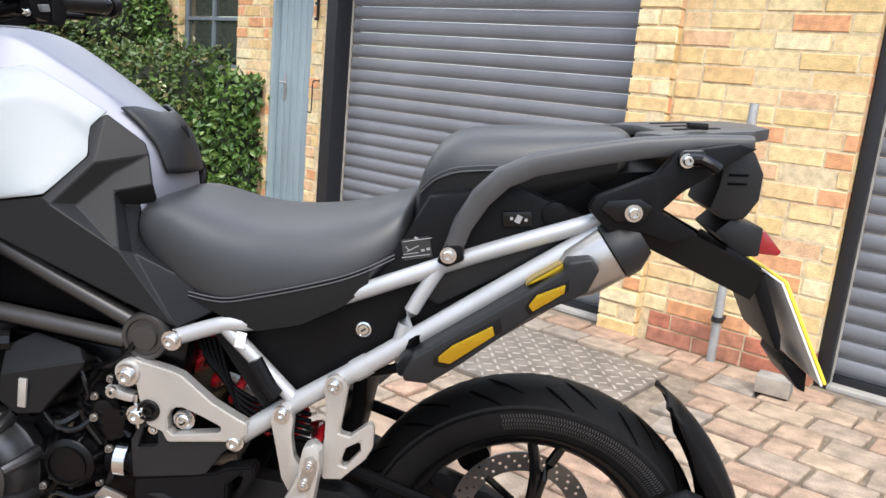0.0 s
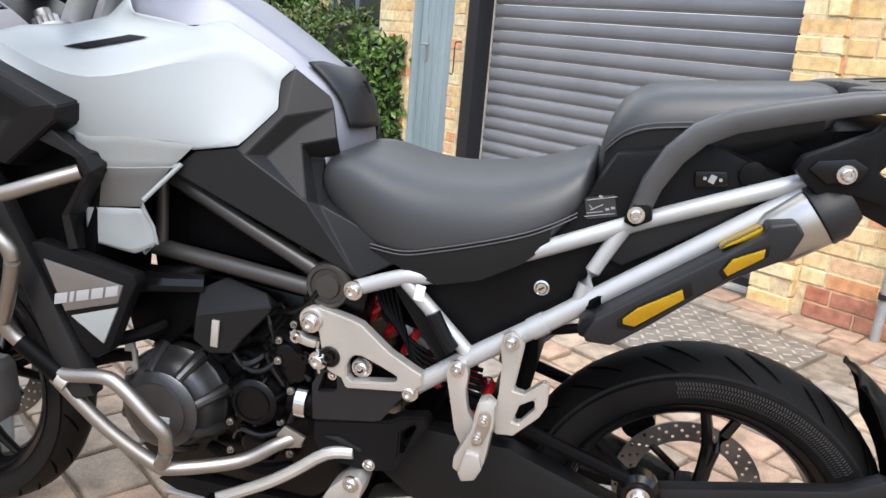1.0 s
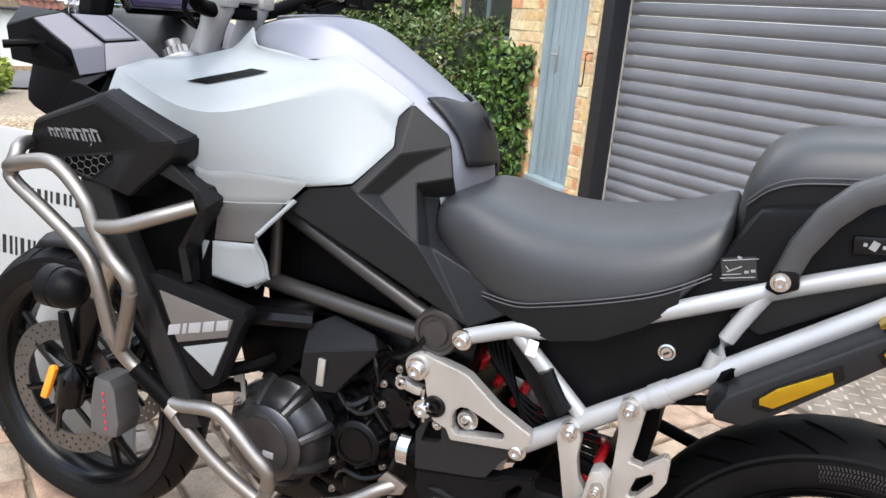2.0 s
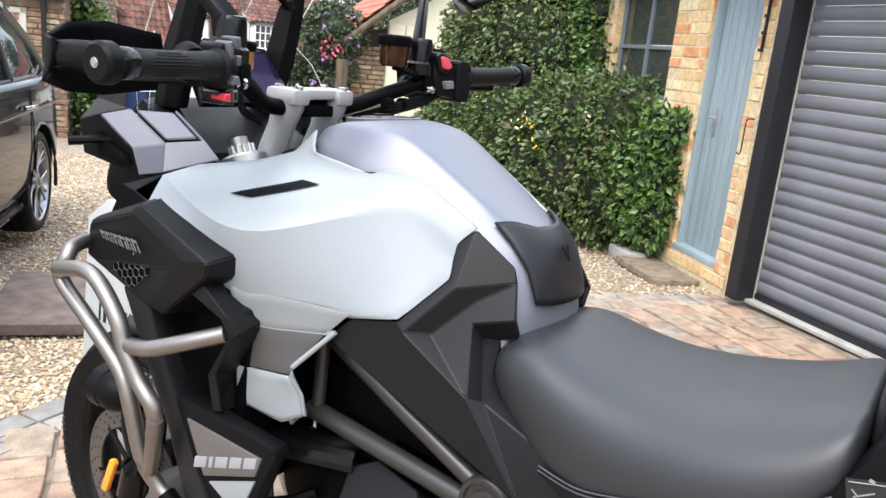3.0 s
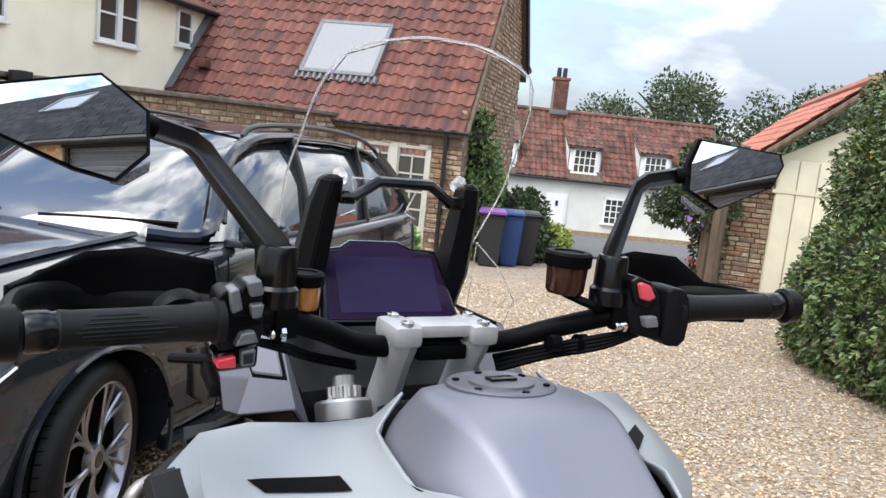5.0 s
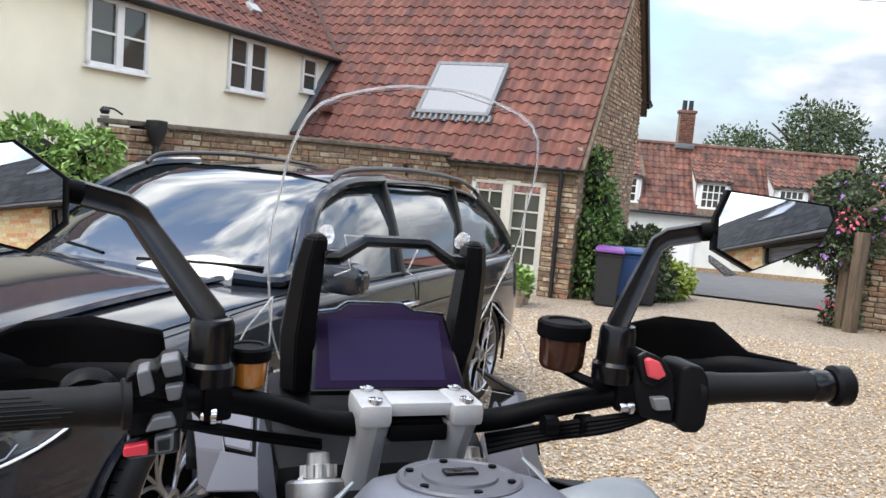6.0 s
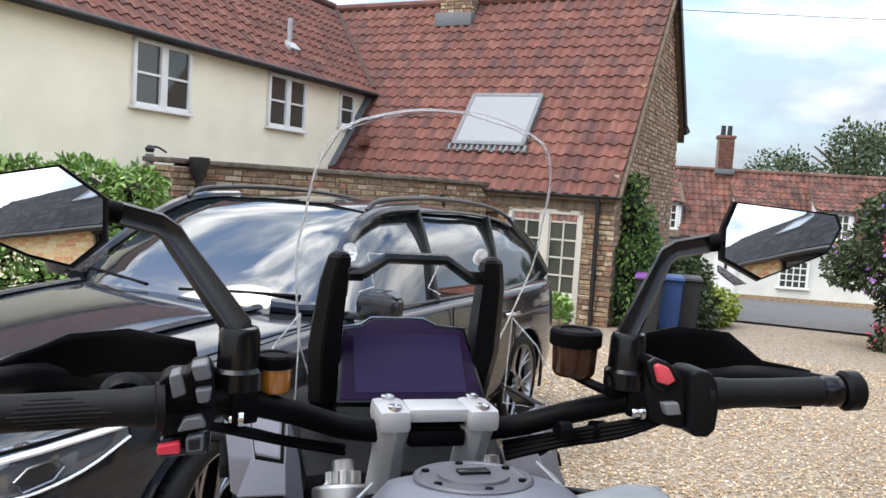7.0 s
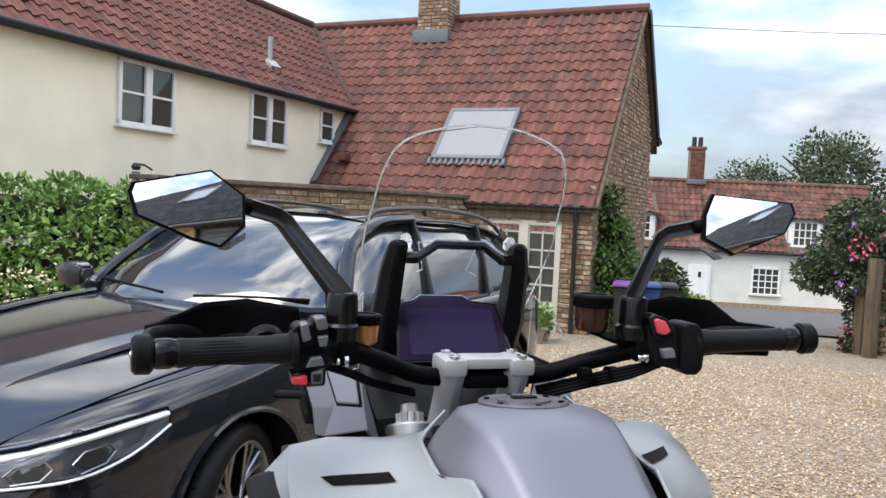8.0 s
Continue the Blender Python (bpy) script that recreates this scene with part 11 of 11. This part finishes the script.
for k in range(16):
    a = k * 0.83
    tube(bm, [(0.03 * math.cos(a), 0.03 * math.sin(a), 0), (0.12 * math.cos(a), 0.12 * math.sin(a), 0.4 + 0.02 * (k % 5)), (0.3 * math.cos(a), 0.3 * math.sin(a), 0.6 + 0.05 * (k % 4))], 0.012, 4, 3, rs=(0.016, 0.003))
part("blades", bm, FERNY, t)
bm = bmesh.new()
a, b = H(-2.2, -1.15, 0), H(-0.9, -1.15, 0)
d = b - a
box(bm, ((a.x + b.x) / 2, (a.y + b.y) / 2, ground_z(a.x, a.y) + 0.05), (d.length, 0.22, 0.16), HM.to_3x3().to_4x4(), bev=0.02)
tagged(part("stone_edging", bm, CONCRETE), "low pale stone edging by the doors", "edging")

gate = thing("gate", (-9.3, 10.5, ground_z(-9.3, 10.5)), "weathered wooden field gate standing open", "gate")
for z in (0.25, 0.5, 0.75, 1.0, 1.2):
    bm = bmesh.new()
    box(bm, (0.0, 0.0, z), (1.3, 0.035, 0.09), pose(0, 0, 0, 0, 0, 118), bev=0.005)
    part("rail", bm, TIMBER, gate)
bm = bmesh.new()
tube(bm, [(0.28, -0.55, 0.25), (-0.28, 0.55, 1.2)], 0.03, 6, 1)
part("brace", bm, TIMBER, gate)
for x, y, h in ((-8.95, 9.85, 1.45), (-8.55, 9.65, 1.6)):
    bm = bmesh.new()
    box(bm, (x, y, ground_z(x, y) + h / 2 - 0.05), (0.16, 0.16, h), bev=0.012)
    tagged(part("gate_post", bm, TIMBER), "weathered square wooden gate post", "post", "gate posts")
bm = bmesh.new()
w0 = H(0.1, 3.5, 5.5)
tube(bm, [tuple(w0), (w0.x + 2.3, w0.y + 2.9, 5.2), (w0.x + 4.6, w0.y + 5.8, 5.0), (-8, 24, 5.6)], 0.007, 5, 4)
tagged(part("overhead_wire", bm, MATT_BLACK), "thin black overhead wire", "wire")

board = thing("display_board", (-0.68, 0.16, ground_z(-0.68, 0.16)), "white display board with dark lettering marks beside the front wheel", "sign")
DB = axes((0, 0, 0.5), (1, 0.05, 0), (0.02, 0.06, 0.99))
bm = prism([(-0.26, -0.5), (0.26, -0.5), (0.26, 0.28), (0.2, 0.36), (-0.18, 0.36), (-0.26, 0.3)], -0.006, 0.006, "z", 0.004)
bm.transform(DB)
part("panel", bm, BOARD_WHITE, board)
for y, x0, x1, h in ((0.05, -0.2, 0.2, 0.05), (-0.06, -0.2, 0.22, 0.04), (0.2, -0.08, 0.1, 0.03)):
    bm = bmesh.new()
    x = x0
    k = 0
    while x < x1:
        w = (0.016, 0.026, 0.02)[k % 3]
        for sgz in (-1, 1):
            box(bm, (x + w / 2, y, sgz * 0.0068), (w * 0.45, h, 0.001))
        x += w
        k += 1
    bm.transform(DB)
    part("lettering", bm, LABEL_K, board)
